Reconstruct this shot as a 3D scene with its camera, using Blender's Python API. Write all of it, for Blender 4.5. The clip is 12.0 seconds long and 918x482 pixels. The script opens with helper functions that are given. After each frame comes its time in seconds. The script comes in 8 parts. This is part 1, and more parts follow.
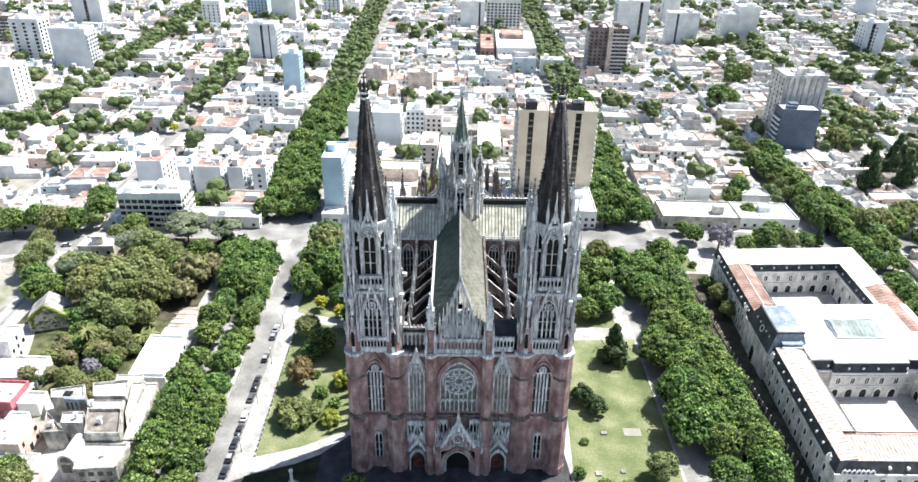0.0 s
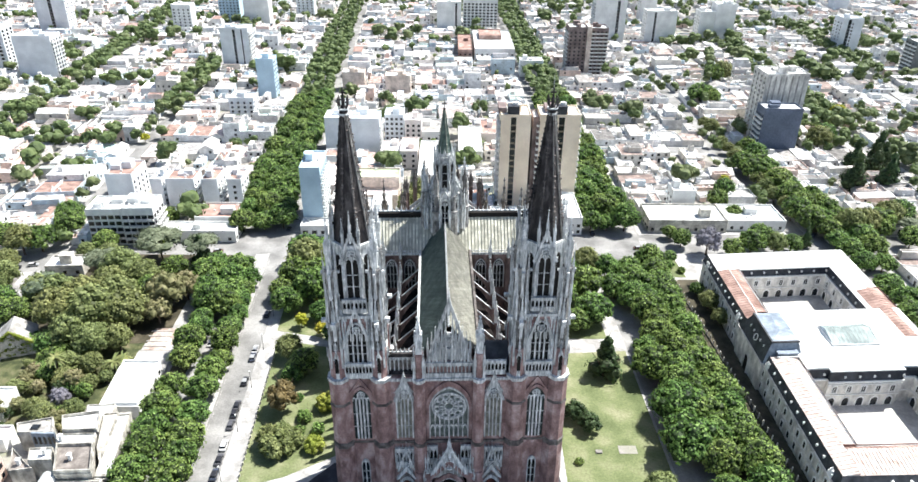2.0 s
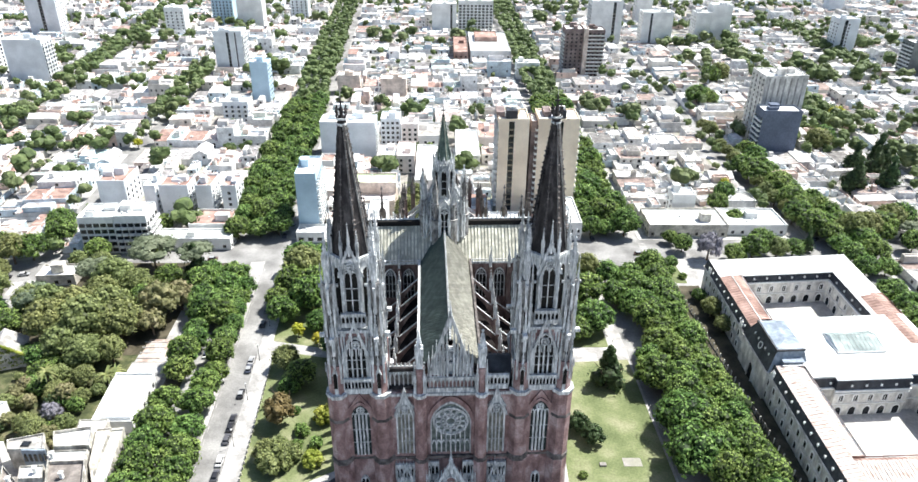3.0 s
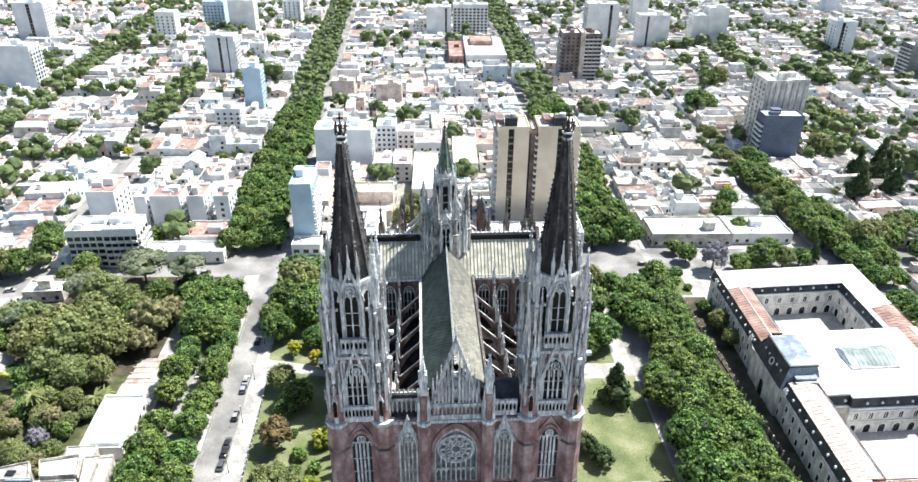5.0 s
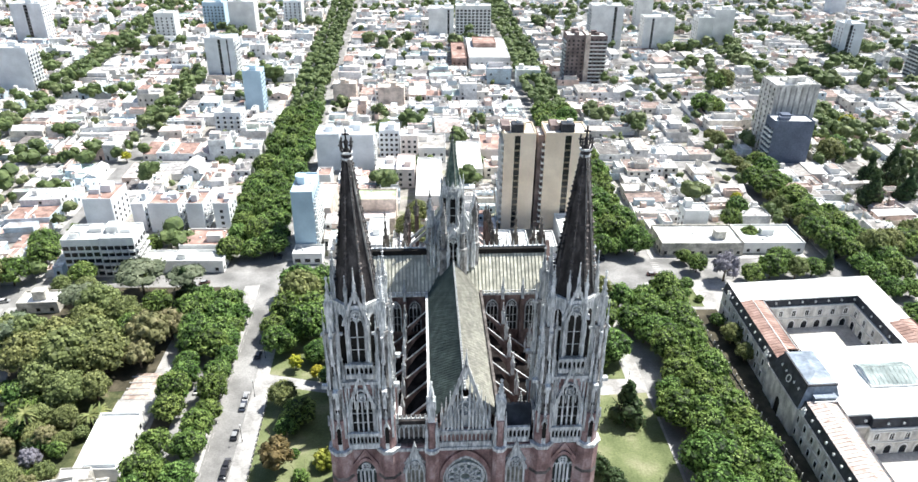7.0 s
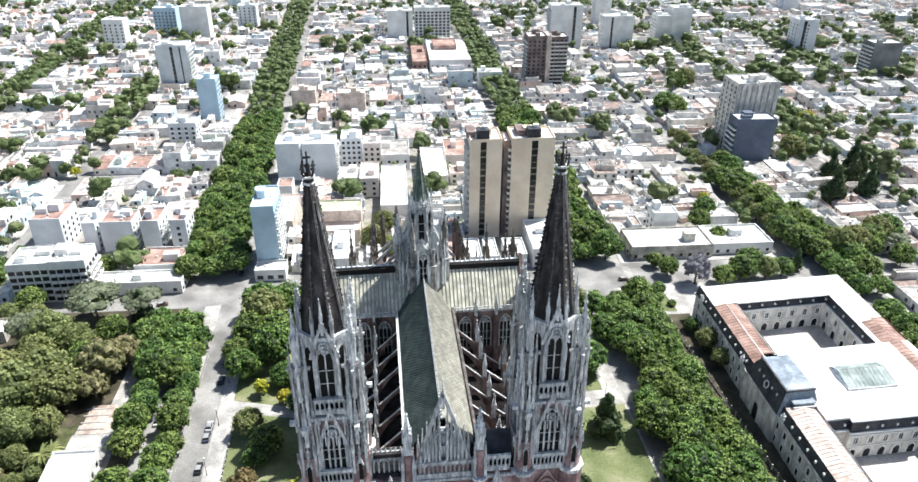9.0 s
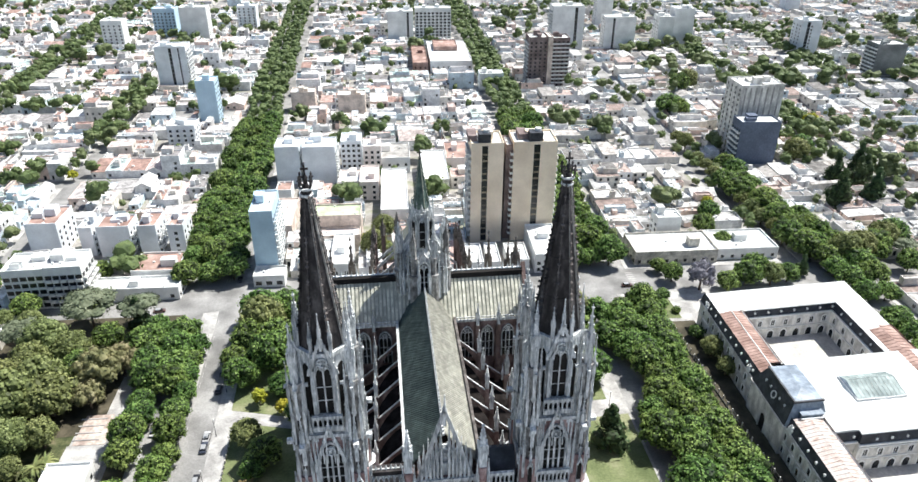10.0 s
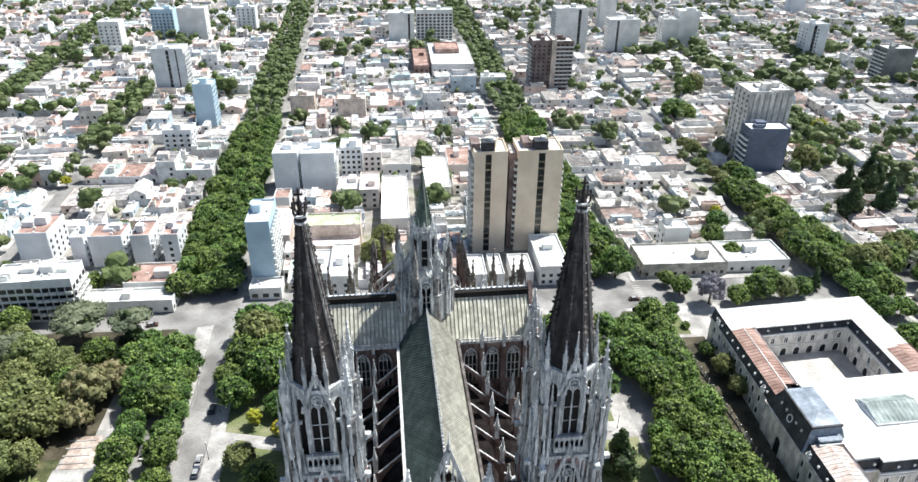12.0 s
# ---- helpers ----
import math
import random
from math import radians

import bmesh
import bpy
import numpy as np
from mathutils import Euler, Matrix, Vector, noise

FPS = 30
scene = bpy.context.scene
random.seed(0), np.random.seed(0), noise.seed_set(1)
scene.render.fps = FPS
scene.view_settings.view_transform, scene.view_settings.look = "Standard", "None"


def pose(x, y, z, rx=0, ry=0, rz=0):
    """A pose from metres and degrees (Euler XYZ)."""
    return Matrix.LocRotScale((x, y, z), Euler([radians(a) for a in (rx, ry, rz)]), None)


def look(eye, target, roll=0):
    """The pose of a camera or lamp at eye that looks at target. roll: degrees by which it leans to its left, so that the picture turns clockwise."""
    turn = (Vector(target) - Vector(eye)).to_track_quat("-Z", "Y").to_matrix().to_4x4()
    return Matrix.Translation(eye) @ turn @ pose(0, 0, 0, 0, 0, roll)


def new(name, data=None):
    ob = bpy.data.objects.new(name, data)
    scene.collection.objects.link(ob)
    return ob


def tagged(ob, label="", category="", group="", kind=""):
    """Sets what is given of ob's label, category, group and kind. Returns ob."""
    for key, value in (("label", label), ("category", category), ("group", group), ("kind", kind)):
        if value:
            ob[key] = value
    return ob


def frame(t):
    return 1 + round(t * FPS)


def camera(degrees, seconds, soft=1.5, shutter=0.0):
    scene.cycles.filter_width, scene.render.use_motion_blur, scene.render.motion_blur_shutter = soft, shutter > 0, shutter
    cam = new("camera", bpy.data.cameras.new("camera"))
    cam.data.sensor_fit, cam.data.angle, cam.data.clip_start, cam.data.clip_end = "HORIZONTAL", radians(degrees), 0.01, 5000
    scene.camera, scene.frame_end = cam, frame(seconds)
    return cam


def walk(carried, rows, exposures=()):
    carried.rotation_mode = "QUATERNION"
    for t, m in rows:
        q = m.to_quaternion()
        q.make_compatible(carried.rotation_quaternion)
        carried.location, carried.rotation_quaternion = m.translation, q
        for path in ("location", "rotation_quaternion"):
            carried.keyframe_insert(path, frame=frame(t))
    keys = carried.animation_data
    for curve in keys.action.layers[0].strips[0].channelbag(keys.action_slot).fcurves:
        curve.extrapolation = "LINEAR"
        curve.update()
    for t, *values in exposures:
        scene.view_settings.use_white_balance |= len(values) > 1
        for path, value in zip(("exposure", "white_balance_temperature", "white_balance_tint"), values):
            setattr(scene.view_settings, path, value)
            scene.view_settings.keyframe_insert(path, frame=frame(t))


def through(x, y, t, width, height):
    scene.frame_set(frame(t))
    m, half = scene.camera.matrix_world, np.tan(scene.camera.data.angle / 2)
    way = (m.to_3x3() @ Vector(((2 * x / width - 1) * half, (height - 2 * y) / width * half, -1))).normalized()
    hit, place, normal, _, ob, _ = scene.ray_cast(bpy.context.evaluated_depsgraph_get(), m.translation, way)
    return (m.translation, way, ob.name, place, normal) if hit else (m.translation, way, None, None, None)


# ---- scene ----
cam = camera(65.7, 12.0, soft=1.5)
PATH = [
    (0, (2.035, -146.23, 148.403), (2.01, -144.464, 147.464), 1.3),
    (0.5, (1.625, -144.014, 148.557), (1.599, -142.248, 147.618), 1.3),
    (1, (1.102, -141.7, 148.734), (1.075, -139.935, 147.793), 1.3),
    (1.5, (0.704, -139.311, 148.823), (0.679, -137.546, 147.881), 1.2),
    (2, (0.18, -136.881, 148.942), (0.212, -135.116, 148.0), 0.9),
    (2.5, (-0.621, -134.418, 149.084), (-0.575, -132.654, 148.144), 0.9),
    (3, (-1.207, -132.052, 149.151), (-1.161, -130.287, 148.211), 0.8),
    (3.2, (-1.46, -131.158, 149.148), (-1.415, -129.392, 148.21), 0.9),
    (5, (-3.497, -123.511, 149.193), (-3.433, -121.744, 148.257), 0.7),
    (5.5, (-3.949, -121.526, 149.25), (-3.886, -119.759, 148.315), 0.7),
    (6, (-4.522, -119.623, 149.403), (-4.458, -117.856, 148.468), 0.8),
    (6.5, (-4.964, -117.532, 149.455), (-4.9, -115.765, 148.52), 0.8),
    (7, (-5.386, -115.381, 149.567), (-5.322, -113.615, 148.63), 0.8),
    (7.2, (-5.437, -114.585, 149.59), (-5.372, -112.82, 148.651), 0.6),
    (9, (-6.368, -106.836, 150.062), (-6.205, -105.077, 149.125), 0.5),
    (9.5, (-6.455, -104.653, 150.259), (-6.292, -102.894, 149.321), 0.5),
    (10, (-6.337, -102.369, 150.311), (-6.175, -100.61, 149.373), 0.5),
    (10.5, (-6.349, -99.976, 150.382), (-6.187, -98.217, 149.443), 0.6),
    (11, (-6.214, -97.505, 150.503), (-6.054, -95.747, 149.562), 0.6),
    (11.5, (-6.377, -95.079, 150.606), (-6.215, -93.321, 149.665), 0.7),
    (12, (-6.463, -92.683, 150.505), (-6.301, -90.924, 149.566), 0.7),
]
walk(cam, [(t, look(eye, target, roll)) for t, eye, target, roll in PATH],
     exposures=[(0.0, 0.92), (3.0, 0.90), (7.0, 0.80), (9.0, 0.67), (12.0, 0.50)])

# ---- world, sun, exposure ----
SUN_EL, SUN_AZ = 59.0, 60.0          # degrees above the ground; degrees from +y towards +x
world = bpy.data.worlds.new("sky")
scene.world = world
world.use_nodes = True
wn = world.node_tree
wn.nodes.clear()
sky = wn.nodes.new("ShaderNodeTexSky")
sky.sky_type = "NISHITA"
sky.sun_disc = False
sky.sun_elevation = radians(SUN_EL)
sky.sun_rotation = radians(SUN_AZ)
sky.air_density, sky.dust_density, sky.ozone_density = 1.0, 1.2, 1.0
bg = wn.nodes.new("ShaderNodeBackground")
bg.inputs["Strength"].default_value = 0.08
wout = wn.nodes.new("ShaderNodeOutputWorld")
wn.links.new(sky.outputs[0], bg.inputs[0])
wn.links.new(bg.outputs[0], wout.inputs[0])

sun_data = bpy.data.lights.new("sun", "SUN")
sun_data.energy = 5.0
sun_data.angle = radians(0.55)
sun_data.color = (0.985, 0.965, 0.915)
to_sun = Vector((math.cos(radians(SUN_EL)) * math.sin(radians(SUN_AZ)), math.cos(radians(SUN_EL)) * math.cos(radians(SUN_AZ)), math.sin(radians(SUN_EL))))
sun = new("sun", sun_data)
sun.matrix_world = look(to_sun * 400, (0, 0, 0))

# ---- materials ----
def material(name, stops, rough=0.85, pick="noise", grain=1.0, fine=0.25, stain=0.35, stain_scale=0.12, bump=0.15, bump_scale=3.0, metal=0.0, spec=0.3, tint=0.0, jitter=0.0, streak=0.0):
    """A weathered surface. stops: base colours; pick: 'noise' blends them over the surface, 'object' and 'island' give each thing one of them."""
    m = bpy.data.materials.new(name)
    m.use_nodes = True
    nt = m.node_tree
    nd, ln = nt.nodes, nt.links
    bsdf = nd["Principled BSDF"]
    bsdf.inputs["Roughness"].default_value = rough
    bsdf.inputs["Metallic"].default_value = metal
    bsdf.inputs["Specular IOR Level"].default_value = spec
    geo = nd.new("ShaderNodeNewGeometry")
    ramp = nd.new("ShaderNodeValToRGB")
    el = ramp.color_ramp.elements
    while len(el) < len(stops):
        el.new(0.5)
    n = len(stops)
    for i, c in enumerate(stops):
        el[i].position = i / n if pick != "noise" else (0.3 + 0.4 * i / max(1, n - 1))
        el[i].color = (*c, 1)
    place = geo.outputs["Position"]
    if streak:
        # rain streaks: the pattern is drawn out downwards
        vm = nd.new("ShaderNodeVectorMath")
        vm.operation = "MULTIPLY"
        vm.inputs[1].default_value = (1, 1, streak)
        ln.new(place, vm.inputs[0])
        place = vm.outputs[0]
    large = nd.new("ShaderNodeTexNoise")
    large.inputs["Scale"].default_value = stain_scale
    large.inputs["Detail"].default_value = 5.0
    ln.new(place, large.inputs["Vector"])
    if pick == "noise":
        ln.new(large.outputs["Fac"], ramp.inputs["Fac"])
    elif pick == "object":
        ramp.color_ramp.interpolation = "CONSTANT"
        info = nd.new("ShaderNodeObjectInfo")
        ln.new(info.outputs["Random"], ramp.inputs["Fac"])
    else:
        ramp.color_ramp.interpolation = "CONSTANT"
        ln.new(geo.outputs["Random Per Island"], ramp.inputs["Fac"])
    small = nd.new("ShaderNodeTexNoise")
    small.inputs["Scale"].default_value = grain
    small.inputs["Detail"].default_value = 6.0
    small.inputs["Roughness"].default_value = 0.65
    ln.new(geo.outputs["Position"], small.inputs["Vector"])
    # value shift by grain and by larger stains
    a = nd.new("ShaderNodeMapRange")
    a.inputs["From Min"].default_value, a.inputs["From Max"].default_value = 0.3, 0.7
    a.inputs["To Min"].default_value, a.inputs["To Max"].default_value = 1 - fine, 1 + fine * 0.6
    ln.new(small.outputs["Fac"], a.inputs["Value"])
    b = nd.new("ShaderNodeMapRange")
    b.inputs["From Min"].default_value, b.inputs["From Max"].default_value = 0.35, 0.65
    b.inputs["To Min"].default_value, b.inputs["To Max"].default_value = 1 - stain, 1 + stain * 0.25
    ln.new(large.outputs["Fac"], b.inputs["Value"])
    mul = nd.new("ShaderNodeMath")
    mul.operation = "MULTIPLY"
    ln.new(a.outputs[0], mul.inputs[0])
    ln.new(b.outputs[0], mul.inputs[1])
    if jitter:
        info = nd.new("ShaderNodeObjectInfo")
        j = nd.new("ShaderNodeMapRange")
        j.inputs["To Min"].default_value, j.inputs["To Max"].default_value = 1 - jitter, 1 + jitter
        ln.new(info.outputs["Random"], j.inputs["Value"])
        both = nd.new("ShaderNodeMath")
        both.operation = "MULTIPLY"
        ln.new(mul.outputs[0], both.inputs[0])
        ln.new(j.outputs[0], both.inputs[1])
        mul = both
    hsv = nd.new("ShaderNodeHueSaturation")
    ln.new(ramp.outputs["Color"], hsv.inputs["Color"])
    ln.new(mul.outputs[0], hsv.inputs["Value"])
    if tint:
        info = nd.new("ShaderNodeObjectInfo")
        h = nd.new("ShaderNodeMapRange")
        h.inputs["To Min"].default_value, h.inputs["To Max"].default_value = 0.5 - tint, 0.5 + tint
        ln.new(info.outputs["Random"], h.inputs["Value"])
        ln.new(h.outputs[0], hsv.inputs["Hue"])
    ln.new(hsv.outputs[0], bsdf.inputs["Base Color"])
    if bump:
        bn = nd.new("ShaderNodeTexNoise")
        bn.inputs["Scale"].default_value = bump_scale
        bn.inputs["Detail"].default_value = 4.0
        ln.new(geo.outputs["Position"], bn.inputs["Vector"])
        bp = nd.new("ShaderNodeBump")
        bp.inputs["Strength"].default_value = bump
        bp.inputs["Distance"].default_value = 0.1
        ln.new(bn.outputs["Fac"], bp.inputs["Height"])
        ln.new(bp.outputs[0], bsdf.inputs["Normal"])
    return m


def foliage(name, stops, through=0.14):
    m = material(name, stops, rough=0.6, pick="noise", grain=0.9, fine=0.3, stain=0.2, stain_scale=0.22, bump=0.0, spec=0.25, tint=0.018)
    nt = m.node_tree
    bsdf = nt.nodes["Principled BSDF"]
    base = bsdf.inputs["Base Color"].links[0].from_socket
    tr = nt.nodes.new("ShaderNodeBsdfTranslucent")
    nt.links.new(base, tr.inputs["Color"])
    mix = nt.nodes.new("ShaderNodeMixShader")
    mix.inputs[0].default_value = through
    nt.links.new(bsdf.outputs[0], mix.inputs[1])
    nt.links.new(tr.outputs[0], mix.inputs[2])
    nt.links.new(mix.outputs[0], nt.nodes["Material Output"].inputs["Surface"])
    return m


ASPHALT = material("asphalt", [(0.27, 0.267, 0.26), (0.36, 0.355, 0.345)], stain_scale=0.08, grain=2.0, bump=0.1)
PAVING = material("paving", [(0.41, 0.40, 0.385), (0.53, 0.52, 0.50)], stain_scale=0.2, grain=1.2, stain=0.25)
# stone darkened in colour for the shadow before the church front
SHADED_FORECOURT = material("shaded_forecourt_stone", [(0.045, 0.045, 0.055), (0.075, 0.074, 0.085)], stain_scale=0.2, grain=1.5)
YARD = material("yard", [(0.26, 0.24, 0.22), (0.40, 0.38, 0.35), (0.16, 0.18, 0.10)], stain_scale=0.1, grain=0.8)
GRASS = material("grass", [(0.128, 0.165, 0.066), (0.185, 0.218, 0.098), (0.285, 0.282, 0.175)], stain_scale=0.09, grain=1.5, fine=0.3, stain=0.2, bump=0.5, bump_scale=6)
# near-black green: the church's shadow is put into this lawn's colour
SHADOW_LAWN = material("shadowed_lawn", [(0.014, 0.021, 0.012), (0.029, 0.039, 0.019)], stain_scale=0.3, grain=2.0, bump=0.6, bump_scale=5)
IVY_BED = material("overgrown_bed", [(0.05, 0.065, 0.028), (0.10, 0.115, 0.05), (0.17, 0.15, 0.09)], stain_scale=0.25, grain=2.0, bump=0.6, bump_scale=5)
PALE_GLASS = material("pale_leaded_glass", [(0.20, 0.20, 0.17), (0.32, 0.31, 0.26)], stain_scale=0.9, rough=0.4)
SOIL = material("soil", [(0.060, 0.055, 0.034), (0.11, 0.095, 0.065)], stain_scale=0.2)
STONE = material("cast_stone", [(0.36, 0.385, 0.395), (0.63, 0.655, 0.66), (0.87, 0.875, 0.865)], stain_scale=2.0, grain=4.0, fine=0.2, stain=0.2, bump=0.4, jitter=0.2, streak=0.22)
# dark stone; on mouldings and string courses it stands for drip shadow
DARK_STONE = material("dark_stone", [(0.10, 0.088, 0.083), (0.21, 0.19, 0.18)], stain_scale=0.7, grain=2.5, fine=0.3)
BRICK = material("brick_masonry", [(0.26, 0.158, 0.150), (0.385, 0.25, 0.238), (0.51, 0.40, 0.385)], stain_scale=0.45, grain=2.4, fine=0.35, stain=0.3, bump=0.4, jitter=0.06, streak=0.5)
# darker than the front's brick, with the aisle wells' shade in the colour
DARK_BRICK = material("dark_brick", [(0.12, 0.083, 0.075), (0.20, 0.14, 0.126), (0.30, 0.22, 0.20)], stain_scale=0.45, grain=2.4, fine=0.35, stain=0.3, bump=0.4, jitter=0.08, streak=0.5)
DARK_SLATE = material("spire_cladding", [(0.022, 0.020, 0.021), (0.046, 0.041, 0.042), (0.10, 0.092, 0.09)], stain_scale=0.8, grain=2.5, fine=0.4, rough=0.7, streak=0.35)
# darker copy of the nave sheet; the left slope's shade is in its colour
NAVE_SHADE_SHEET = material("shaded_nave_sheet", [(0.042, 0.072, 0.070), (0.058, 0.088, 0.085), (0.08, 0.11, 0.104)], stain_scale=0.3, grain=3.0, fine=0.15, stain=0.1, rough=0.65, jitter=0.2)
COPPER = material("weathered_roof", [(0.245, 0.255, 0.21), (0.285, 0.292, 0.24), (0.33, 0.335, 0.275)], stain_scale=0.3, grain=3.0, fine=0.14, stain=0.08, rough=0.65, jitter=0.14)
ROOF_SHEET = material("weathered_roof_sheet", [(0.36, 0.375, 0.315), (0.46, 0.465, 0.395)], stain_scale=0.3, grain=3.0, fine=0.2, stain=0.15)
# rolls of the left nave slope, darkened the same way for its shade
NAVE_SHADE_RIB = material("shaded_nave_rolls", [(0.088, 0.128, 0.122), (0.135, 0.175, 0.165)], stain_scale=0.4, grain=3.0, jitter=0.2)
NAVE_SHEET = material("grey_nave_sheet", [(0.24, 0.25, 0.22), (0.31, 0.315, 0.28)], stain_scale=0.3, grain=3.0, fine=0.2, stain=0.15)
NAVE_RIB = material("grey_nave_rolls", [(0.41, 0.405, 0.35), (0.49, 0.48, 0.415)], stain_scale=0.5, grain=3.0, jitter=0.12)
WEATHERED = material("weathered_stone", [(0.19, 0.18, 0.175), (0.34, 0.335, 0.325), (0.52, 0.515, 0.50)], stain_scale=0.9, grain=3.0, fine=0.35, bump=0.5, jitter=0.25, streak=0.6)
PALE_RIB = material("bleached_roof_rolls", [(0.66, 0.65, 0.55), (0.77, 0.755, 0.64)], stain_scale=0.5, grain=3.0, jitter=0.15)
VERDIGRIS = material("verdigris_copper", [(0.09, 0.15, 0.13), (0.16, 0.22, 0.18)], stain_scale=0.5, rough=0.6)
GLASS_DARK = material("dark_glazing", [(0.015, 0.017, 0.02), (0.03, 0.033, 0.037)], rough=0.25, bump=0, spec=0.5)
ROSE_GLASS = material("stained_rose_glass", [(0.10, 0.135, 0.125), (0.19, 0.225, 0.205)], stain_scale=0.9, rough=0.4, spec=0.5)
LEAD = material("leaded_glass", [(0.018, 0.030, 0.030), (0.045, 0.062, 0.06)], stain_scale=0.9, rough=0.5, spec=0.2)
# near-black for the shade in openings; also dark glazing and ridge flashing
NEAR_BLACK = material("near_black", [(0.012, 0.011, 0.011), (0.022, 0.02, 0.018)], rough=0.9)
BARK = material("bark", [(0.10, 0.075, 0.055), (0.18, 0.14, 0.11)], stain_scale=1.0, grain=4)
LEAF = foliage("plane_leaves", [(0.095, 0.180, 0.045), (0.215, 0.340, 0.088), (0.38, 0.50, 0.155)], 0.30)
LEAF_OLIVE = foliage("olive_leaves", [(0.175, 0.215, 0.075), (0.275, 0.315, 0.12), (0.36, 0.39, 0.165)], 0.25)
TOWN_LEAF = foliage("town_tree_leaves", [(0.070, 0.118, 0.045), (0.135, 0.200, 0.075), (0.215, 0.285, 0.115)], 0.25)
TOWN_OLIVE = foliage("town_olive_leaves", [(0.115, 0.150, 0.062), (0.195, 0.230, 0.100), (0.29, 0.32, 0.15)], 0.25)
LEAF_PINE = foliage("pine_needles", [(0.14, 0.185, 0.11), (0.205, 0.25, 0.155), (0.265, 0.30, 0.20)])
LEAF_LIME = foliage("lime_leaves", [(0.20, 0.25, 0.035), (0.33, 0.36, 0.06), (0.44, 0.44, 0.10)], 0.2)
LEAF_DARK = foliage("dark_leaves", [(0.045, 0.085, 0.030), (0.095, 0.145, 0.058)], 0.12)
# crown cores by leaf: darker tones stand for shade inside the foliage
CORE_SHADE = {LEAF: foliage("shaded_plane_leaves", [(0.022, 0.042, 0.012), (0.050, 0.082, 0.022)]), LEAF_OLIVE: foliage("shaded_olive_leaves", [(0.085, 0.105, 0.036), (0.145, 0.17, 0.062)]), LEAF_PINE: foliage("shaded_pine_needles", [(0.12, 0.155, 0.09), (0.19, 0.22, 0.14)]),
         LEAF_DARK: foliage("shaded_dark_leaves", [(0.028, 0.045, 0.018), (0.05, 0.075, 0.03)])}
LEAF_YELLOW = foliage("yellow_leaves", [(0.40, 0.39, 0.035), (0.56, 0.53, 0.07)])
LEAF_RUST = foliage("rust_leaves", [(0.16, 0.135, 0.055), (0.27, 0.215, 0.095)])
LEAF_DRY = foliage("dry_leaves", [(0.15, 0.165, 0.07), (0.24, 0.235, 0.11), (0.33, 0.30, 0.17)])
LEAF_LILAC = foliage("lilac_blossom", [(0.22, 0.215, 0.25), (0.33, 0.32, 0.365)])
WALLS = [(0.871, 0.861, 0.847), (0.89, 0.9, 0.892), (0.806, 0.763, 0.694), (0.89, 0.883, 0.881), (0.698, 0.687, 0.672), (0.85, 0.66, 0.58), (0.89, 0.894, 0.892), (0.64, 0.75, 0.82)]
ROOFS = [(0.866, 0.847, 0.84), (0.706, 0.693, 0.686), (0.89, 0.88, 0.873), (0.524, 0.506, 0.497), (0.774, 0.759, 0.741), (0.43, 0.285, 0.24), (0.888, 0.869, 0.85), (0.341, 0.325, 0.321), (0.84, 0.71, 0.67), (0.60, 0.43, 0.38), (0.89, 0.891, 0.884), (0.60, 0.73, 0.69), (0.638, 0.594, 0.574), (0.74, 0.80, 0.85), (0.251, 0.231, 0.221), (0.728, 0.627, 0.586)]
HOUSE_WALL = material("house_plaster", WALLS, pick="object", stain_scale=0.3, grain=1.5, stain=0.3)
HOUSE_ROOF = material("house_roofing", ROOFS, pick="object", stain_scale=0.35, grain=1.4, stain=0.5, fine=0.4)
FAR_WALL = material("far_plaster", WALLS, pick="island", stain_scale=0.2, grain=1.0, stain=0.3)
EAST_ROOF = material("weathered_far_roofing", [(0.70, 0.69, 0.67), (0.45, 0.43, 0.41), (0.80, 0.79, 0.77), (0.36, 0.28, 0.25), (0.58, 0.55, 0.52), (0.74, 0.73, 0.71), (0.30, 0.29, 0.28), (0.52, 0.42, 0.38), (0.66, 0.65, 0.63), (0.78, 0.78, 0.77), (0.24, 0.23, 0.22), (0.62, 0.58, 0.54), (0.47, 0.47, 0.46), (0.76, 0.75, 0.74)], pick="island", stain_scale=0.35, grain=1.2, stain=0.5, fine=0.45)
FAR_ROOF = material("far_roofing", ROOFS, pick="island", stain_scale=0.35, grain=1.2, stain=0.5, fine=0.45)
WHITE = material("white_plaster", [(0.80, 0.805, 0.79), (0.88, 0.885, 0.865)], stain_scale=0.12, stain=0.15, fine=0.08)
GREY_WALL = material("grey_plaster", [(0.75, 0.78, 0.81), (0.82, 0.85, 0.875)], stain_scale=0.12, stain=0.12, fine=0.06)
BLUE_WHITE = material("blue_white_plaster", [(0.78, 0.83, 0.87), (0.85, 0.89, 0.92)], stain_scale=0.12, stain=0.12, fine=0.06)
BLUSH = material("pale_pink_plaster", [(0.84, 0.74, 0.70), (0.90, 0.83, 0.79)], stain_scale=0.15, stain=0.15, fine=0.08)
BLUE_WALL = material("pale_blue_plaster", [(0.46, 0.63, 0.76), (0.55, 0.71, 0.82)], stain_scale=0.1, stain=0.1, fine=0.06)
SLATE_BLUE = material("slate_blue_panels", [(0.13, 0.16, 0.22), (0.17, 0.20, 0.27)], stain_scale=0.1, stain=0.12)
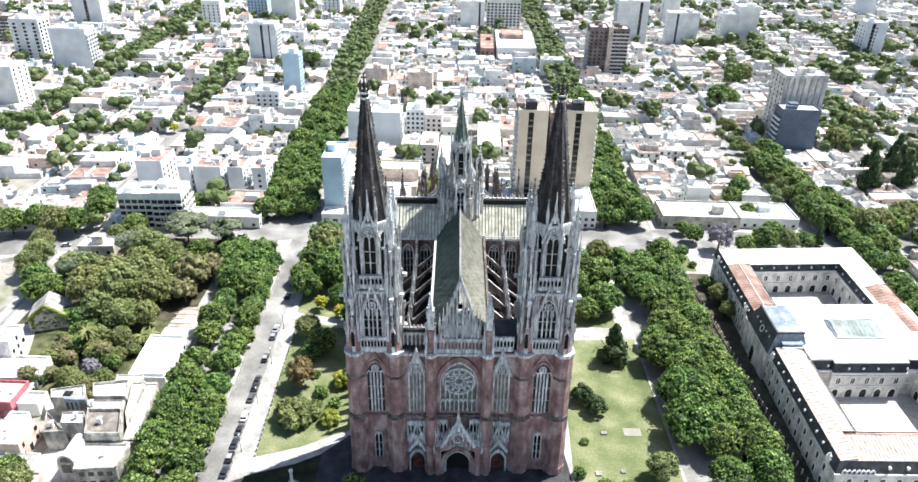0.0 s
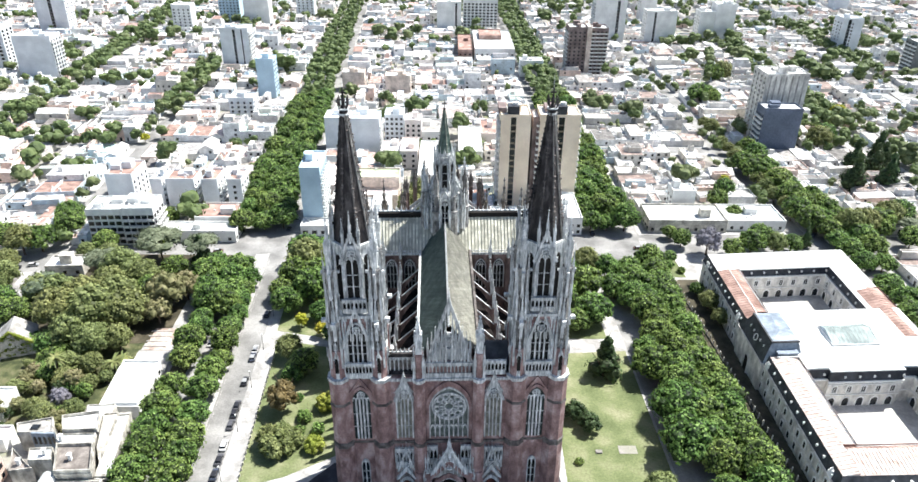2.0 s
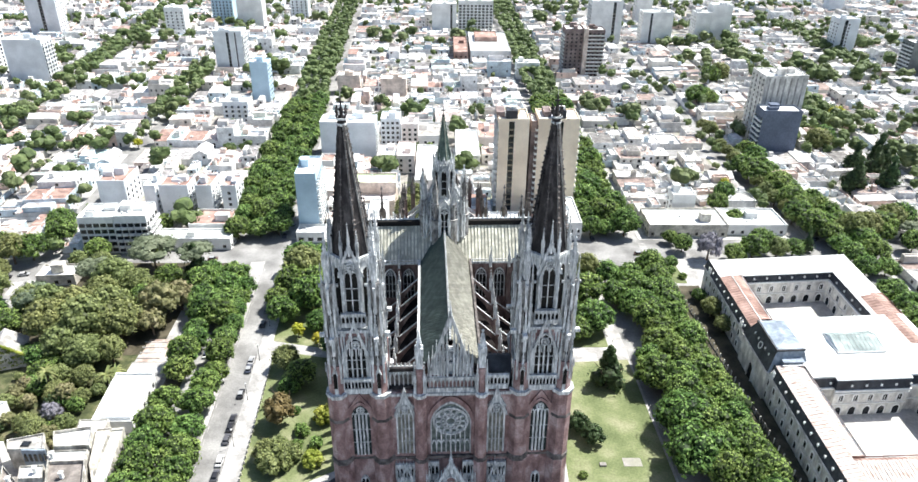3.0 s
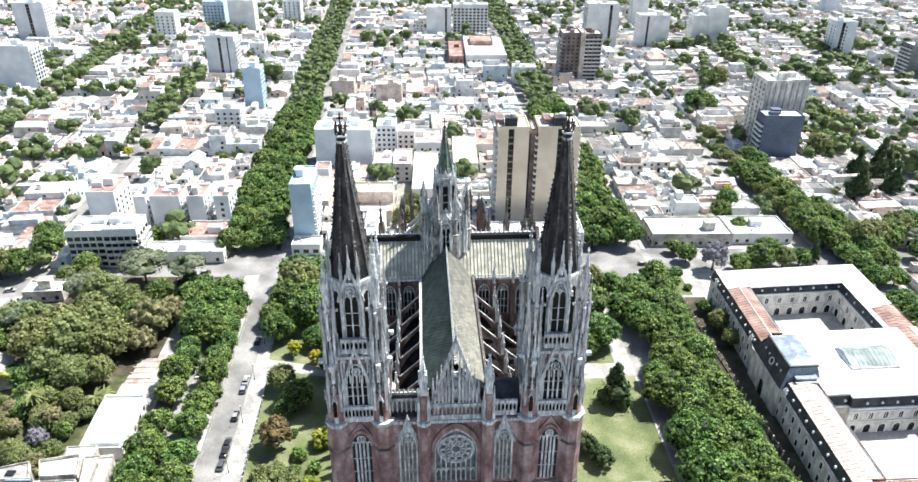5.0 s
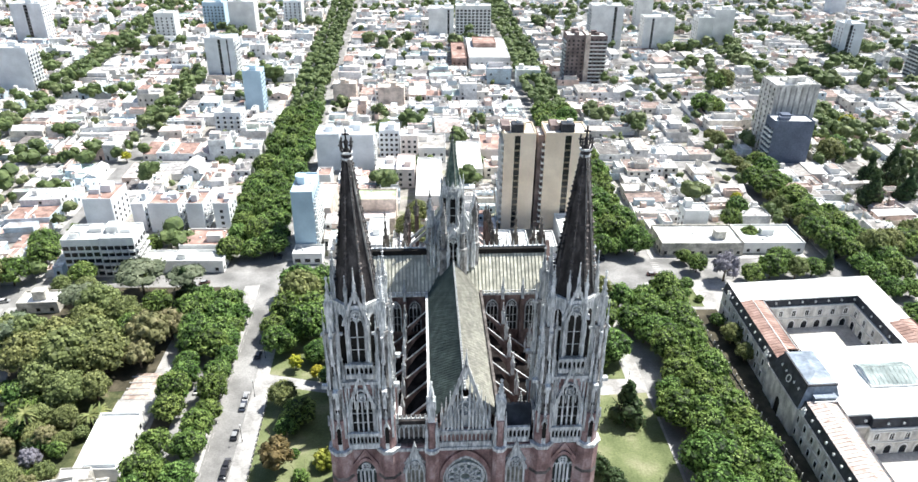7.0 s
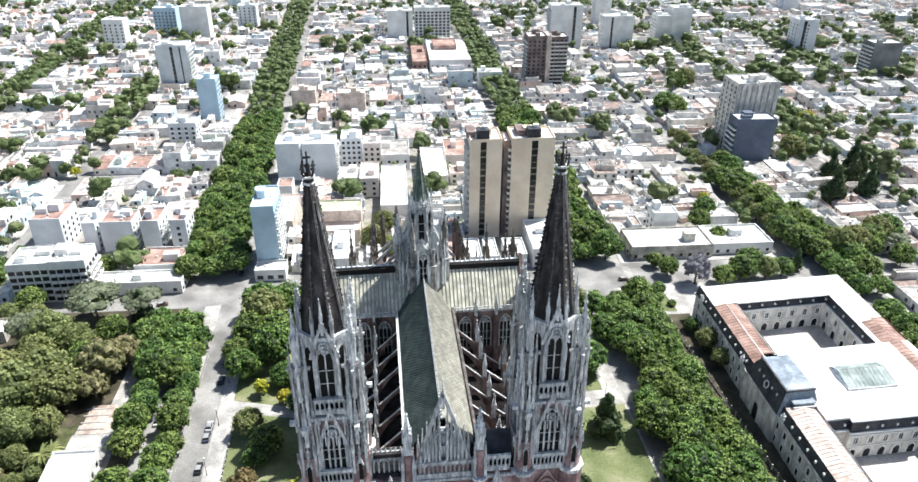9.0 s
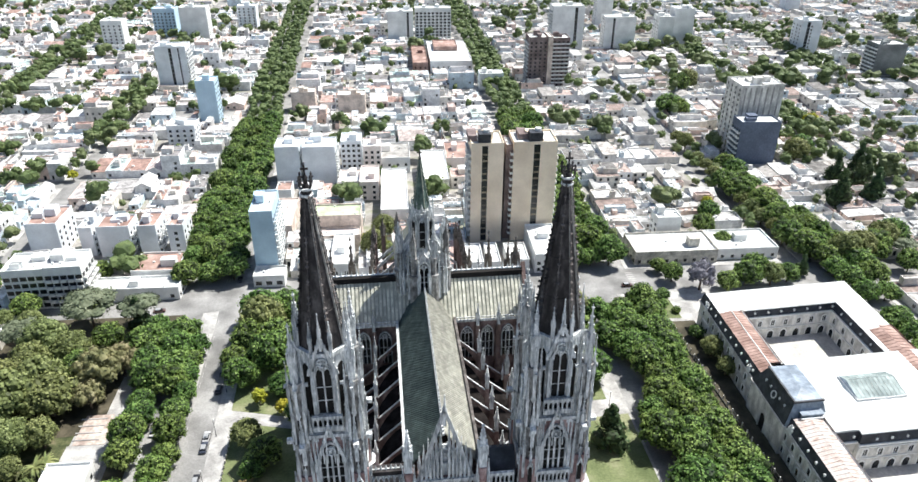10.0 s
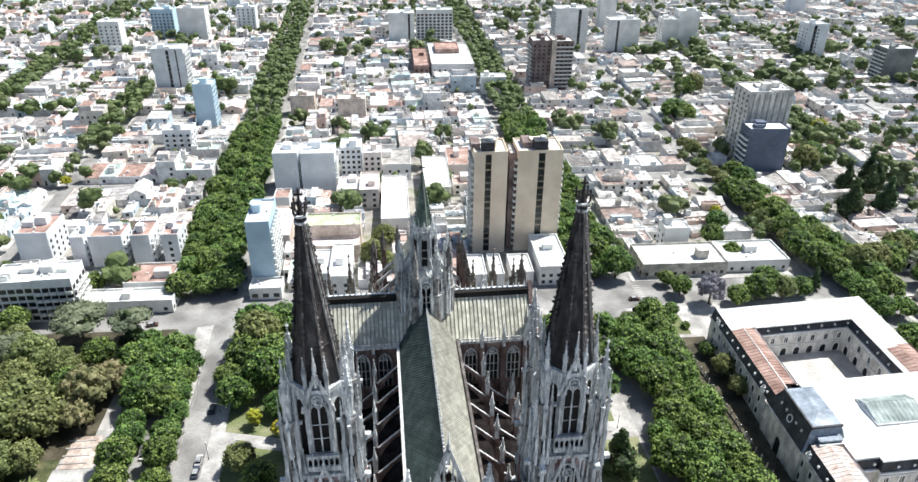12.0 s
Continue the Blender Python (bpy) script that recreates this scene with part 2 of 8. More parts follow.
BEIGE = material("beige_render", [(0.92, 0.765, 0.585), (0.95, 0.82, 0.65)], stain_scale=0.1, stain=0.12, fine=0.06)
DARK_GREY = material("dark_grey_render", [(0.20, 0.215, 0.215), (0.28, 0.295, 0.29)], stain_scale=0.12, stain=0.2)
CONCRETE = material("weathered_concrete", [(0.34, 0.33, 0.31), (0.50, 0.485, 0.46)], stain_scale=0.25, grain=1.2, stain=0.3)
PALACE_WALL = material("pale_stucco", [(0.70, 0.68, 0.64), (0.82, 0.80, 0.76)], stain_scale=0.35, grain=1.4, stain=0.38, fine=0.2, streak=0.5)
PEACH = material("peach_render", [(0.78, 0.65, 0.56), (0.86, 0.75, 0.67)], stain_scale=0.2)
PALE_GREEN = material("pale_green_court", [(0.50, 0.60, 0.38), (0.62, 0.70, 0.50)], stain_scale=0.15)
BROWN = material("brown_brick_facing", [(0.22, 0.165, 0.155), (0.31, 0.25, 0.24)], stain_scale=0.15)
DARK_ROOF = material("dark_mansard", [(0.045, 0.05, 0.06), (0.075, 0.08, 0.09)], stain_scale=0.4, rough=0.5)
RUST_TIN = material("rusty_sheet", [(0.76, 0.735, 0.71), (0.64, 0.56, 0.515), (0.44, 0.32, 0.27)], stain_scale=0.5, grain=0.8, fine=0.3, stain=0.2, jitter=0.05)
RED_TIN = material("red_oxide_sheet", [(0.36, 0.22, 0.18), (0.50, 0.36, 0.31)], stain_scale=0.15, grain=0.8, jitter=0.06)
PALE_ROOF = material("pale_membrane", [(0.675, 0.69, 0.673), (0.791, 0.81, 0.794)], stain_scale=0.12, stain=0.25, fine=0.12)
ZINC = material("pale_zinc", [(0.25, 0.31, 0.38), (0.38, 0.44, 0.51)], stain_scale=0.3, rough=0.5)
COURT_FLOOR = material("court_paving", [(0.50, 0.485, 0.46), (0.64, 0.62, 0.59)], stain_scale=0.15, grain=0.8, stain=0.15)
CREAM = material("cream_stucco", [(0.52, 0.49, 0.43), (0.70, 0.67, 0.60)], stain_scale=0.25, stain=0.35)
METAL = material("painted_iron", [(0.05, 0.055, 0.055), (0.09, 0.09, 0.09)], rough=0.5)
CAR_PAINT = material("car_paint", [(0.03, 0.03, 0.035), (0.55, 0.55, 0.56), (0.10, 0.10, 0.11), (0.75, 0.75, 0.75), (0.11, 0.06, 0.055), (0.06, 0.07, 0.10), (0.35, 0.36, 0.37)], pick="object", rough=0.3, fine=0.05, stain=0.05, bump=0, spec=0.5)
# near-black: shade of the deep aisles put into the roof colour
SHADED_AISLE = material("shaded_aisle_roof", [(0.014, 0.012, 0.012), (0.030, 0.026, 0.025)], stain_scale=0.4, grain=2.0, spec=0.05, rough=1.0)
RED_DOOR = material("dark_red_wood", [(0.10, 0.035, 0.03), (0.16, 0.06, 0.05)], stain_scale=0.6)
TYRE = material("rubber", [(0.02, 0.02, 0.02), (0.03, 0.03, 0.03)], rough=0.9, bump=0)

# ---- mesh building ----
class Shape:
    """Gathers faces, then becomes one mesh."""
    def __init__(self):
        self.v, self.f = [], []

    def add(self, verts, faces, m=None):
        k = len(self.v)
        self.v += [tuple(m @ Vector(p)) for p in verts] if m is not None else [tuple(p) for p in verts]
        self.f += [tuple(k + i for i in f) for f in faces]
        return self

    def box(self, x0, x1, y0, y1, z0, z1, m=None):
        return self.add([(x0, y0, z0), (x1, y0, z0), (x1, y1, z0), (x0, y1, z0), (x0, y0, z1), (x1, y0, z1), (x1, y1, z1), (x0, y1, z1)],
                        [(3, 2, 1, 0), (4, 5, 6, 7), (0, 1, 5, 4), (1, 2, 6, 5), (2, 3, 7, 6), (3, 0, 4, 7)], m)

    def quad(self, a, b, c, d):
        return self.add([a, b, c, d], [(0, 1, 2, 3)])

    def ring(self, cx, cy, z0, z1, r0, r1, n=8, turn=0.0, m=None):
        """A regular tapered prism; r is to the corners; r1 = 0 makes a point."""
        a = [turn + 2 * math.pi * i / n for i in range(n)]
        lo = [(cx + r0 * math.cos(t), cy + r0 * math.sin(t), z0) for t in a]
        if r1 <= 0:
            return self.add(lo + [(cx, cy, z1)], [tuple(reversed(range(n)))] + [(i, (i + 1) % n, n) for i in range(n)], m)
        hi = [(cx + r1 * math.cos(t), cy + r1 * math.sin(t), z1) for t in a]
        return self.add(lo + hi, [tuple(reversed(range(n))), tuple(range(n, 2 * n))] + [(i, (i + 1) % n, n + (i + 1) % n, n + i) for i in range(n)], m)

    def slab(self, pts, y0, y1, m=None):
        """A flat outline in x and z, counter-clockwise seen from -y, from y0 to y1."""
        n = len(pts)
        return self.add([(x, y0, z) for x, z in pts] + [(x, y1, z) for x, z in pts],
                        [tuple(range(n)), tuple(reversed(range(n, 2 * n)))] + [(i + n, (i + 1) % n + n, (i + 1) % n, i) for i in range(n)], m)

    def flat(self, pts, z0, z1):
        """A flat outline in x and y, counter-clockwise from above, from z0 to z1."""
        n = len(pts)
        return self.add([(x, y, z0) for x, y in pts] + [(x, y, z1) for x, y in pts],
                        [tuple(reversed(range(n))), tuple(range(n, 2 * n))] + [(i, (i + 1) % n, (i + 1) % n + n, i + n) for i in range(n)])

    def beam(self, p, q, w, h):
        p, q = Vector(p), Vector(q)
        d = q - p
        m = Matrix.Translation(p) @ d.to_track_quat("X", "Z").to_matrix().to_4x4()
        return self.box(0, d.length, -w / 2, w / 2, -h / 2, h / 2, m)

    def arch_band(self, pts_in, pts_out, y0, y1, m=None):
        """A band between two open lines of equal count in x and z."""
        n = len(pts_in)
        v = [(x, y0, z) for x, z in pts_in] + [(x, y0, z) for x, z in pts_out] + [(x, y1, z) for x, z in pts_in] + [(x, y1, z) for x, z in pts_out]
        f = []
        for i in range(n - 1):
            f += [(i, i + 1, n + i + 1, n + i), (2 * n + i, 3 * n + i, 3 * n + i + 1, 2 * n + i + 1),
                  (n + i, n + i + 1, 3 * n + i + 1, 3 * n + i), (i + 1, i, 2 * n + i, 2 * n + i + 1)]
        return self.add(v, f, m)

    def moved(self, m):
        self.v = [tuple(m @ Vector(p)) for p in self.v]
        return self

    def mesh(self, name, mat):
        me = bpy.data.meshes.new(name)
        me.from_pydata(self.v, [], self.f)
        me.materials.append(mat)
        me.update()
        return me


def thing(name, label, category, group="", kind="", at=None):
    ob = new(name)
    ob.empty_display_size = 0.5
    if at is not None:
        ob.matrix_world = at
    return tagged(ob, label, category, group, kind)


def part(name, shape, mat, parent, label="", at=None):
    """One mesh object under a thing or a part. shape: a Shape or a ready mesh."""
    ob = new(name, shape.mesh(name, mat) if isinstance(shape, Shape) else shape)
    ob.parent = parent
    if at is not None:
        ob.matrix_basis = at
    return tagged(ob, label)


def solid(name, shape, mat, label, category, group="", kind=""):
    """A thing of one mesh."""
    return tagged(new(name, shape.mesh(name, mat)), label, category, group, kind)


def pointed(w, z0, z1, n=6, spring=None):
    """The outline of a pointed arch of width w from the foot z0 up to the tip z1, from the right foot over the tip to the left."""
    s = spring if spring is not None else z1 - 0.85 * w
    h = z1 - s
    right = []
    for i in range(n + 1):
        t = i / n
        right.append((w / 2 * (1 - t ** 1.9) if i < n else 0.0, s + h * (1 - (1 - t) ** 1.35)))
    return [(w / 2, z0)] + right + [(-x, z) for x, z in reversed(right[:-1])] + [(-w / 2, z0)]


def grid_place(u, v):
    """The town's slightly fanned grid of streets: grid metres to world metres."""
    x = u + (-0.031 + 0.0002 * u) * v
    return x, v + 0.2 * min(0.0, x + 75) * min(1.0, max(0.0, (258 - v) / 117)) * min(1.0, max(0.0, (v + 20) / 120))


def fanned(shape):
    shape.v = [(*grid_place(x, y), z) for x, y, z in shape.v]
    return shape


def ring_frame(a, b, c, d, z0, z1, out):
    """A flat rim round a rectangle; out: how far it stands off the inside of the rectangle (minus: into it)."""
    s = Shape()
    q = abs(out)
    s.box(a, b, c, c + q, z0, z1).box(a, b, d - q, d, z0, z1).box(a, a + q, c + q, d - q, z0, z1).box(b - q, b, c + q, d - q, z0, z1)
    return s


def ring_slope(a, b, c, d, z0, z1, run):
    """Four roof slopes rising outwards from a rectangular court."""
    lo = [(a, c, z0), (b, c, z0), (b, d, z0), (a, d, z0)]
    hi = [(a - run, c - run, z1), (b + run, c - run, z1), (b + run, d + run, z1), (a - run, d + run, z1)]
    return Shape().add(lo + hi, [(k, 4 + k, 4 + (k + 1) % 4, (k + 1) % 4) for k in range(4)])

# ---- ground, streets, pavements, lawns ----
solid("ground", Shape().add([(-2600, -900, -0.15), (2600, -900, -0.15), (2600, 3600, -0.15), (-2600, 3600, -0.15)], [(0, 1, 2, 3)]), ASPHALT,
      "grey worn asphalt of the streets", "ground", kind="structure")
US = [-832, -748, -664, -580, -496, -412, -328, -244, -160, -76, 76, 160, 244, 328, 412, 496, 580, 664, 748, 832]
VS = [141, 258, 375, 492, 609, 726, 843, 960, 1077, 1194]


def half_street(u):
    return 13.0 if abs(u) == 76 else 4.2


def block_of(i, j):
    """The kerb lines of a block of the grid, in grid metres."""
    return US[i] + half_street(US[i]), US[i + 1] - half_street(US[i + 1]), VS[j] + (8.5 if j == 0 else 4.2), VS[j + 1] - 4.2


BLOCKS = []
for j in range(len(VS) - 1):
    for i in range(len(US) - 1):
        a, b, c, d = block_of(i, j)
        mid = (a + b) / 2
        if abs(mid) > 305 + (c - 141) * 0.72 or c > 990:
            continue
        BLOCKS.append((a, b, c, d, i, j))
pave, yard = Shape(), Shape()
for a, b, c, d, i, j in BLOCKS:
    pave.box(a, b, c, d, -0.15, 0.0)
    yard.add([(a + 3.5, c + 3.5, 0.02), (b - 3.5, c + 3.5, 0.02), (b - 3.5, d - 3.5, 0.02), (a + 3.5, d - 3.5, 0.02)], [(0, 1, 2, 3)])
# the near blocks: left of the avenue, the church square, the palace block and the one beyond
NEAR = [(-240, -159.5, -160, 132), (-158, -90, -160, 132), (-61.5, 63.9, -160, 132), (87, 172, -160, 132), (184, 262, -160, 132), (270, 360, -160, 132), (-330, -250, -160, 132)]
for a, b, c, d in NEAR:
    pave.box(a, b, c, d, -0.15, 0.0)
for a, b, c, d in ((-157, -112, -160, 20), NEAR[0], NEAR[4], NEAR[5], NEAR[6]):
    yard.add([(a + 3, c + 3, 0.02), (b - 3, c + 3, 0.02), (b - 3, d - 3, 0.02), (a + 3, d - 3, 0.02)], [(0, 1, 2, 3)])
# the tree strip between the two carriageways of the left avenue, and the right one
pave.box(-75.5, -70, -160, 130, -0.15, 0.0)
pave.box(80, 86.5, -160, 130, -0.15, 0.0)
solid("pavement", fanned(pave), PAVING, "pale concrete pavements with raised kerbs", "pavement", kind="structure")
solid("yard_ground", fanned(yard), YARD, "patchy earth and concrete of the inner yards", "ground", kind="structure")


def sheet(name, pts, z, mat, label, category):
    return solid(name, Shape().flat(pts, 0.0, z), mat, label, category, kind="structure")


sheet("lawn", [(-56.2, 0.2), (-44, 4.6), (-31, 12.5), (-31, 61), (-59, 67.5)], 0.06, GRASS, "sunlit lawn of short yellowing grass beside the church", "lawn")
sheet("lawn", [(-60.5, 73), (-31, 66), (-31, 128), (-63, 128)], 0.06, GRASS, "shaded lawn under the trees behind the church", "lawn")
sheet("lawn", [(33, -9), (63.2, -9), (62, 62), (35, 60)], 0.06, GRASS, "sunlit lawn with worn pale patches", "lawn")
sheet("lawn", [(34, 69), (57, 69), (56, 128), (34, 128)], 0.06, GRASS, "shaded lawn behind the church transept", "lawn")
sheet("lawn", [(-58, -60), (-37.5, -60), (-37.5, 2.2), (-44, -1.8), (-57, -7.0)], 0.06, SHADOW_LAWN, "lawn coloured near black for the church's shadow", "ground cover")
sheet("garden_soil", [(-135, 18), (-107, 22), (-104.5, 50), (-104.5, 76), (-152, 64)], 0.045, IVY_BED, "overgrown garden bed of low plants", "ground")
sheet("garden_soil", [(93.2, -30), (99.3, -30), (101.8, 110), (88.5, 110)], 0.05, SOIL, "dark earth strip behind the iron railing", "ground")
sheet("garden_soil", [(-87.5, -30), (-82, -30), (-88.5, 128), (-94, 128)], 0.05, SOIL, "dark earth strip under the avenue trees", "ground")
sheet("garden_soil", [(81.5, -30), (86.5, -30), (81.5, 128), (76.5, 128)], 0.05, SOIL, "dark earth strip under the avenue trees", "ground")
sheet("garden_soil", [(-158, 60), (-98, 66), (-100, 128), (-160, 128)], 0.05, SOIL, "dry earth and leaf litter under park trees", "ground")
sheet("lawn", [(88.5, 112), (98, 112), (97, 129), (88.5, 129)], 0.06, GRASS, "small planted corner garden behind a fence", "lawn")
sheet("forecourt", [(-37.5, -60), (33, -60), (33, -9.2), (31, 8), (-31, 9.8), (-37.5, 2.4)], 0.05, SHADED_FORECOURT, "stone forecourt coloured dark for the church's shadow", "forecourt")

# ---- cathedral ----
CATH = thing("cathedral", "brick and pale stone neo-gothic cathedral with twin spired towers", "church", at=pose(1.0, 0, -0.8, 0, -0.4, 1.3))


def pinnacle_shape(seed, crockets=4):
    """A pinnacle one metre high on a one-metre shaft: gablets, crocketed point and finial."""
    rng = random.Random(seed)
    s = Shape()
    s.box(-0.5, 0.5, -0.5, 0.5, 0.0, 0.40)
    s.box(-0.6, 0.6, -0.6, 0.6, 0.40, 0.425)
    for k in range(4):
        s.slab([(-0.52, 0.425), (0.52, 0.425), (0.0, 0.60)], -0.56, -0.44, pose(0, 0, 0, 0, 0, 90 * k))
        s.box(-0.62, -0.45, -0.62, -0.45, 0.36, 0.56, pose(0, 0, 0, 0, 0, 90 * k))
    s.ring(0, 0, 0.42, 0.96, 0.60, 0.05, 4, math.pi / 4)
    for i in range(crockets):
        t = 0.54 + 0.38 * i / crockets
        r = 0.60 * (0.96 - t) / 0.54
        for k in range(4):
            a = math.pi / 4 + k * math.pi / 2
            q = 0.13 * (1 - 0.1 * i)
            x, y = (r + 0.05) * math.cos(a), (r + 0.05) * math.sin(a)
            s.box(x - q, x + q, y - q, y + q, t, t + 0.022)
    s.ring(0, 0, 0.93, 0.955, 0.20, 0.24, 6).ring(0, 0, 0.955, 1.0, 0.14, 0.02, 6)
    return s


PINNACLES = [pinnacle_shape(k, 3 + k).mesh("pinnacle", STONE) for k in range(3)]
PINNACLE_GREY = pinnacle_shape(6, 4).mesh("pinnacle", WEATHERED)
PINNACLE_BRICK = pinnacle_shape(5, 3).mesh("pinnacle", DARK_STONE)
pin_rng = random.Random(21)


def pinnacle(parent, x, y, z0, z1, w, turn=0.0, mesh=None):
    return part("pinnacle", mesh or PINNACLES[pin_rng.randrange(3)], STONE, parent, at=pose(x, y, z0, 0, 0, turn) @ Matrix.Diagonal((w, w, z1 - z0, 1)))


def band(w, z0, z1, t, y0, y1, n=6):
    """A pointed frame of thickness t round an opening."""
    return Shape().arch_band(pointed(w, z0, z1, n), pointed(w + 2 * t, z0, z1 + t * 1.25, n), y0, y1)


def ring_band(s, x, z, r, t, y0, y1, n=12):
    a = [2 * math.pi * i / n for i in range(n + 1)]
    s.arch_band([(x + (r - t) * math.cos(q), z + (r - t) * math.sin(q)) for q in a], [(x + r * math.cos(q), z + r * math.sin(q)) for q in a], y0, y1)


def tracery_shape(w, z0, z1, lights, bar=0.2):
    """Stone bars of a pointed window: mullions, small arches, a rosette in the head."""
    s = Shape()
    spring = z1 - 0.85 * w
    for i in range(1, lights):
        x = -w / 2 + w * i / lights
        s.box(x - bar / 2, x + bar / 2, -0.22, 0.12, z0, spring + 0.25 * w * (1 - abs(2 * x / w)))
    lw = w / lights
    for i in range(lights):
        x = -w / 2 + lw * (i + 0.5)
        p = pointed(lw - bar, spring - 0.2, spring + lw * 0.75, 3)
        q = pointed(lw + bar * 0.6, spring - 0.2, spring + lw * 0.75 + bar, 3)
        s.arch_band([(x + a, b) for a, b in p], [(x + a, b) for a, b in q], -0.2, 0.08)
    ring_band(s, 0, spring + 0.42 * w, 0.24 * w, bar * 0.8, -0.22, 0.1)
    for k in range(4):
        a = math.pi / 4 + k * math.pi / 2
        ring_band(s, 0.11 * w * math.cos(a), spring + 0.42 * w + 0.11 * w * math.sin(a), 0.10 * w, bar * 0.45, -0.2, 0.06, 8)
    for f in (0.33, 0.66):
        z = z0 + (spring - z0) * f
        s.box(-w / 2, w / 2, -0.1, 0.06, z - 0.07, z + 0.07)
    return s


WINDOW_MESHES = {}


def church_window(parent, at, w, z0, z1, lights=4, glass=None, frame_mat=None, frame_t=0.45, bar=0.2):
    """A tracery window with glazing and a moulded pointed frame, facing -y at the pose given."""
    glass, frame_mat = glass or LEAD, frame_mat or STONE
    key = (w, z1 - z0, lights, glass.name, frame_mat.name, frame_t, bar)
    if key not in WINDOW_MESHES:
        h = z1 - z0
        WINDOW_MESHES[key] = (Shape().slab(pointed(w, 0, h, 6), 0.0, 0.06).mesh("glazing", glass), tracery_shape(w, 0, h, lights, bar).mesh("tracery", STONE),
                              band(w, 0, h, frame_t, -0.45, 0.15).mesh("window_frame", frame_mat))
    a, b, c = WINDOW_MESHES[key]
    m = at @ pose(0, 0, z0)
    part("glazing", a, glass, parent, at=m @ pose(0, -0.03, 0))
    part("tracery", b, STONE, parent, at=m)
    part("window_frame", c, frame_mat, parent, at=m)


def gallery_shape(w, h, step=0.85, thick=0.35):
    """A pierced parapet: plinth, small arches on posts, top rail."""
    s = Shape()
    s.box(-w / 2, w / 2, -thick / 2, thick / 2, 0, h * 0.30)
    n = max(2, round(w / step))
    for i in range(n + 1):
        x = -w / 2 + w * i / n
        s.box(x - 0.13, x + 0.13, -thick / 2, thick / 2, h * 0.30, h * 0.86)
    for i in range(n):
        x = -w / 2 + w * (i + 0.5) / n
        q = w / n
        s.arch_band([(x + q * 0.34, h * 0.62), (x + q * 0.2, h * 0.74), (x, h * 0.80), (x - q * 0.2, h * 0.74), (x - q * 0.34, h * 0.62)],
                    [(x + q * 0.5, h * 0.62), (x + q * 0.5, h * 0.86), (x, h * 0.86), (x - q * 0.5, h * 0.86), (x - q * 0.5, h * 0.62)], -thick / 2, thick / 2)
    s.box(-w / 2 - 0.1, w / 2 + 0.1, -thick / 2 - 0.12, thick / 2 + 0.12, h * 0.86, h)
    for i in range(n + 1):
        x = -w / 2 + w * i / n
        s.ring(x, 0, h, h + 0.55, 0.14, 0.0, 4, math.pi / 4)
    return s


GALLERIES = {}


def gallery(parent, at, w, h, label="pale stone pierced gallery"):
    key = (w, h)
    if key not in GALLERIES:
        GALLERIES[key] = gallery_shape(w, h).mesh("gallery", STONE)
        # dark sheet added behind the piercings to stand for their shade
        GALLERIES[key, "dark"] = Shape().box(-w / 2, w / 2, 0.5, 0.6, 0, h * 0.86).mesh("gallery_back", NEAR_BLACK)
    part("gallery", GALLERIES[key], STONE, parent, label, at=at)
    part("gallery_back", GALLERIES[key, "dark"], NEAR_BLACK, parent, at=at)


def gable_shape(w, z0, z1, t=0.35, thick=0.4, bars=3, crockets=7):
    """An openwork gable: raking bars, rosette, inner bars and crockets."""
    s = Shape()
    for k in (-1, 1):
        s.beam((k * w / 2, 0, z0), (0, 0, z1), thick, t * 1.3)
        for i in range(crockets):
            f = (i + 0.5) / crockets
            s.box(k * w / 2 * (1 - f) + k * 0.1 - 0.16, k * w / 2 * (1 - f) + k * 0.1 + 0.16, -0.2, 0.2, z0 + (z1 - z0) * f + 0.1, z0 + (z1 - z0) * f + 0.62)
    ring_band(s, 0, z0 + (z1 - z0) * 0.34, w * 0.19, t * 0.6, -thick / 2, thick / 2)
    for k in range(6):
        a = k * math.pi / 3
        s.beam((0, 0, z0 + (z1 - z0) * 0.34), (w * 0.18 * math.cos(a), 0, z0 + (z1 - z0) * 0.34 + w * 0.18 * math.sin(a)), 0.2, 0.14)
    for i in range(1, bars + 1):
        x = w / 2 * i / (bars + 1)
        for k in (-1, 1):
            s.box(k * x - 0.09, k * x + 0.09, -0.15, 0.15, z0, z0 + (z1 - z0) * (1 - 2 * x / w))
    s.ring(0, 0, z1 - 0.2, z1 + 0.5, 0.2, 0.35, 6).ring(0, 0, z1 + 0.5, z1 + 1.5, 0.3, 0.03, 6)
    return s


def octagon(s, x, y, z0, z1, r0, r1=None):
    return s.ring(x, y, z0, z1, r0, r0 if r1 is None else r1, 8, math.pi / 8)


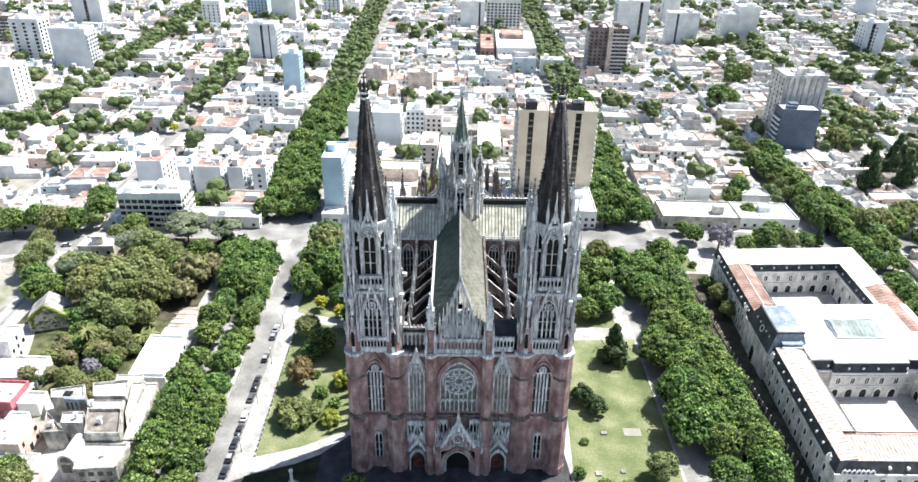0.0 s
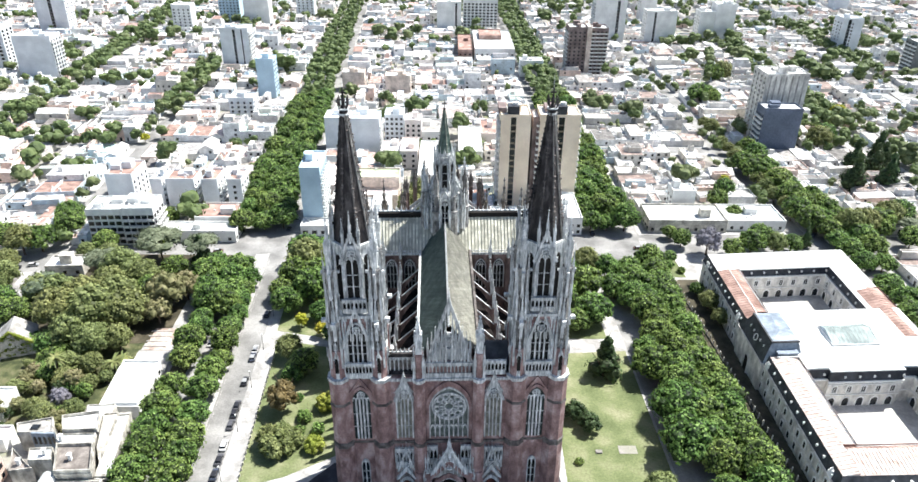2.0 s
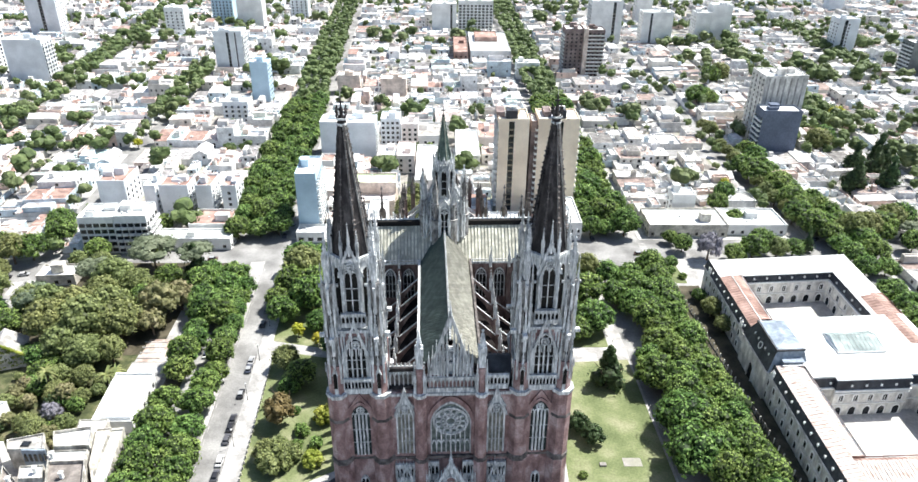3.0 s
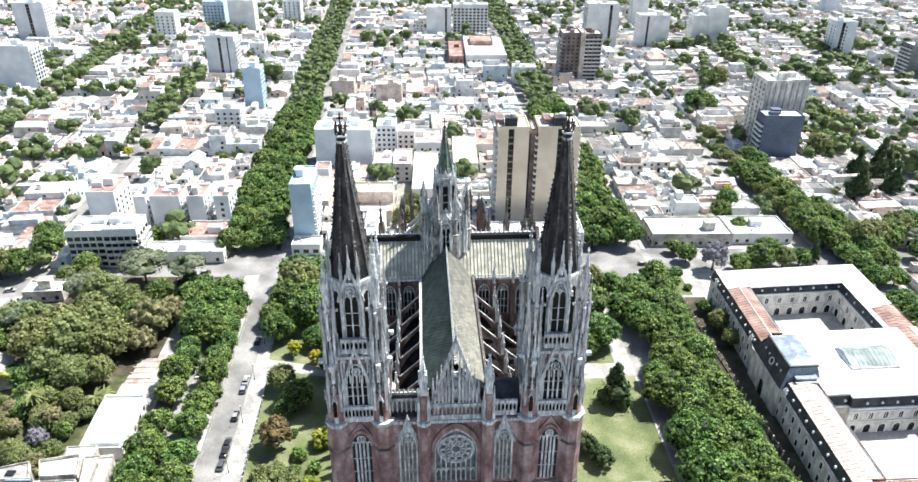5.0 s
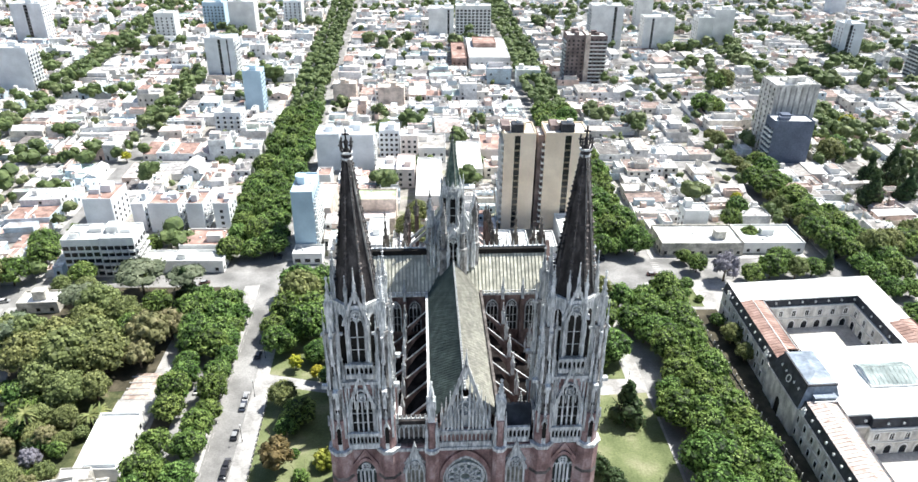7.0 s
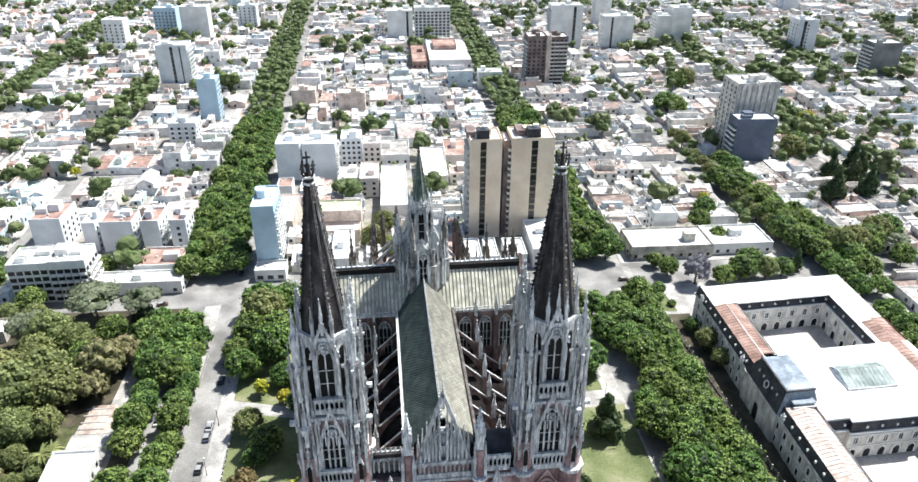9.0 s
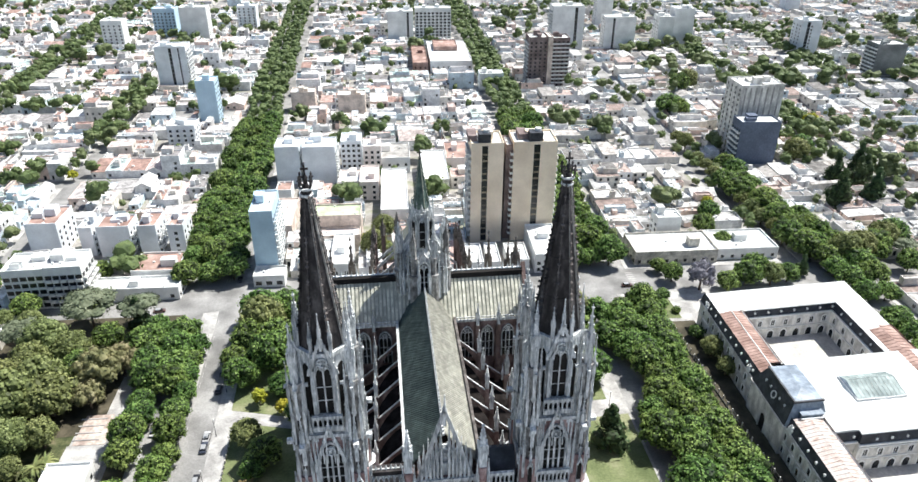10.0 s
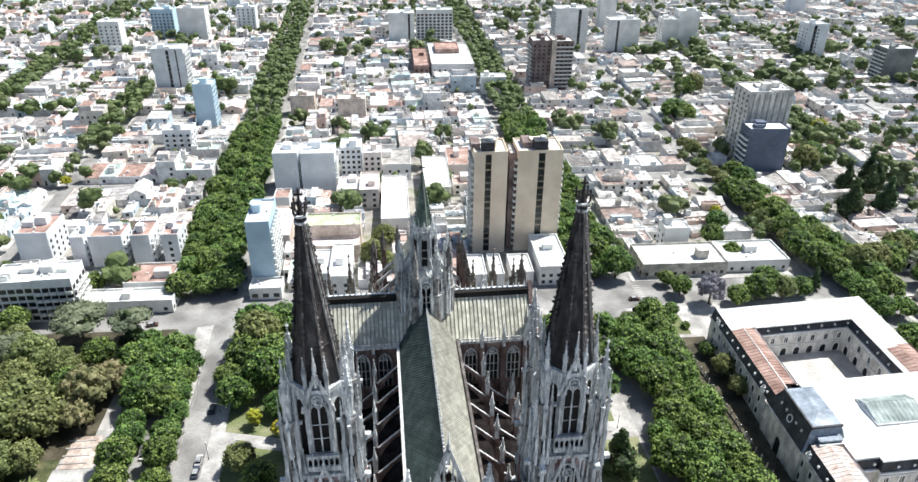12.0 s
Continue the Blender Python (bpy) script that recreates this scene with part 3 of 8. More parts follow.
def build_tower(cx, cy):
    side = 1 if cx > 0 else -1
    body = Shape()
    body.box(-5.6, 5.6, -5.6, 5.6, 0, 40)
    body.box(-5.3, 5.3, -5.3, 5.3, 40, 58)
    tower = part("tower", body, BRICK, CATH, "brick tower shaft", at=pose(cx, cy, 0))
    # corner piers, stepped in as they rise
    for a in (-1, 1):
        for b in (-1, 1):
            p = Shape()
            octagon(p, 5.0 * a, 5.0 * b, 0, 3, 3.05)
            octagon(p, 5.0 * a, 5.0 * b, 3, 19.5, 2.85, 2.7)
            octagon(p, 5.0 * a, 5.0 * b, 21, 33, 2.55)
            octagon(p, 5.0 * a, 5.0 * b, 33.6, 40, 2.5)
            octagon(p, 4.9 * a, 4.9 * b, 41, 49, 2.0, 1.9)
            part("corner_pier", p, BRICK, tower)
            c = Shape()
            octagon(c, 5.0 * a, 5.0 * b, 40, 41.1, 2.6, 2.85)
            part("pier_moulding", c, STONE, tower, "pale stone drip moulding")
            # the dark colour stands for the shadow line under the drip
            part("pier_moulding", octagon(octagon(Shape(), 5.0 * a, 5.0 * b, 19.5, 20.9, 2.72, 2.62), 5.0 * a, 5.0 * b, 20.9, 21.25, 2.85, 2.6), DARK_STONE, tower, "drip moulding coloured dark for its shadow line")
            part("pier_moulding", octagon(Shape(), 5.0 * a, 5.0 * b, 33.0, 33.7, 2.72, 2.5), DARK_STONE, tower, "drip moulding coloured dark for its shadow line")
            h = Shape()
            octagon(h, 4.9 * a, 4.9 * b, 49, 56.5, 1.45, 1.3)
            octagon(h, 4.9 * a, 4.9 * b, 56.5, 57.1, 1.8)
            octagon(h, 5.0 * a, 5.0 * b, 57.1, 70, 1.05, 0.95)
            octagon(h, 5.0 * a, 5.0 * b, 70, 70.6, 1.3)
            part("upper_pier", h, WEATHERED, tower, "weathered stone upper pier")
            # bundles of pinnacles round each pier
            pinnacle(tower, 5.0 * a, 5.0 * b, 70, 83.0, 1.25)
            for k, (dx, dy) in enumerate(((1.55, 0), (-1.55, 0), (0, 1.55), (0, -1.55))):
                pinnacle(tower, 4.9 * a + dx * 1.05, 4.9 * b + dy * 1.05, 41, 52.5 + (k % 2), 0.8)
                pinnacle(tower, 4.8 * a + dx * 0.95, 4.8 * b + dy * 0.95, 52, 64.0 + (k % 2) * 1.2, 0.72)
                pinnacle(tower, 5.0 * a + dx * 0.85, 5.0 * b + dy * 0.85, 63, 76.5 - (k % 2), 0.5)
            for k, (dx, dy) in enumerate(((1, 1), (-1, 1), (1, -1), (-1, -1))):
                pinnacle(tower, 4.9 * a + dx * 1.25, 4.9 * b + dy * 1.25, 44, 58.5 + (k % 2), 0.5)
                pinnacle(tower, 5.0 * a + dx * 1.05, 5.0 * b + dy * 1.05, 57, 70.0 - (k % 2), 0.45)
            part("gargoyle_ledge", Shape().box(4.9 * a - 2.9, 4.9 * a + 2.9, 4.9 * b - 0.5, 4.9 * b + 0.5, 56.5, 57.3), STONE, tower)
            part("gargoyle_ledge", Shape().box(4.9 * a - 0.5, 4.9 * a + 0.5, 4.9 * b - 2.9, 4.9 * b + 2.9, 56.5, 57.3), STONE, tower)
            part("gargoyle_ledge", Shape().box(4.9 * a - 2.1, 4.9 * a + 2.1, 4.9 * b - 0.3, 4.9 * b + 0.3, 69.4, 69.9), STONE, tower)
            part("gargoyle_ledge", Shape().box(4.9 * a - 0.3, 4.9 * a + 0.3, 4.9 * b - 2.1, 4.9 * b + 2.1, 69.4, 69.9), STONE, tower)
    st = Shape()
    octagon(st, 0, 0, 58, 75.2, 4.7)
    for z0, z1 in ((40.0, 40.9), (57.4, 58.1)):
        part("stone_ledge", Shape().box(-5.5, 5.5, -5.5, 5.5, z0, z1), STONE, tower)
    octagon(st, 0, 0, 75.0, 75.8, 5.0)
    part("string_course", Shape().box(-5.75, 5.75, -5.75, 5.75, 19.9, 20.5), DARK_STONE, tower, "string course coloured dark for its drip shadow")
    part("stone_stage", st, STONE, tower, "pale grey stone belfry stage")
    for k in range(4):
        m = pose(0, 0, 0, 0, 0, 90 * k)
        f = m @ pose(0, -5.6, 0)
        church_window(tower, f, 1.8, 5.0, 14.2, 2, GLASS_DARK, STONE, 0.2, 0.28)
        church_window(tower, f, 4.3, 21.3, 37.2, 5, LEAD, BRICK, 0.7, 0.42)
        part("hood_gable", Shape().slab([(-3.4, 35.2), (-2.7, 35.2), (0, 39.6), (2.7, 35.2), (3.4, 35.2), (0, 40.6)], -0.5, 0.1), BRICK, tower, at=f)
        gallery(tower, m @ pose(0, -6.1, 40.9), 6.4, 4.3)
        church_window(tower, m @ pose(0, -5.3, 0), 4.2, 45.0, 56.0, 4, NEAR_BLACK, STONE, 0.4, 0.36)
        part("window_gable", gable_shape(5.4, 51.5, 60.2, 0.4, 0.4, 3, 6), STONE, tower, "openwork stone gable", at=m @ pose(0, -5.9, 0))
        for x in (-2.9, 2.9):
            pinnacle(tower, *(m @ Vector((x, -5.7, 0))).xy, 44.5, 57.0, 0.55)
        gallery(tower, m @ pose(0, -5.3, 58.9), 5.4, 3.6)
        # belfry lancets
        church_window(tower, m @ pose(0, -4.36, 0), 2.7, 62.4, 73.8, 2, NEAR_BLACK, STONE, 0.35, 0.26)
        part("belfry_gable", gable_shape(5.2, 71.5, 79.0, 0.38, 0.4, 1, 6), STONE, tower, "openwork stone gable", at=m @ pose(0, -4.8, 0))
        for x in (-1.95, 1.95):
            pinnacle(tower, *(m @ Vector((x, -4.75, 0))).xy, 62.0, 77.0, 0.55)
        pinnacle(tower, *(m @ Vector((0, -4.6, 0))).xy, 76.5, 84.5, 0.5)
    for k in range(4):
        # dark lancets in the diagonal faces, between the belfry window and the piers
        part("side_lancet", Shape().slab(pointed(1.7, 60.5, 73.0, 4), -0.06, 0.0), NEAR_BLACK, tower, "dark louvred side lancet", at=pose(0, 0, 0, 0, 0, 90 * k + 45) @ pose(0, -4.36, 0))
    for k in range(8):
        a = math.pi / 8 + k * math.pi / 4
        part("shaft", Shape().ring(4.72 * math.cos(a), 4.72 * math.sin(a), 58.1, 75.0, 0.26, 0.26, 6), STONE, tower)
        a = k * math.pi / 4
        pinnacle(tower, 4.5 * math.cos(a + math.pi / 8), 4.5 * math.sin(a + math.pi / 8), 75.5, 82.5, 0.6)
    for k in range(4):
        for x in (-3.15, -2.45, 2.45, 3.15):
            q = pose(0, 0, 0, 0, 0, 90 * k) @ Vector((x, -5.35, 0))
            part("shaft", Shape().ring(q.x, q.y, 41.0, 57.2, 0.2, 0.2, 6), STONE, tower)
    # niches with small gablets on the piers' outer faces
    for a in (-1, 1):
        for b in (-1, 1):
            for z0, off, w in ((43.0, 2.05, 1.2), (51.0, 1.55, 1.0), (59.5, 1.2, 0.85), (66.0, 1.1, 0.8)):
                for k in (0, 1):
                    d = pose(4.95 * a, 4.95 * b, 0, 0, 0, (0 if b < 0 else 180) if k == 0 else (90 if a > 0 else -90))
                    # a flat near-black panel stands for the niche's shade
                    part("niche", Shape().slab(pointed(w * 0.7, z0, z0 + 4.4, 3), -off - 0.06, -off), NEAR_BLACK, tower, "near-black panel for a pointed niche's shade", at=d)
                    part("niche_gable", Shape().slab([(-w * 0.6, z0 + 4.0), (-w * 0.35, z0 + 4.0), (0, z0 + 5.2), (w * 0.35, z0 + 4.0), (w * 0.6, z0 + 4.0), (0, z0 + 6.2)], -off - 0.3, -off), STONE, tower, at=d)
    # spire: tapered octagon, corner ribs with crockets, crown and cross
    z0, z1, r0, r1 = 75.6, 104.4, 4.3, 0.62
    spire = part("spire", Shape().ring(0, 0, z0, z1, r0, r1, 8, math.pi / 8), DARK_SLATE, tower, "dark slate-clad octagonal spire")
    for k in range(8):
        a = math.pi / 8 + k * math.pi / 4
        # pale ribs 6, 7, 0 and broad 7 stand for the sunlit edge
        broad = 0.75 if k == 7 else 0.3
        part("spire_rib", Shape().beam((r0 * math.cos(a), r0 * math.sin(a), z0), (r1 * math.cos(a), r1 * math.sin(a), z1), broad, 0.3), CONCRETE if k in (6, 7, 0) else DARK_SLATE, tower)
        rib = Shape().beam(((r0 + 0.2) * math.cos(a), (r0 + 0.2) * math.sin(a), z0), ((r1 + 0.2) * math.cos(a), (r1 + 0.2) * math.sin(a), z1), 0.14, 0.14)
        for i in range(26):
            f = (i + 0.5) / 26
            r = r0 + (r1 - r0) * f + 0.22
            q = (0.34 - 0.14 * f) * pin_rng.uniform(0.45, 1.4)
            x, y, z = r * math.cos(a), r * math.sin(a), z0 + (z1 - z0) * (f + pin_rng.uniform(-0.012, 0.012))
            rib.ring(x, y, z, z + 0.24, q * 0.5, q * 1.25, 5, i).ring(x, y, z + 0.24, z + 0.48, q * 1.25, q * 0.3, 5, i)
        part("crocketed_ridge", rib, DARK_STONE if k in (5, 6, 7) else DARK_SLATE, tower, "row of carved leaf crockets")
    for zz in (83.0, 90.5, 97.0):
        r = r0 + (r1 - r0) * (zz - z0) / (z1 - z0)
        part("spire_band", Shape().ring(0, 0, zz, zz + 0.3, r + 0.1, r + 0.08, 8, math.pi / 8), DARK_SLATE, tower)
    crown = Shape().ring(0, 0, 103.7, 104.0, 0.7, 1.05, 10).ring(0, 0, 104.0, 104.3, 1.1, 1.1, 10).ring(0, 0, 105.1, 105.4, 1.15, 1.15, 10)
    part("crown_ring", crown, STONE, tower, "pale double ring near the spire tip")
    part("crown_drum", Shape().ring(0, 0, 104.3, 105.1, 0.8, 0.95, 10).ring(0, 0, 105.4, 106.0, 0.7, 0.45, 8), DARK_SLATE, tower)
    fin = Shape().ring(0, 0, 106.0, 107.0, 0.3, 0.42, 8).ring(0, 0, 107.0, 107.6, 0.55, 0.2, 8).box(-0.14, 0.14, -0.14, 0.14, 107.6, 109.4).box(-0.62, 0.62, -0.14, 0.14, 108.4, 108.7).ring(0, 0, 109.4, 109.7, 0.22, 0.02, 6)
    for k in range(4):
        a = k * math.pi / 2 + math.pi / 4
        x, y = 1.25 * math.cos(a), 1.25 * math.sin(a)
        part("corner_finial", Shape().beam((0.7 * x, 0.7 * y, 105.3), (x, y, 106.0), 0.24, 0.24).ring(x, y, 105.9, 107.3, 0.2, 0.13, 6).box(x - 0.36, x + 0.36, y - 0.12, y + 0.12, 106.7, 106.95).box(x - 0.12, x + 0.12, y - 0.36, y + 0.36, 106.7, 106.95).ring(x, y, 107.3, 107.8, 0.24, 0.04, 6), DARK_SLATE, tower)
    part("finial_cross", fin, DARK_SLATE, tower, "dark finial and cross")
    part("lightning_rod", Shape().ring(0, 0, 109.6, 112.4, 0.04, 0.02, 5), PALE_ROOF, tower, "thin pale lightning rod")
    return tower


build_tower(-21.4, 4.2)
build_tower(21.4, 4.2)

# the front between the towers
front = part("west_front", Shape().box(-14.6, -5.2, -1.6, 3.0, 0, 40.5).box(5.2, 14.6, -1.6, 3.0, 0, 40.5).box(-5.3, 5.3, -1.2, 3.0, 15.0, 44.5), BRICK, CATH, "brick front between the towers")
part("portal_roof", Shape().box(-5.2, 5.2, -1.5, 3.0, 12.8, 15.0), BRICK, front)
# near-black colour stands for the shade in the portal's depth
part("portal_back", Shape().box(-5.2, 5.2, 2.0, 2.9, 0, 12.8), NEAR_BLACK, front, "near-black wall for the portal's deep shade and dark doors")
for x in (-7.2, 7.2):
    p = Shape()
    octagon(p, x, -2.2, 0, 20, 1.9, 1.75)
    octagon(p, x, -2.2, 21, 40, 1.5)
    octagon(p, x, -1.8, 41, 48, 1.2)
    part("buttress", p, BRICK, front, "polygonal brick buttress")
    part("buttress_moulding", octagon(Shape(), x, -2.2, 20, 21, 1.8, 1.6), DARK_STONE, front)
    part("buttress_moulding", octagon(Shape(), x, -2.2, 40, 41, 1.6, 1.75), STONE, front)
    pinnacle(front, x, -1.8, 47.5, 58.5, 1.6)
    for dx in (-1.1, 1.1):
        pinnacle(front, x + dx, -2.6, 41, 50.5, 0.6)
# great window with rose
great = Shape()
ring_band(great, 0, 31.4, 4.35, 0.5, -0.35, 0.1, 24)
ring_band(great, 0, 31.4, 1.3, 0.3, -0.3, 0.1, 12)
for k in range(12):
    a = k * math.pi / 6
    great.beam((1.2 * math.cos(a), -0.12, 31.4 + 1.2 * math.sin(a)), (4.0 * math.cos(a), -0.12, 31.4 + 4.0 * math.sin(a)), 0.3, 0.2)
    a += math.pi / 12
    ring_band(great, 3.05 * math.cos(a), 31.4 + 3.05 * math.sin(a), 0.78, 0.2, -0.28, 0.06, 8)
    ring_band(great, 1.9 * math.cos(a), 31.4 + 1.9 * math.sin(a), 0.45, 0.13, -0.25, 0.04, 7)
for i in range(1, 8):
    x = -4.6 + 9.2 * i / 8
    great.box(x - 0.14, x + 0.14, -0.3, 0.1, 21.5, 31.4 - math.sqrt(max(0.0, 4.3 ** 2 - x * x)) + 0.2)
for i in range(8):
    x = -4.6 + 9.2 * (i + 0.5) / 8
    great.arch_band([(x + 0.42, 24.2), (x + 0.2, 24.9), (x, 25.2), (x - 0.2, 24.9), (x - 0.42, 24.2)], [(x + 0.58, 24.2), (x + 0.4, 25.2), (x, 25.6), (x - 0.4, 25.2), (x - 0.58, 24.2)], -0.25, 0.05)
part("rose_window", great, STONE, front, "pale stone rose window tracery", at=pose(0, -1.4, 0))
part("rose_glazing", Shape().slab(pointed(9.4, 21.4, 37.6, 8, 31.5), -1.32, -1.26), ROSE_GLASS, front, "dull greenish leaded rose glazing")
part("rose_arch", Shape().arch_band(pointed(9.4, 21.4, 37.4, 8, 31.0), pointed(11.4, 21.4, 39.4, 8, 31.0), -1.9, -1.1), BRICK, front)
part("rose_arch_trim", Shape().arch_band(pointed(9.2, 21.4, 37.2, 8, 31.0), pointed(9.8, 21.4, 37.8, 8, 31.0), -2.0, -1.2), STONE, front)
for x in (-10.9, 10.9):
    f = pose(x, -1.6, 0)
    church_window(front, f, 3.5, 21.6, 36.4, 4, PALE_GLASS, STONE, 0.4, 0.34)
    part("bay_gable", gable_shape(4.9, 33.6, 41.2, 0.36, 0.4, 1, 6), STONE, front, "openwork stone gable", at=pose(x, -2.1, 0))
    part("bay_wall_head", Shape().slab([(-2.4, 36), (2.4, 36), (0, 40.3)], -0.3, 0.2), STONE, front, at=f)
    if x > 0:
        gallery(front, pose(x, -1.4, 41), 5.2, 4.2)
    # side portal
    part("portal_arch", Shape().arch_band(pointed(3.8, 0.3, 8.0, 6), pointed(4.6, 0.3, 9.2, 6), -1.2, 0.2), STONE, front, at=f)
    part("portal_door", Shape().slab(pointed(3.0, 0.3, 6.8, 6), -0.2, -0.12), RED_DOOR, front, "dark wooden portal door", at=f)
    gallery(front, pose(x, -2.35, 12.0), 5.4, 6.6, "tall pale stone blind arcade")
    part("portal_pediment", Shape().slab([(-2.7, 8.6), (-2.1, 8.6), (0, 11.4), (2.1, 8.6), (2.7, 8.6), (0, 13.2)], -0.7, 0.3), STONE, front, at=pose(x, -2.6, 0))
    # flat near-black panel, the shade of the side portal in its colour
    part("portal_recess", Shape().slab(pointed(3.8, 0.2, 8.0, 6), -0.12, 0.0), NEAR_BLACK, front, "near-black panel for the side portal's deep shade", at=f)
    part("portal_gable", gable_shape(4.4, 11.0, 18.2, 0.32, 0.4, 2, 6), STONE, front, "openwork stone gable", at=pose(x, -2.8, 0))
    for dx in (-2.5, -1.7, -0.85, 0.0, 0.85, 1.7, 2.5):
        pinnacle(front, x + dx, -2.25, 11.5, 19.6 + 1.2 * (abs(dx) < 0.1), 0.42)
    # set back above the bays: a blind arcade on one side, a dark lean-to slope on the other
    q = pose(x - 0.4 * (1 if x > 0 else -1), 2.6 if x > 0 else 0.2, 0 if x > 0 else -0.3)
    if x < 0:
        part("set_back_wall", Shape().box(-3.9, 3.9, 0, 1.2, 40.5, 45.9), STONE, front, "pale stone blind arcade wall", at=q)
        for i in range(8):
            part("arcade_shaft", Shape().box(-3.6 + 1.03 * i - 0.13, -3.6 + 1.03 * i + 0.13, -0.35, 0.0, 41.0, 44.6), STONE, front, at=q)
            if i < 7:
                part("arcade_arch", Shape().arch_band(pointed(0.66, 44.0, 45.1, 3, 44.2), pointed(1.0, 44.0, 45.6, 3, 44.2), -0.3, 0.0), STONE, front, at=q @ pose(-3.085 + 1.03 * i, 0, 0))
                part("arcade_panel", Shape().box(-3.45 + 1.03 * i, -2.72 + 1.03 * i, -0.04, 0.0, 41.2, 44.8), DARK_STONE, front, at=q)
        crest = Shape().box(-4.1, 4.1, 0.2, 0.5, 46.85, 47.0)
        for i in range(9):
            crest.ring(-3.9 + 7.8 * i / 8, 0.3, 46.9, 48.0, 0.26, 0.05, 5)
        part("crested_ridge", crest, STONE, front, "ridge with knobbed cresting", at=q)
        part("ridge_beam", Shape().box(-4.1, 4.1, -0.5, 1.5, 45.9, 46.9), DARK_SLATE, front, "dark ridge beam", at=q)
    else:
        part("lean_to_roof", Shape().add([(-3.9, -2.6, 42.6), (3.9, -2.6, 42.6), (3.9, 0.6, 47.2), (-3.9, 0.6, 47.2), (-3.9, 1.4, 42.6), (3.9, 1.4, 42.6), (3.9, 1.4, 47.2), (-3.9, 1.4, 47.2)],
                                         [(0, 1, 2, 3), (3, 2, 6, 7), (1, 5, 6, 2), (4, 0, 3, 7), (5, 4, 7, 6)]), DARK_ROOF, front, "dark slate lean-to roof slope", at=q)
        for i in range(8):
            part("ridge_knob", Shape().ring(-3.6 + 7.2 * i / 7, 1.0, 47.2, 48.0, 0.2, 0.05, 5), DARK_STONE, front, at=q)
    part("bay_roof", Shape().quad((x - 3.7, -1.2, 41.2), (x + 3.7, -1.2, 41.2), (x + 3.7, 2.6, 42.5), (x - 3.7, 2.6, 42.5)), DARK_SLATE, front)
gallery(front, pose(0, -1.5, 40.2), 11.4, 4.6)
part("front_cornice", Shape().box(-14.4, 14.4, -2.0, -1.2, 39.6, 40.3), STONE, front)
part("string_course", Shape().box(-14.4, 14.4, -1.95, -1.3, 19.8, 20.5), DARK_STONE, front, "string course coloured dark for its drip shadow")
# centre porch: a low dark arch between round brick piers, under a wide ornate gable
part("porch_arch", Shape().arch_band(pointed(6.2, 0.2, 8.4, 8, 4.8), pointed(7.4, 0.2, 9.6, 8, 4.8), -3.2, -1.6), STONE, front, "deep moulded central portal arch")
part("porch_arch", Shape().arch_band(pointed(7.4, 0.2, 9.6, 8, 4.8), pointed(9.0, 0.2, 11.0, 8, 5.0), -4.0, -2.6), BRICK, front)
# flat near-black panel in place of a shaded doorway
part("portal_opening", Shape().slab(pointed(6.2, 0.2, 8.4, 8, 4.8), -1.75, -1.6), NEAR_BLACK, front, "near-black panel for the central doorway's deep shade")
part("tympanum", Shape().slab([(-4.6, 9.4), (4.6, 9.4), (0, 15.4)], -3.6, -3.2), WEATHERED, front, "carved stone tympanum")
part("porch_pediment", Shape().slab([(-6.4, 8.6), (-5.2, 8.6), (0, 14.4), (5.2, 8.6), (6.4, 8.6), (0, 16.2)], -4.3, -3.2), BRICK, front, "brick gabled head of the central portal")
for k in (-1, 1):
    part("porch_coping", Shape().beam((k * 6.5, -3.8, 8.9), (0, -3.8, 16.6), 1.2, 0.26), STONE, front, "pale stone coping")
    for i in range(8):
        # stepped pinnacles climb the gable
        f = i / 8
        pinnacle(front, k * 6.3 * (1 - f), -3.9, 8.8 + 7.4 * f, 12.6 + 8.2 * f, 0.62)
part("porch_gable", gable_shape(8.6, 11.2, 20.4, 0.5, 0.45, 3, 7), STONE, front, "openwork gable over the central portal", at=pose(0, -4.2, 0))
pinnacle(front, 0, -4.2, 17.0, 24.6, 0.9)
for x in (-4.9, 4.9):
    gallery(front, pose(x, -2.4, 13.0), 3.8, 6.2, "tall pale stone blind arcade")
for x in (-6.2, 6.2):
    for dx in (-0.8, 0.0, 0.8):
        pinnacle(front, x + dx, -3.2, 11.5, 18.2 + 1.4 * (dx == 0), 0.6)
for x in (-5.4, 5.4, -7.6, 7.6):
    p = Shape()
    octagon(p, x, -3.6, 0, 10.2, 1.05, 0.95)
    octagon(p, x, -3.6, 10.2, 11.4, 1.2, 0.9)
    part("porch_pier", p, BRICK, front, "round brick pier beside the portal")
# the high central gable
part("high_gable", gable_shape(10.6, 44.6, 61.6, 0.5, 0.6, 5, 10), STONE, front, "tall openwork stone gable before the nave roof", at=pose(0, -1.0, 0))
part("gable_wall", Shape().slab([(-4.4, 44.6), (4.4, 44.6), (0.6, 52.5), (-0.6, 52.5)], -0.4, 0.0), STONE, front, "pale wall behind the openwork gable")
for i, x in enumerate((-5.0, -4.1, -3.2, -2.4, -1.6, -0.8, 0.8, 1.6, 2.4, 3.2, 4.1, 5.0)):
    pinnacle(front, x, -0.7, 45.0, 50.5 + 10.5 * (1 - abs(x) / 5.6), 0.55)
    pinnacle(front, x * 0.92, -1.3, 44.8, 47.5 + 8.0 * (1 - abs(x) / 5.6), 0.42)
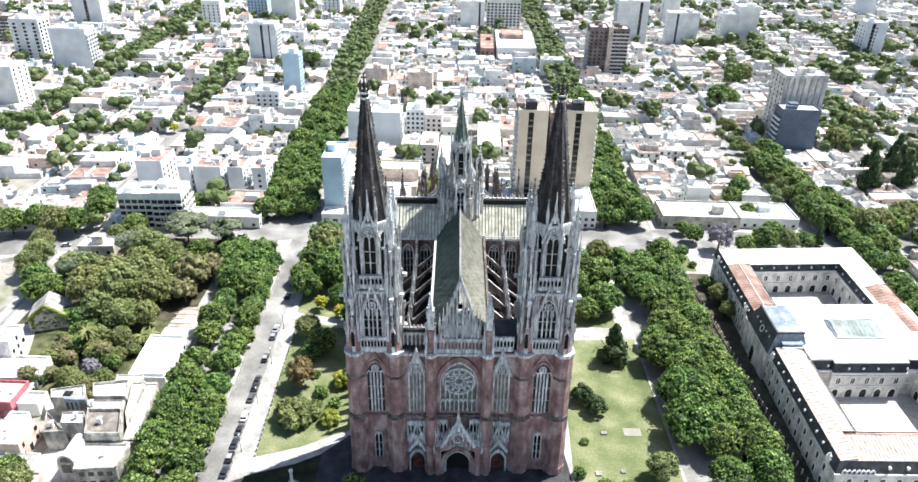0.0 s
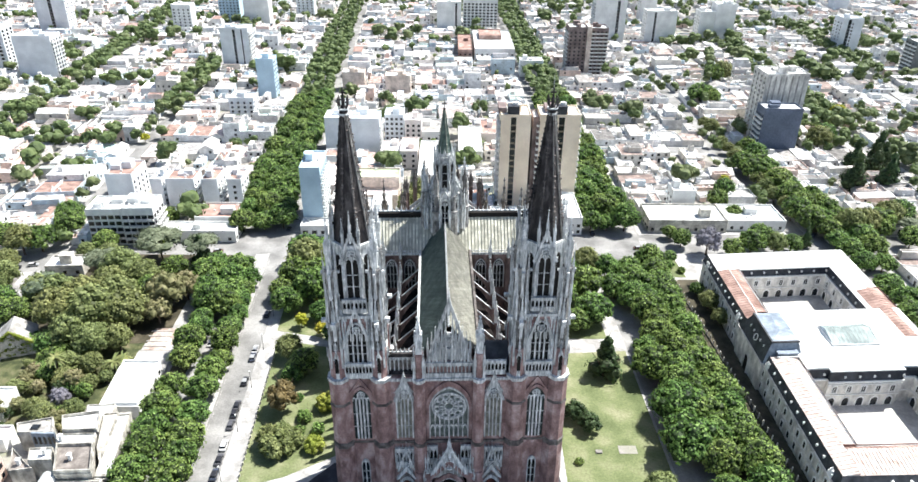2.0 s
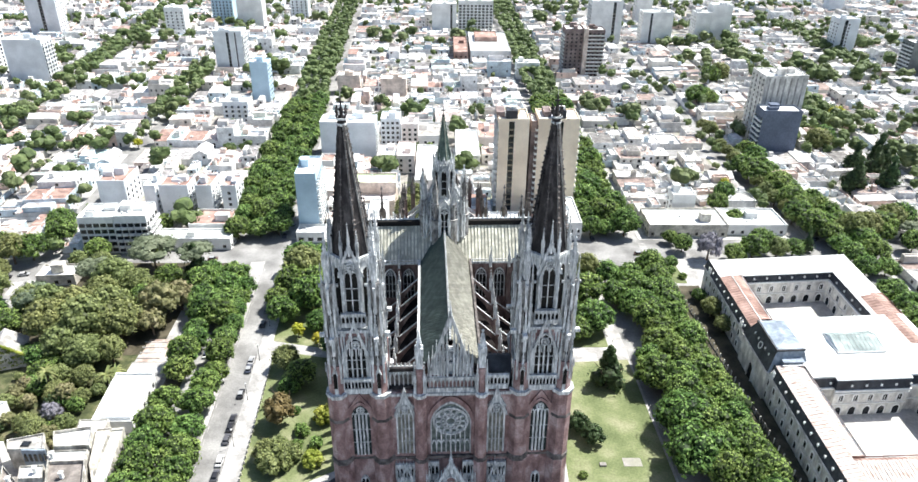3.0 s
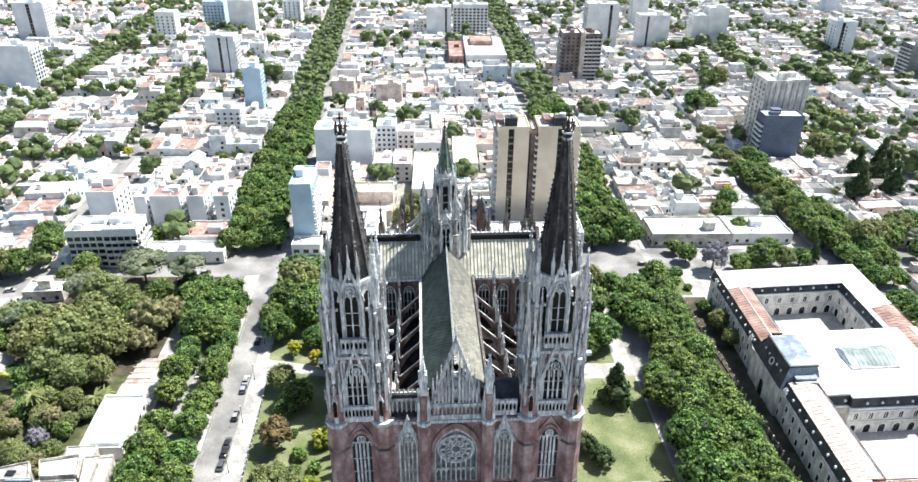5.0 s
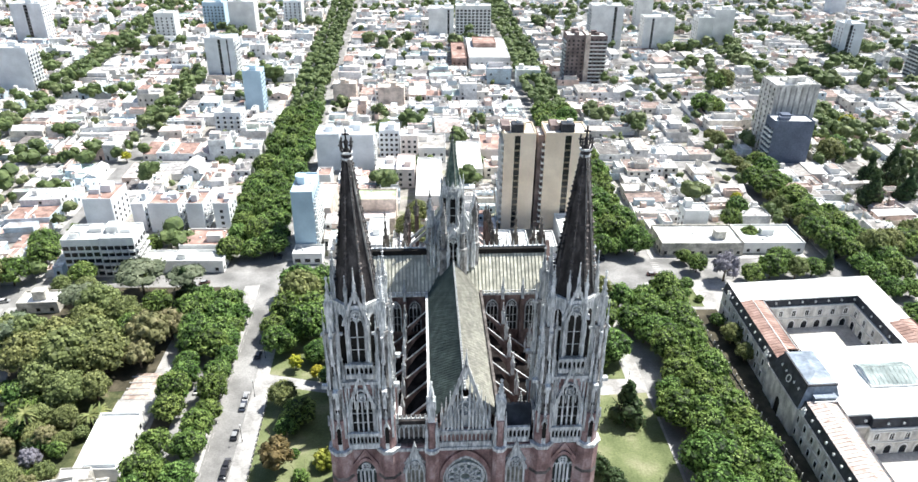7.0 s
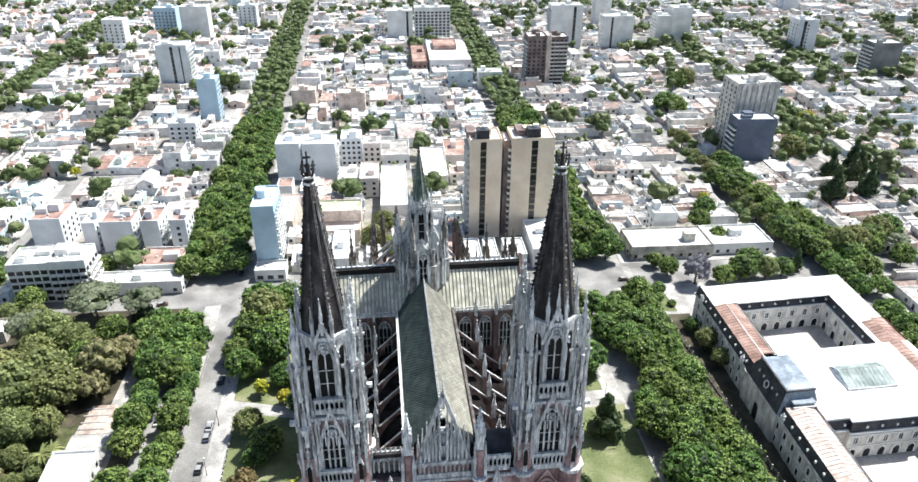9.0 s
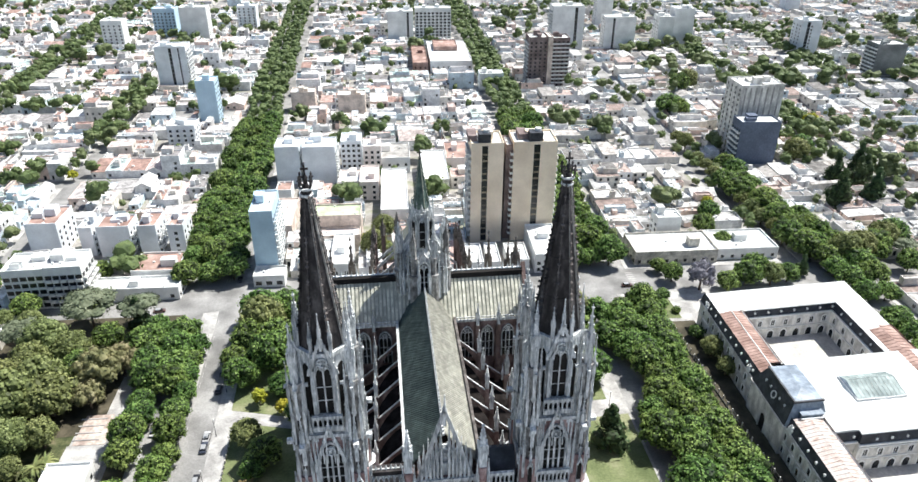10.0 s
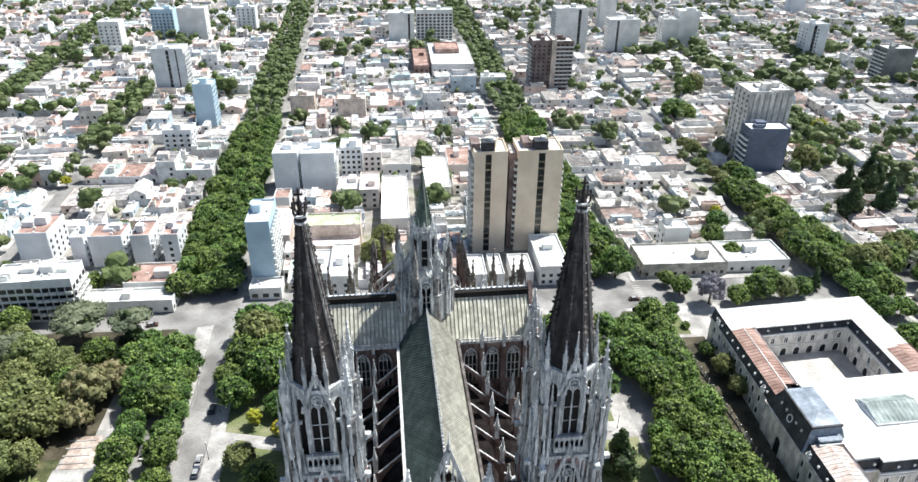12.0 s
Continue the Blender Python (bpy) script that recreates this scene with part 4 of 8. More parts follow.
pinnacle(front, 0, -0.9, 58.0, 65.5, 0.6)
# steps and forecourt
# the steps share the stone darkened for the front's shadow
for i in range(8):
    part("step", Shape().box(-17 - 0.9 * i, 17 + 0.9 * i, -5.5 - 1.0 * i, -1.0, 0.0, 1.2 - 0.15 * i), SHADED_FORECOURT, CATH, "broad stone step")

# nave, aisles, flying buttresses
nave = part("nave", Shape().box(-7.2, 7.2, 2.6, 55, 20, 43.2), DARK_BRICK, CATH, "brick clerestory walls of the nave")
for s in (-1, 1):
    part("aisle_wall", Shape().box(min(s * 7.2, s * 13.6), max(s * 7.2, s * 13.6), 10, 54.6, 0, 29.0), DARK_BRICK, nave)
    part("aisle_wall", Shape().box(min(s * 13.6, s * 21.5), max(s * 13.6, s * 21.5), 10, 54.6, 0, 22.0), DARK_BRICK, nave)
    part("aisle_roof", Shape().add([(s * 7.2, 9.5, 31.5), (s * 13.8, 9.5, 29.0), (s * 13.8, 54.6, 29.0), (s * 7.2, 54.6, 31.5)], [(0, 1, 2, 3) if s > 0 else (3, 2, 1, 0)]), SHADED_AISLE, nave, "aisle roof coloured near black for deep shade")
    part("aisle_roof", Shape().add([(s * 13.4, 9.5, 24.4), (s * 21.8, 9.5, 22.0), (s * 21.8, 54.6, 22.0), (s * 13.4, 54.6, 24.4)], [(0, 1, 2, 3) if s > 0 else (3, 2, 1, 0)]), SHADED_AISLE, nave, "aisle roof coloured near black for deep shade")
    # eaves parapet with knobs
    eave = Shape().box(min(s * 7.1, s * 7.75), max(s * 7.1, s * 7.75), 2.6, 54.6, 43.0, 43.6)
    for i in range(52):
        eave.box(s * 7.55 - 0.12, s * 7.55 + 0.12, 3.2 + i, 3.5 + i, 43.6, 44.25)
    eave.box(min(s * 7.3, s * 7.95), max(s * 7.3, s * 7.95), 2.6, 54.6, 44.2, 44.45)
    part("eaves_parapet", eave, STONE if s < 0 else DARK_STONE, nave, "pale stone eaves parapet" if s < 0 else "dark eaves parapet")
    part("eaves_gutter", Shape().box(min(s * 6.6, s * 7.1), max(s * 6.6, s * 7.1), 3.0, 54.6, 43.3, 43.42), DARK_SLATE, nave)
    for i in range(6):
        y = 12.5 + 7.5 * i
        # inner flyer
        fl = Shape()
        n = 6
        lo, hi = [], []
        for k in range(n + 1):
            t = k / n
            x = 7.2 + (13.4 - 7.2) * t
            hi.append((s * x, 41.2 - 6.0 * t))
            lo.append((s * x, 41.2 - 6.0 * t - 0.8 - 3.4 * (t - 0.35) ** 2 * (2.2 if t < 0.35 else 1.6) - 0.2))
        fl.arch_band(lo if s > 0 else lo[::-1], hi if s > 0 else hi[::-1], y - 0.17, y + 0.17)
        part("flying_buttress", fl, DARK_BRICK, nave, "slender brick flying buttress")
        part("buttress_coping", Shape().beam((s * 7.2, y, 41.3), (s * 13.4, y, 35.3), 0.42, 0.2), STONE, nave, "pale stone coping")
        f2 = Shape()
        f2.beam((s * 14.0, y, 32.5), (s * 21.0, y, 26.5), 0.32, 0.7)
        part("flying_buttress", f2, DARK_BRICK, nave)
        part("buttress_coping", Shape().beam((s * 14.0, y, 32.95), (s * 21.0, y, 26.95), 0.4, 0.18), STONE, nave)
        part("buttress_pier", Shape().box(s * 13.7 - 0.5, s * 13.7 + 0.5, y - 0.5, y + 0.5, 22, 36.0), DARK_BRICK, nave)
        pinnacle(nave, s * 13.7, y, 35.8, 43.2, 0.85)
        pinnacle(nave, s * 13.7, y + 1.1, 33.0, 38.5, 0.5)
        part("buttress_pier", Shape().box(s * 21.4 - 0.7, s * 21.4 + 0.9, y - 0.8, y + 0.8, 0, 28.0), DARK_BRICK, nave)
        pinnacle(nave, s * 21.4, y, 27.8, 36.0, 1.1)
        pinnacle(nave, s * 20.3, y, 26.0, 31.5, 0.5)
        if i < 5:
            church_window(nave, pose(s * 7.2, y + 3.75, 0, 0, 0, 90 * s), 3.0, 33.0, 41.6, 3, NEAR_BLACK, STONE, 0.3, 0.18)
            church_window(nave, pose(s * 21.5, y + 3.75, 0, 0, 0, 90 * s), 2.6, 8.0, 18.5, 3, NEAR_BLACK, STONE, 0.3, 0.18)
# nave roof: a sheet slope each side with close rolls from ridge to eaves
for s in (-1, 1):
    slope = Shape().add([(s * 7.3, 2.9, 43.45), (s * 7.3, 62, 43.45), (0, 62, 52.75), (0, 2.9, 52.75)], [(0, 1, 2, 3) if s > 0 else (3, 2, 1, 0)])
    # the left slope takes the sheet with shade in its colour
    part("nave_roof", slope, NAVE_SHEET if s > 0 else NAVE_SHADE_SHEET, nave, "grey-green ribbed metal roof slope" if s > 0 else "ribbed metal roof slope, its shade coloured dark teal")
    # diagonal lapped bands, drawn back towards the eaves
    for i in range(116):
        y0 = -12.5 + 0.61 * i
        f0, f1 = max(0.0, (3.0 - y0) / 15.0), min(1.0, (61.0 - y0) / 15.0)
        if f1 - f0 < 0.03:
            continue
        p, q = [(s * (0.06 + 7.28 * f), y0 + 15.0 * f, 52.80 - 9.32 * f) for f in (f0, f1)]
        part("roof_band", Shape().beam(p, q, 0.24, 0.14), NAVE_RIB if s > 0 else NAVE_SHADE_RIB, nave)
ridge = Shape().box(-0.22, 0.22, 2.0, 57.5, 52.6, 53.05)
for i in range(54):
    ridge.box(-0.16, 0.16, 2.6 + i, 2.95 + i, 53.05, 53.6)
part("roof_ridge", ridge, STONE, nave, "pale knobbed ridge cresting")

# transept
tran = part("transept", Shape().box(-27.5, 27.5, 54.6, 72.4, 0, 43.2), DARK_BRICK, CATH, "brick transept walls")
for s in (-1, 1):
    part("gable_end", Shape().slab([(-9.2, 43), (9.2, 43), (0, 55.2)], -0.5, 0.5, pose(s * 27.4, 63.5, 0, 0, 0, 90)), DARK_BRICK, tran)
    church_window(tran, pose(s * 27.5, 63.5, 0, 0, 0, 90 * s), 8.0, 22.0, 40.0, 6, LEAD, STONE, 0.5, 0.3)
    for y in (54.6, 72.4):
        p = Shape()
        octagon(p, s * 27.0, y, 0, 46, 1.9)
        part("corner_pier", p, DARK_BRICK, tran)
        pinnacle(tran, s * 27.0, y, 45.5, 58.5, 1.9, 0, PINNACLE_BRICK if y > 60 else None)
        for dx, dy in ((1.6, 1.6), (-1.6, 1.6), (1.6, -1.6), (-1.6, -1.6)):
            pinnacle(tran, s * 27.0 + dx, y + dy, 44.0, 53.0, 0.75)
    for k, x in enumerate((11.0, 16.6, 22.2)):
        for y, t in ((54.6, 0), (72.4, 180)):
            church_window(tran, pose(s * x, y, 0, 0, 0, t), 3.0, 31.0, 41.0, 3, NEAR_BLACK, STONE, 0.3, 0.2)
            part("buttress_pier", Shape().box(s * (x + 2.8) - 0.6, s * (x + 2.8) + 0.6, y - (1.4 if t == 0 else 0), y + (0 if t == 0 else 1.4), 0, 42.0), DARK_BRICK, tran)
            pinnacle(tran, s * (x + 2.8), y - (0.9 if t == 0 else -0.9), 41.5, 49.0 if t == 0 else (57.0, 60.5, 57.0)[k], 0.8 if t == 0 else 1.5, 0, None if t == 0 else PINNACLE_BRICK)
    for y0, d in ((54.2, -1), (72.9, 1)):
        e = Shape().box(min(s * 8, s * 27), max(s * 8, s * 27), y0 - 0.3, y0 + 0.3, 43.0, 43.6)
        for i in range(19):
            e.box(s * (8.3 + i) - 0.13, s * (8.3 + i) + 0.13, y0 - 0.1, y0 + 0.1, 43.6, 44.3)
        e.box(min(s * 8, s * 27), max(s * 8, s * 27), y0 - 0.12, y0 + 0.12, 44.25, 44.45)
        part("eaves_parapet", e, STONE, tran, "pale stone eaves parapet")
        part("transept_roof", Shape().add([(s * 2, 63.5 + 9.0 * d, 43.5), (s * 27, 63.5 + 9.0 * d, 43.5), (s * 27, 63.5, 53.4), (s * 2, 63.5, 53.4)], [(0, 1, 2, 3) if s * d < 0 else (3, 2, 1, 0)]), ROOF_SHEET, tran, "grey-green ribbed metal roof slope")
        for i in range(22):
            x = s * (4.5 + i * 1.03)
            part("roof_rib", Shape().beam((x, 63.5 + 8.95 * d, 43.56), (x, 63.5 + 0.1 * d, 53.42), 0.62, 0.36), PALE_RIB, tran)
    c = Shape().box(min(s * 3, s * 27), max(s * 3, s * 27), 63.2, 63.8, 53.2, 53.7)
    for i in range(16):
        c.ring(s * (5.0 + 1.4 * i), 63.5, 53.7, 55.0 if i % 3 else 55.8, 0.26, 0.04, 5)
    part("roof_ridge", c, STONE, tran, "knobbed ridge cresting")
    part("ridge_beam", Shape().box(min(s * 3, s * 27), max(s * 3, s * 27), 61.9, 63.2, 51.95, 53.5), NEAR_BLACK, tran, "dark ridge flashing")

# crossing tower and fleche
cross = part("crossing_tower", octagon(octagon(octagon(Shape(), 0, 63.5, 40, 54.0, 6.3, 5.8), 0, 63.5, 54.0, 59.6, 4.8), 0, 63.5, 59.6, 60.2, 5.2), WEATHERED, CATH, "octagonal weathered stone crossing lantern")
for k in range(8):
    m = pose(0, 63.5, 0, 0, 0, 45 * k)
    if k % 2 == 0:
        # a gabled window wall stands before each main face
        part("lantern_front", Shape().slab([(-2.5, 50.5), (2.5, 50.5), (2.5, 58.4), (0, 62.6), (-2.5, 58.4)], -0.35, 1.0), STONE, cross, "smooth pale stone gabled window wall", at=m @ pose(0, -5.5, 0))
        church_window(cross, m @ pose(0, -5.9, 0), 2.9, 52.2, 59.7, 2, NEAR_BLACK, STONE, 0.4, 0.3)
        x, y = (m @ Vector((0, -5.6, 0))).xy
        pinnacle(cross, x, y, 62.2, 64.4, 0.4, 45 * k)
    else:
        church_window(cross, m @ pose(0, -4.47, 0), 2.3, 53.4, 59.0, 2, NEAR_BLACK, STONE, 0.3, 0.2)
        part("lantern_gable", gable_shape(3.4, 58.0, 62.4, 0.32, 0.4, 1, 5), STONE, cross, "openwork stone gable", at=m @ pose(0, -4.75, 0))
        x, y = (m @ Vector((0, -7.3, 0))).xy
        pinnacle(cross, x, y, 50.0, 59.5, 0.7, 45 * k)
    church_window(cross, m @ pose(0, -5.62, 0), 1.4, 45.0, 51.0, 2, NEAR_BLACK, STONE, 0.25, 0.16)
    for q in (-1.9, 1.9):
        x, y = (m @ Vector((q, -5.9, 0))).xy
        pinnacle(cross, x, y, 50.0, 61.0, 0.55, 45 * k)
    # the tall arcaded stage: an open pointed light in each face, slim shafts between, gablets above
    church_window(cross, m @ pose(0, -2.86, 0), 1.45, 62.6, 70.8, 1, NEAR_BLACK, STONE, 0.28, 0.1)
    part("lantern_gable", gable_shape(2.1, 70.6, 73.6, 0.2, 0.25, 0, 4), STONE, cross, at=m @ pose(0, -3.0, 0))
    n = pose(0, 63.5, 0, 0, 0, 45 * k + 22.5)
    x, y = (n @ Vector((0, -3.3, 0))).xy
    pinnacle(cross, x, y, 61.0, 76.0, 0.5, 45 * k + 22.5)
    x, y = (n @ Vector((0, -5.5, 0))).xy
    pinnacle(cross, x, y, 55.5, 66.5, 0.6, 45 * k + 22.5)
    x, y = (n @ Vector((0, -6.7, 0))).xy
    part("turret", octagon(octagon(octagon(octagon(Shape(), x, y, 43, 56.0, 1.5, 1.2), x, y, 56.0, 56.6, 1.45), x, y, 56.6, 61.0, 0.85, 0.75), x, y, 61.0, 61.5, 1.0), WEATHERED, cross, "stout octagonal stone turret")
    pinnacle(cross, x, y, 61.4, 70.5, 1.2, 45 * k + 22.5, PINNACLE_GREY if k % 2 else None)
    for q in (-1.4, 1.4):
        x, y = (n @ Vector((q, -7.0, 0))).xy
        pinnacle(cross, x, y, 49.0, 63.0, 0.7, 45 * k + 22.5)
    part("flying_buttress", Shape().beam(tuple(n @ Vector((0, -6.8, 58.5))), tuple(n @ Vector((0, -3.1, 65.5))), 0.35, 0.6), STONE, cross)
part("lantern_roof", octagon(Shape(), 0, 63.5, 60.2, 62.2, 4.9, 3.1), STONE, cross, "pale stone lantern cap")
part("upper_lantern", octagon(octagon(octagon(Shape(), 0, 63.5, 60.2, 71.6, 2.95), 0, 63.5, 71.6, 72.2, 3.3), 0, 63.5, 72.2, 73.2, 2.9, 2.3), STONE, cross, "slim arcaded stone upper lantern")
sp = octagon(Shape(), 0, 63.5, 73.0, 86.0, 2.2, 0.2)
part("fleche_spire", sp, VERDIGRIS, cross, "green copper-clad slender spire")
for k in range(8):
    a = math.pi / 8 + k * math.pi / 4
    rib = Shape().beam((2.2 * math.cos(a), 63.5 + 2.2 * math.sin(a), 73.0), (0.22 * math.cos(a), 63.5 + 0.22 * math.sin(a), 86.0), 0.2, 0.2)
    for i in range(12):
        f = (i + 0.5) / 12
        r = 2.2 + (0.2 - 2.2) * f + 0.1
        x, y, z = r * math.cos(a), 63.5 + r * math.sin(a), 73.0 + 13.0 * f
        rib.box(x - 0.16, x + 0.16, y - 0.16, y + 0.16, z, z + 0.3)
    part("crocketed_rib", rib, VERDIGRIS if k % 2 else ROOF_SHEET, cross)
part("finial_cross", Shape().ring(0, 63.5, 85.8, 86.6, 0.25, 0.4, 8).box(-0.1, 0.1, 63.4, 63.6, 86.6, 89.0).box(-0.7, 0.7, 63.42, 63.58, 87.7, 88.0), METAL, cross, "dark iron cross")

# choir and apse behind the crossing
choir = part("choir", Shape().box(-7.2, 7.2, 72.4, 100, 0, 43.2).ring(0, 100, 0, 43.2, 7.2, 7.2, 10), DARK_BRICK, CATH, "brick choir walls")
part("choir_roof", Shape().slab([(-7.4, 43.3), (7.4, 43.3), (0, 52.6)], 66, 100), COPPER, choir, "grey-green choir roof")
part("apse_roof", Shape().ring(0, 100, 43.3, 52.6, 7.6, 0, 12), COPPER, choir)
part("ambulatory", Shape().box(-20, 20, 72.4, 100, 0, 24).ring(0, 100, 0, 24, 20, 20, 14), DARK_BRICK, choir)
part("ambulatory_roof", Shape().ring(0, 100, 24, 28, 20, 12, 14), DARK_SLATE, choir)
for s in (-1, 1):
    for i in range(4):
        y = 77 + 7 * i
        part("flying_buttress", Shape().beam((s * 7.2, y, 41), (s * 13.6, y, 35), 0.6, 0.9), STONE, choir)
        part("buttress_pier", Shape().box(s * 13.7 - 0.7, s * 13.7 + 0.7, y - 0.7, y + 0.7, 20, 44), DARK_BRICK, choir)
        pinnacle(choir, s * 13.7, y, 43.5, 50.5, 1.2, 0, PINNACLE_BRICK)
        pinnacle(choir, s * 20.0, y, 24.0, 40.0, 1.3)
for k in range(7):
    a = math.radians(15 + 25 * k)
    x, y = 13.7 * math.cos(a), 100 + 13.7 * math.sin(a)
    part("buttress_pier", Shape().box(x - 0.7, x + 0.7, y - 0.7, y + 0.7, 20, 42), DARK_BRICK, choir)
    pinnacle(choir, x, y, 41.5, 48.5, 1.2, math.degrees(a), PINNACLE_BRICK)
    part("flying_buttress", Shape().beam((x * 0.53, 100 + (y - 100) * 0.53, 41), (x, y, 35), 0.6, 0.9), STONE, choir)

# ---- the long stone palace with two courtyards ----
def palace_place(x, y, z=0.0):
    """Palace metres (x across, y along its front, z up) to the world; the plot is not quite square."""
    return (99.6 + x + 0.022 * y, -8.6 + y + (0.03 + 0.0005 * y) * x, z)


def skewed(s):
    s.v = [palace_place(*p) for p in s.v]
    return s


PAL = thing("palace", "two-storey grey stone palace with dark mansards and two courtyards", "building")
EAVE, TOP, WIDE, LONG = 10.0, 13.2, 56.8, 117.0
part("wall", skewed(Shape().box(0, 0.6, 0, LONG, 0, EAVE).box(0.6, WIDE, 0, 0.6, 0, EAVE).box(WIDE - 0.6, WIDE, 0.6, LONG, 0, EAVE).box(0.6, WIDE - 0.6, LONG - 0.6, LONG, 0, EAVE)), PALACE_WALL, PAL, "grey weathered stucco walls")
# the far courtyard and the near one; the hall between them steps forward into the near one
FAR_C, NEAR_C = (10.0, 45.0, 74.6, 103.6), (10.2, 45.4, 12.0, 43.0)
STEP_A, STEP_B, STEP = 17.0, 40.3, 1.5
for a, b, c, d in (FAR_C, NEAR_C):
    part("courtyard_wall", skewed(Shape().box(a - 0.6, b + 0.6, d, d + 0.6, 0, EAVE)), PALACE_WALL, PAL)
    part("courtyard_wall", skewed(Shape().box(a - 0.6, b + 0.6, c - 0.6, c, 0, EAVE)), PALACE_WALL, PAL)
    part("courtyard_wall", skewed(Shape().box(a - 0.6, a, c, d, 0, EAVE)), PALACE_WALL, PAL)
    part("courtyard_wall", skewed(Shape().box(b, b + 0.6, c, d, 0, EAVE)), PALACE_WALL, PAL)
    part("courtyard_floor", skewed(Shape().box(a, b, c, d, 0.0, 0.06)), COURT_FLOOR, PAL, "pale paved courtyard floor")
    part("cornice", skewed(ring_frame(a, b, c, d, EAVE - 0.55, EAVE + 0.05, -0.55)), WHITE, PAL, "moulded white cornice")
    part("cornice", skewed(ring_frame(a, b, c, d, 4.5, 4.8, -0.3)), WHITE, PAL, "white string course")
    # dark inner mansard band
    part("inner_mansard", skewed(ring_slope(a, b, c, d, EAVE, TOP - 0.05, 0.55)), DARK_ROOF, PAL, "dark slate inner mansard")
    part("roof_edge", skewed(ring_frame(a - 0.85, b + 0.85, c - 0.85, d + 0.85, TOP - 0.05, TOP + 0.18, -0.5)), PALE_ROOF, PAL, "pale roof edge")
y0 = NEAR_C[3] - STEP
part("hall_front", skewed(Shape().box(STEP_A, STEP_B, y0, NEAR_C[3] - 0.01, 0, EAVE)), PALACE_WALL, PAL, "pale arcaded hall front")
part("hall_mansard", skewed(Shape().add([(STEP_A - 0.1, y0 - 0.1, EAVE + 0.05), (STEP_B + 0.1, y0 - 0.1, EAVE + 0.05), (STEP_B + 0.1, y0 + 1.4, EAVE + 0.05), (STEP_A - 0.1, y0 + 1.4, EAVE + 0.05), (STEP_A - 0.1, y0 + 0.35, TOP), (STEP_B + 0.1, y0 + 0.35, TOP), (STEP_B + 0.1, y0 + 1.4, TOP), (STEP_A - 0.1, y0 + 1.4, TOP)],
                                        [(0, 1, 5, 4), (1, 2, 6, 5), (3, 0, 4, 7)])), DARK_ROOF, PAL, "dark slate mansard of the hall")
part("cornice", skewed(Shape().box(STEP_A - 0.4, STEP_B + 0.4, y0 - 0.5, y0 + 0.1, EAVE - 0.55, EAVE + 0.05)), WHITE, PAL, "moulded white cornice")
part("cornice", skewed(Shape().box(STEP_A - 0.3, STEP_B + 0.3, y0 - 0.3, y0 + 0.05, EAVE - 1.5, EAVE - 1.2)), WHITE, PAL)
part("cornice", skewed(Shape().box(STEP_A - 0.2, STEP_B + 0.2, y0 - 0.25, y0 + 0.05, 4.5, 4.8)), WHITE, PAL)
win2 = Shape().slab(pointed(1.3, 0, 2.3, 4, 1.9), -0.06, 0.04).mesh("window", GLASS_DARK)
win2f = Shape().arch_band(pointed(1.3, 0, 2.3, 4, 1.9), pointed(2.0, -0.2, 2.75, 4, 2.0), -0.22, 0.05).mesh("window_frame", WHITE)
win2b = Shape().box(-1.05, 1.05, -0.3, 0.0, -0.35, -0.1).box(-0.07, 0.07, -0.1, 0.0, 0, 2.2).mesh("window_sill", WHITE)
arc1 = Shape().slab(pointed(2.1, 0, 3.2, 5, 2.0), -0.06, 0.04).mesh("arch_opening", GLASS_DARK)
arc1f = Shape().arch_band(pointed(2.1, 0, 3.2, 5, 2.0), pointed(2.8, 0, 3.8, 5, 2.0), -0.22, 0.05).mesh("arch_frame", WHITE)
dormer = Shape().box(-0.4, 0.4, -0.3, 1.0, 0, 0.8).slab([(-0.52, 0.8), (0.52, 0.8), (0, 1.15)], -0.35, 1.0).mesh("dormer", WHITE)


def court_bay(x, y, turn):
    """One bay of a courtyard wall: an arch below, a framed window above, a small dormer in the mansard."""
    m = Matrix.Translation(palace_place(x, y)) @ pose(0, 0, 0, 0, 0, turn)
    part("arch_opening", arc1, GLASS_DARK, PAL, at=m @ pose(0, 0, 0.3))
    part("arch_frame", arc1f, WHITE, PAL, at=m @ pose(0, 0, 0.3))
    part("window", win2, GLASS_DARK, PAL, at=m @ pose(0, 0, 5.7))
    part("window_frame", win2f, WHITE, PAL, at=m @ pose(0, 0, 5.7))
    part("window_sill", win2b, WHITE, PAL, at=m @ pose(0, 0, 5.7))
    part("dormer", dormer, WHITE, PAL, "small white roof dormer", at=m @ pose(2.3, 0.1, 11.1) @ Matrix.Diagonal((0.75, 0.9, 0.75, 1)))


for i in range(7):
    court_bay(FAR_C[0] + 5.0 * (i + 0.5), FAR_C[3], 3)
for i in range(5):
    court_bay(FAR_C[1], FAR_C[2] + 5.8 * (i + 0.5), -90)
for i in range(5):
    court_bay(STEP_A + 4.66 * (i + 0.5), NEAR_C[3] - STEP, 3)
court_bay(13.4, NEAR_C[3], 3)
for i in range(6):
    court_bay(NEAR_C[1], NEAR_C[2] + 5.1 * (i + 0.5), -90)
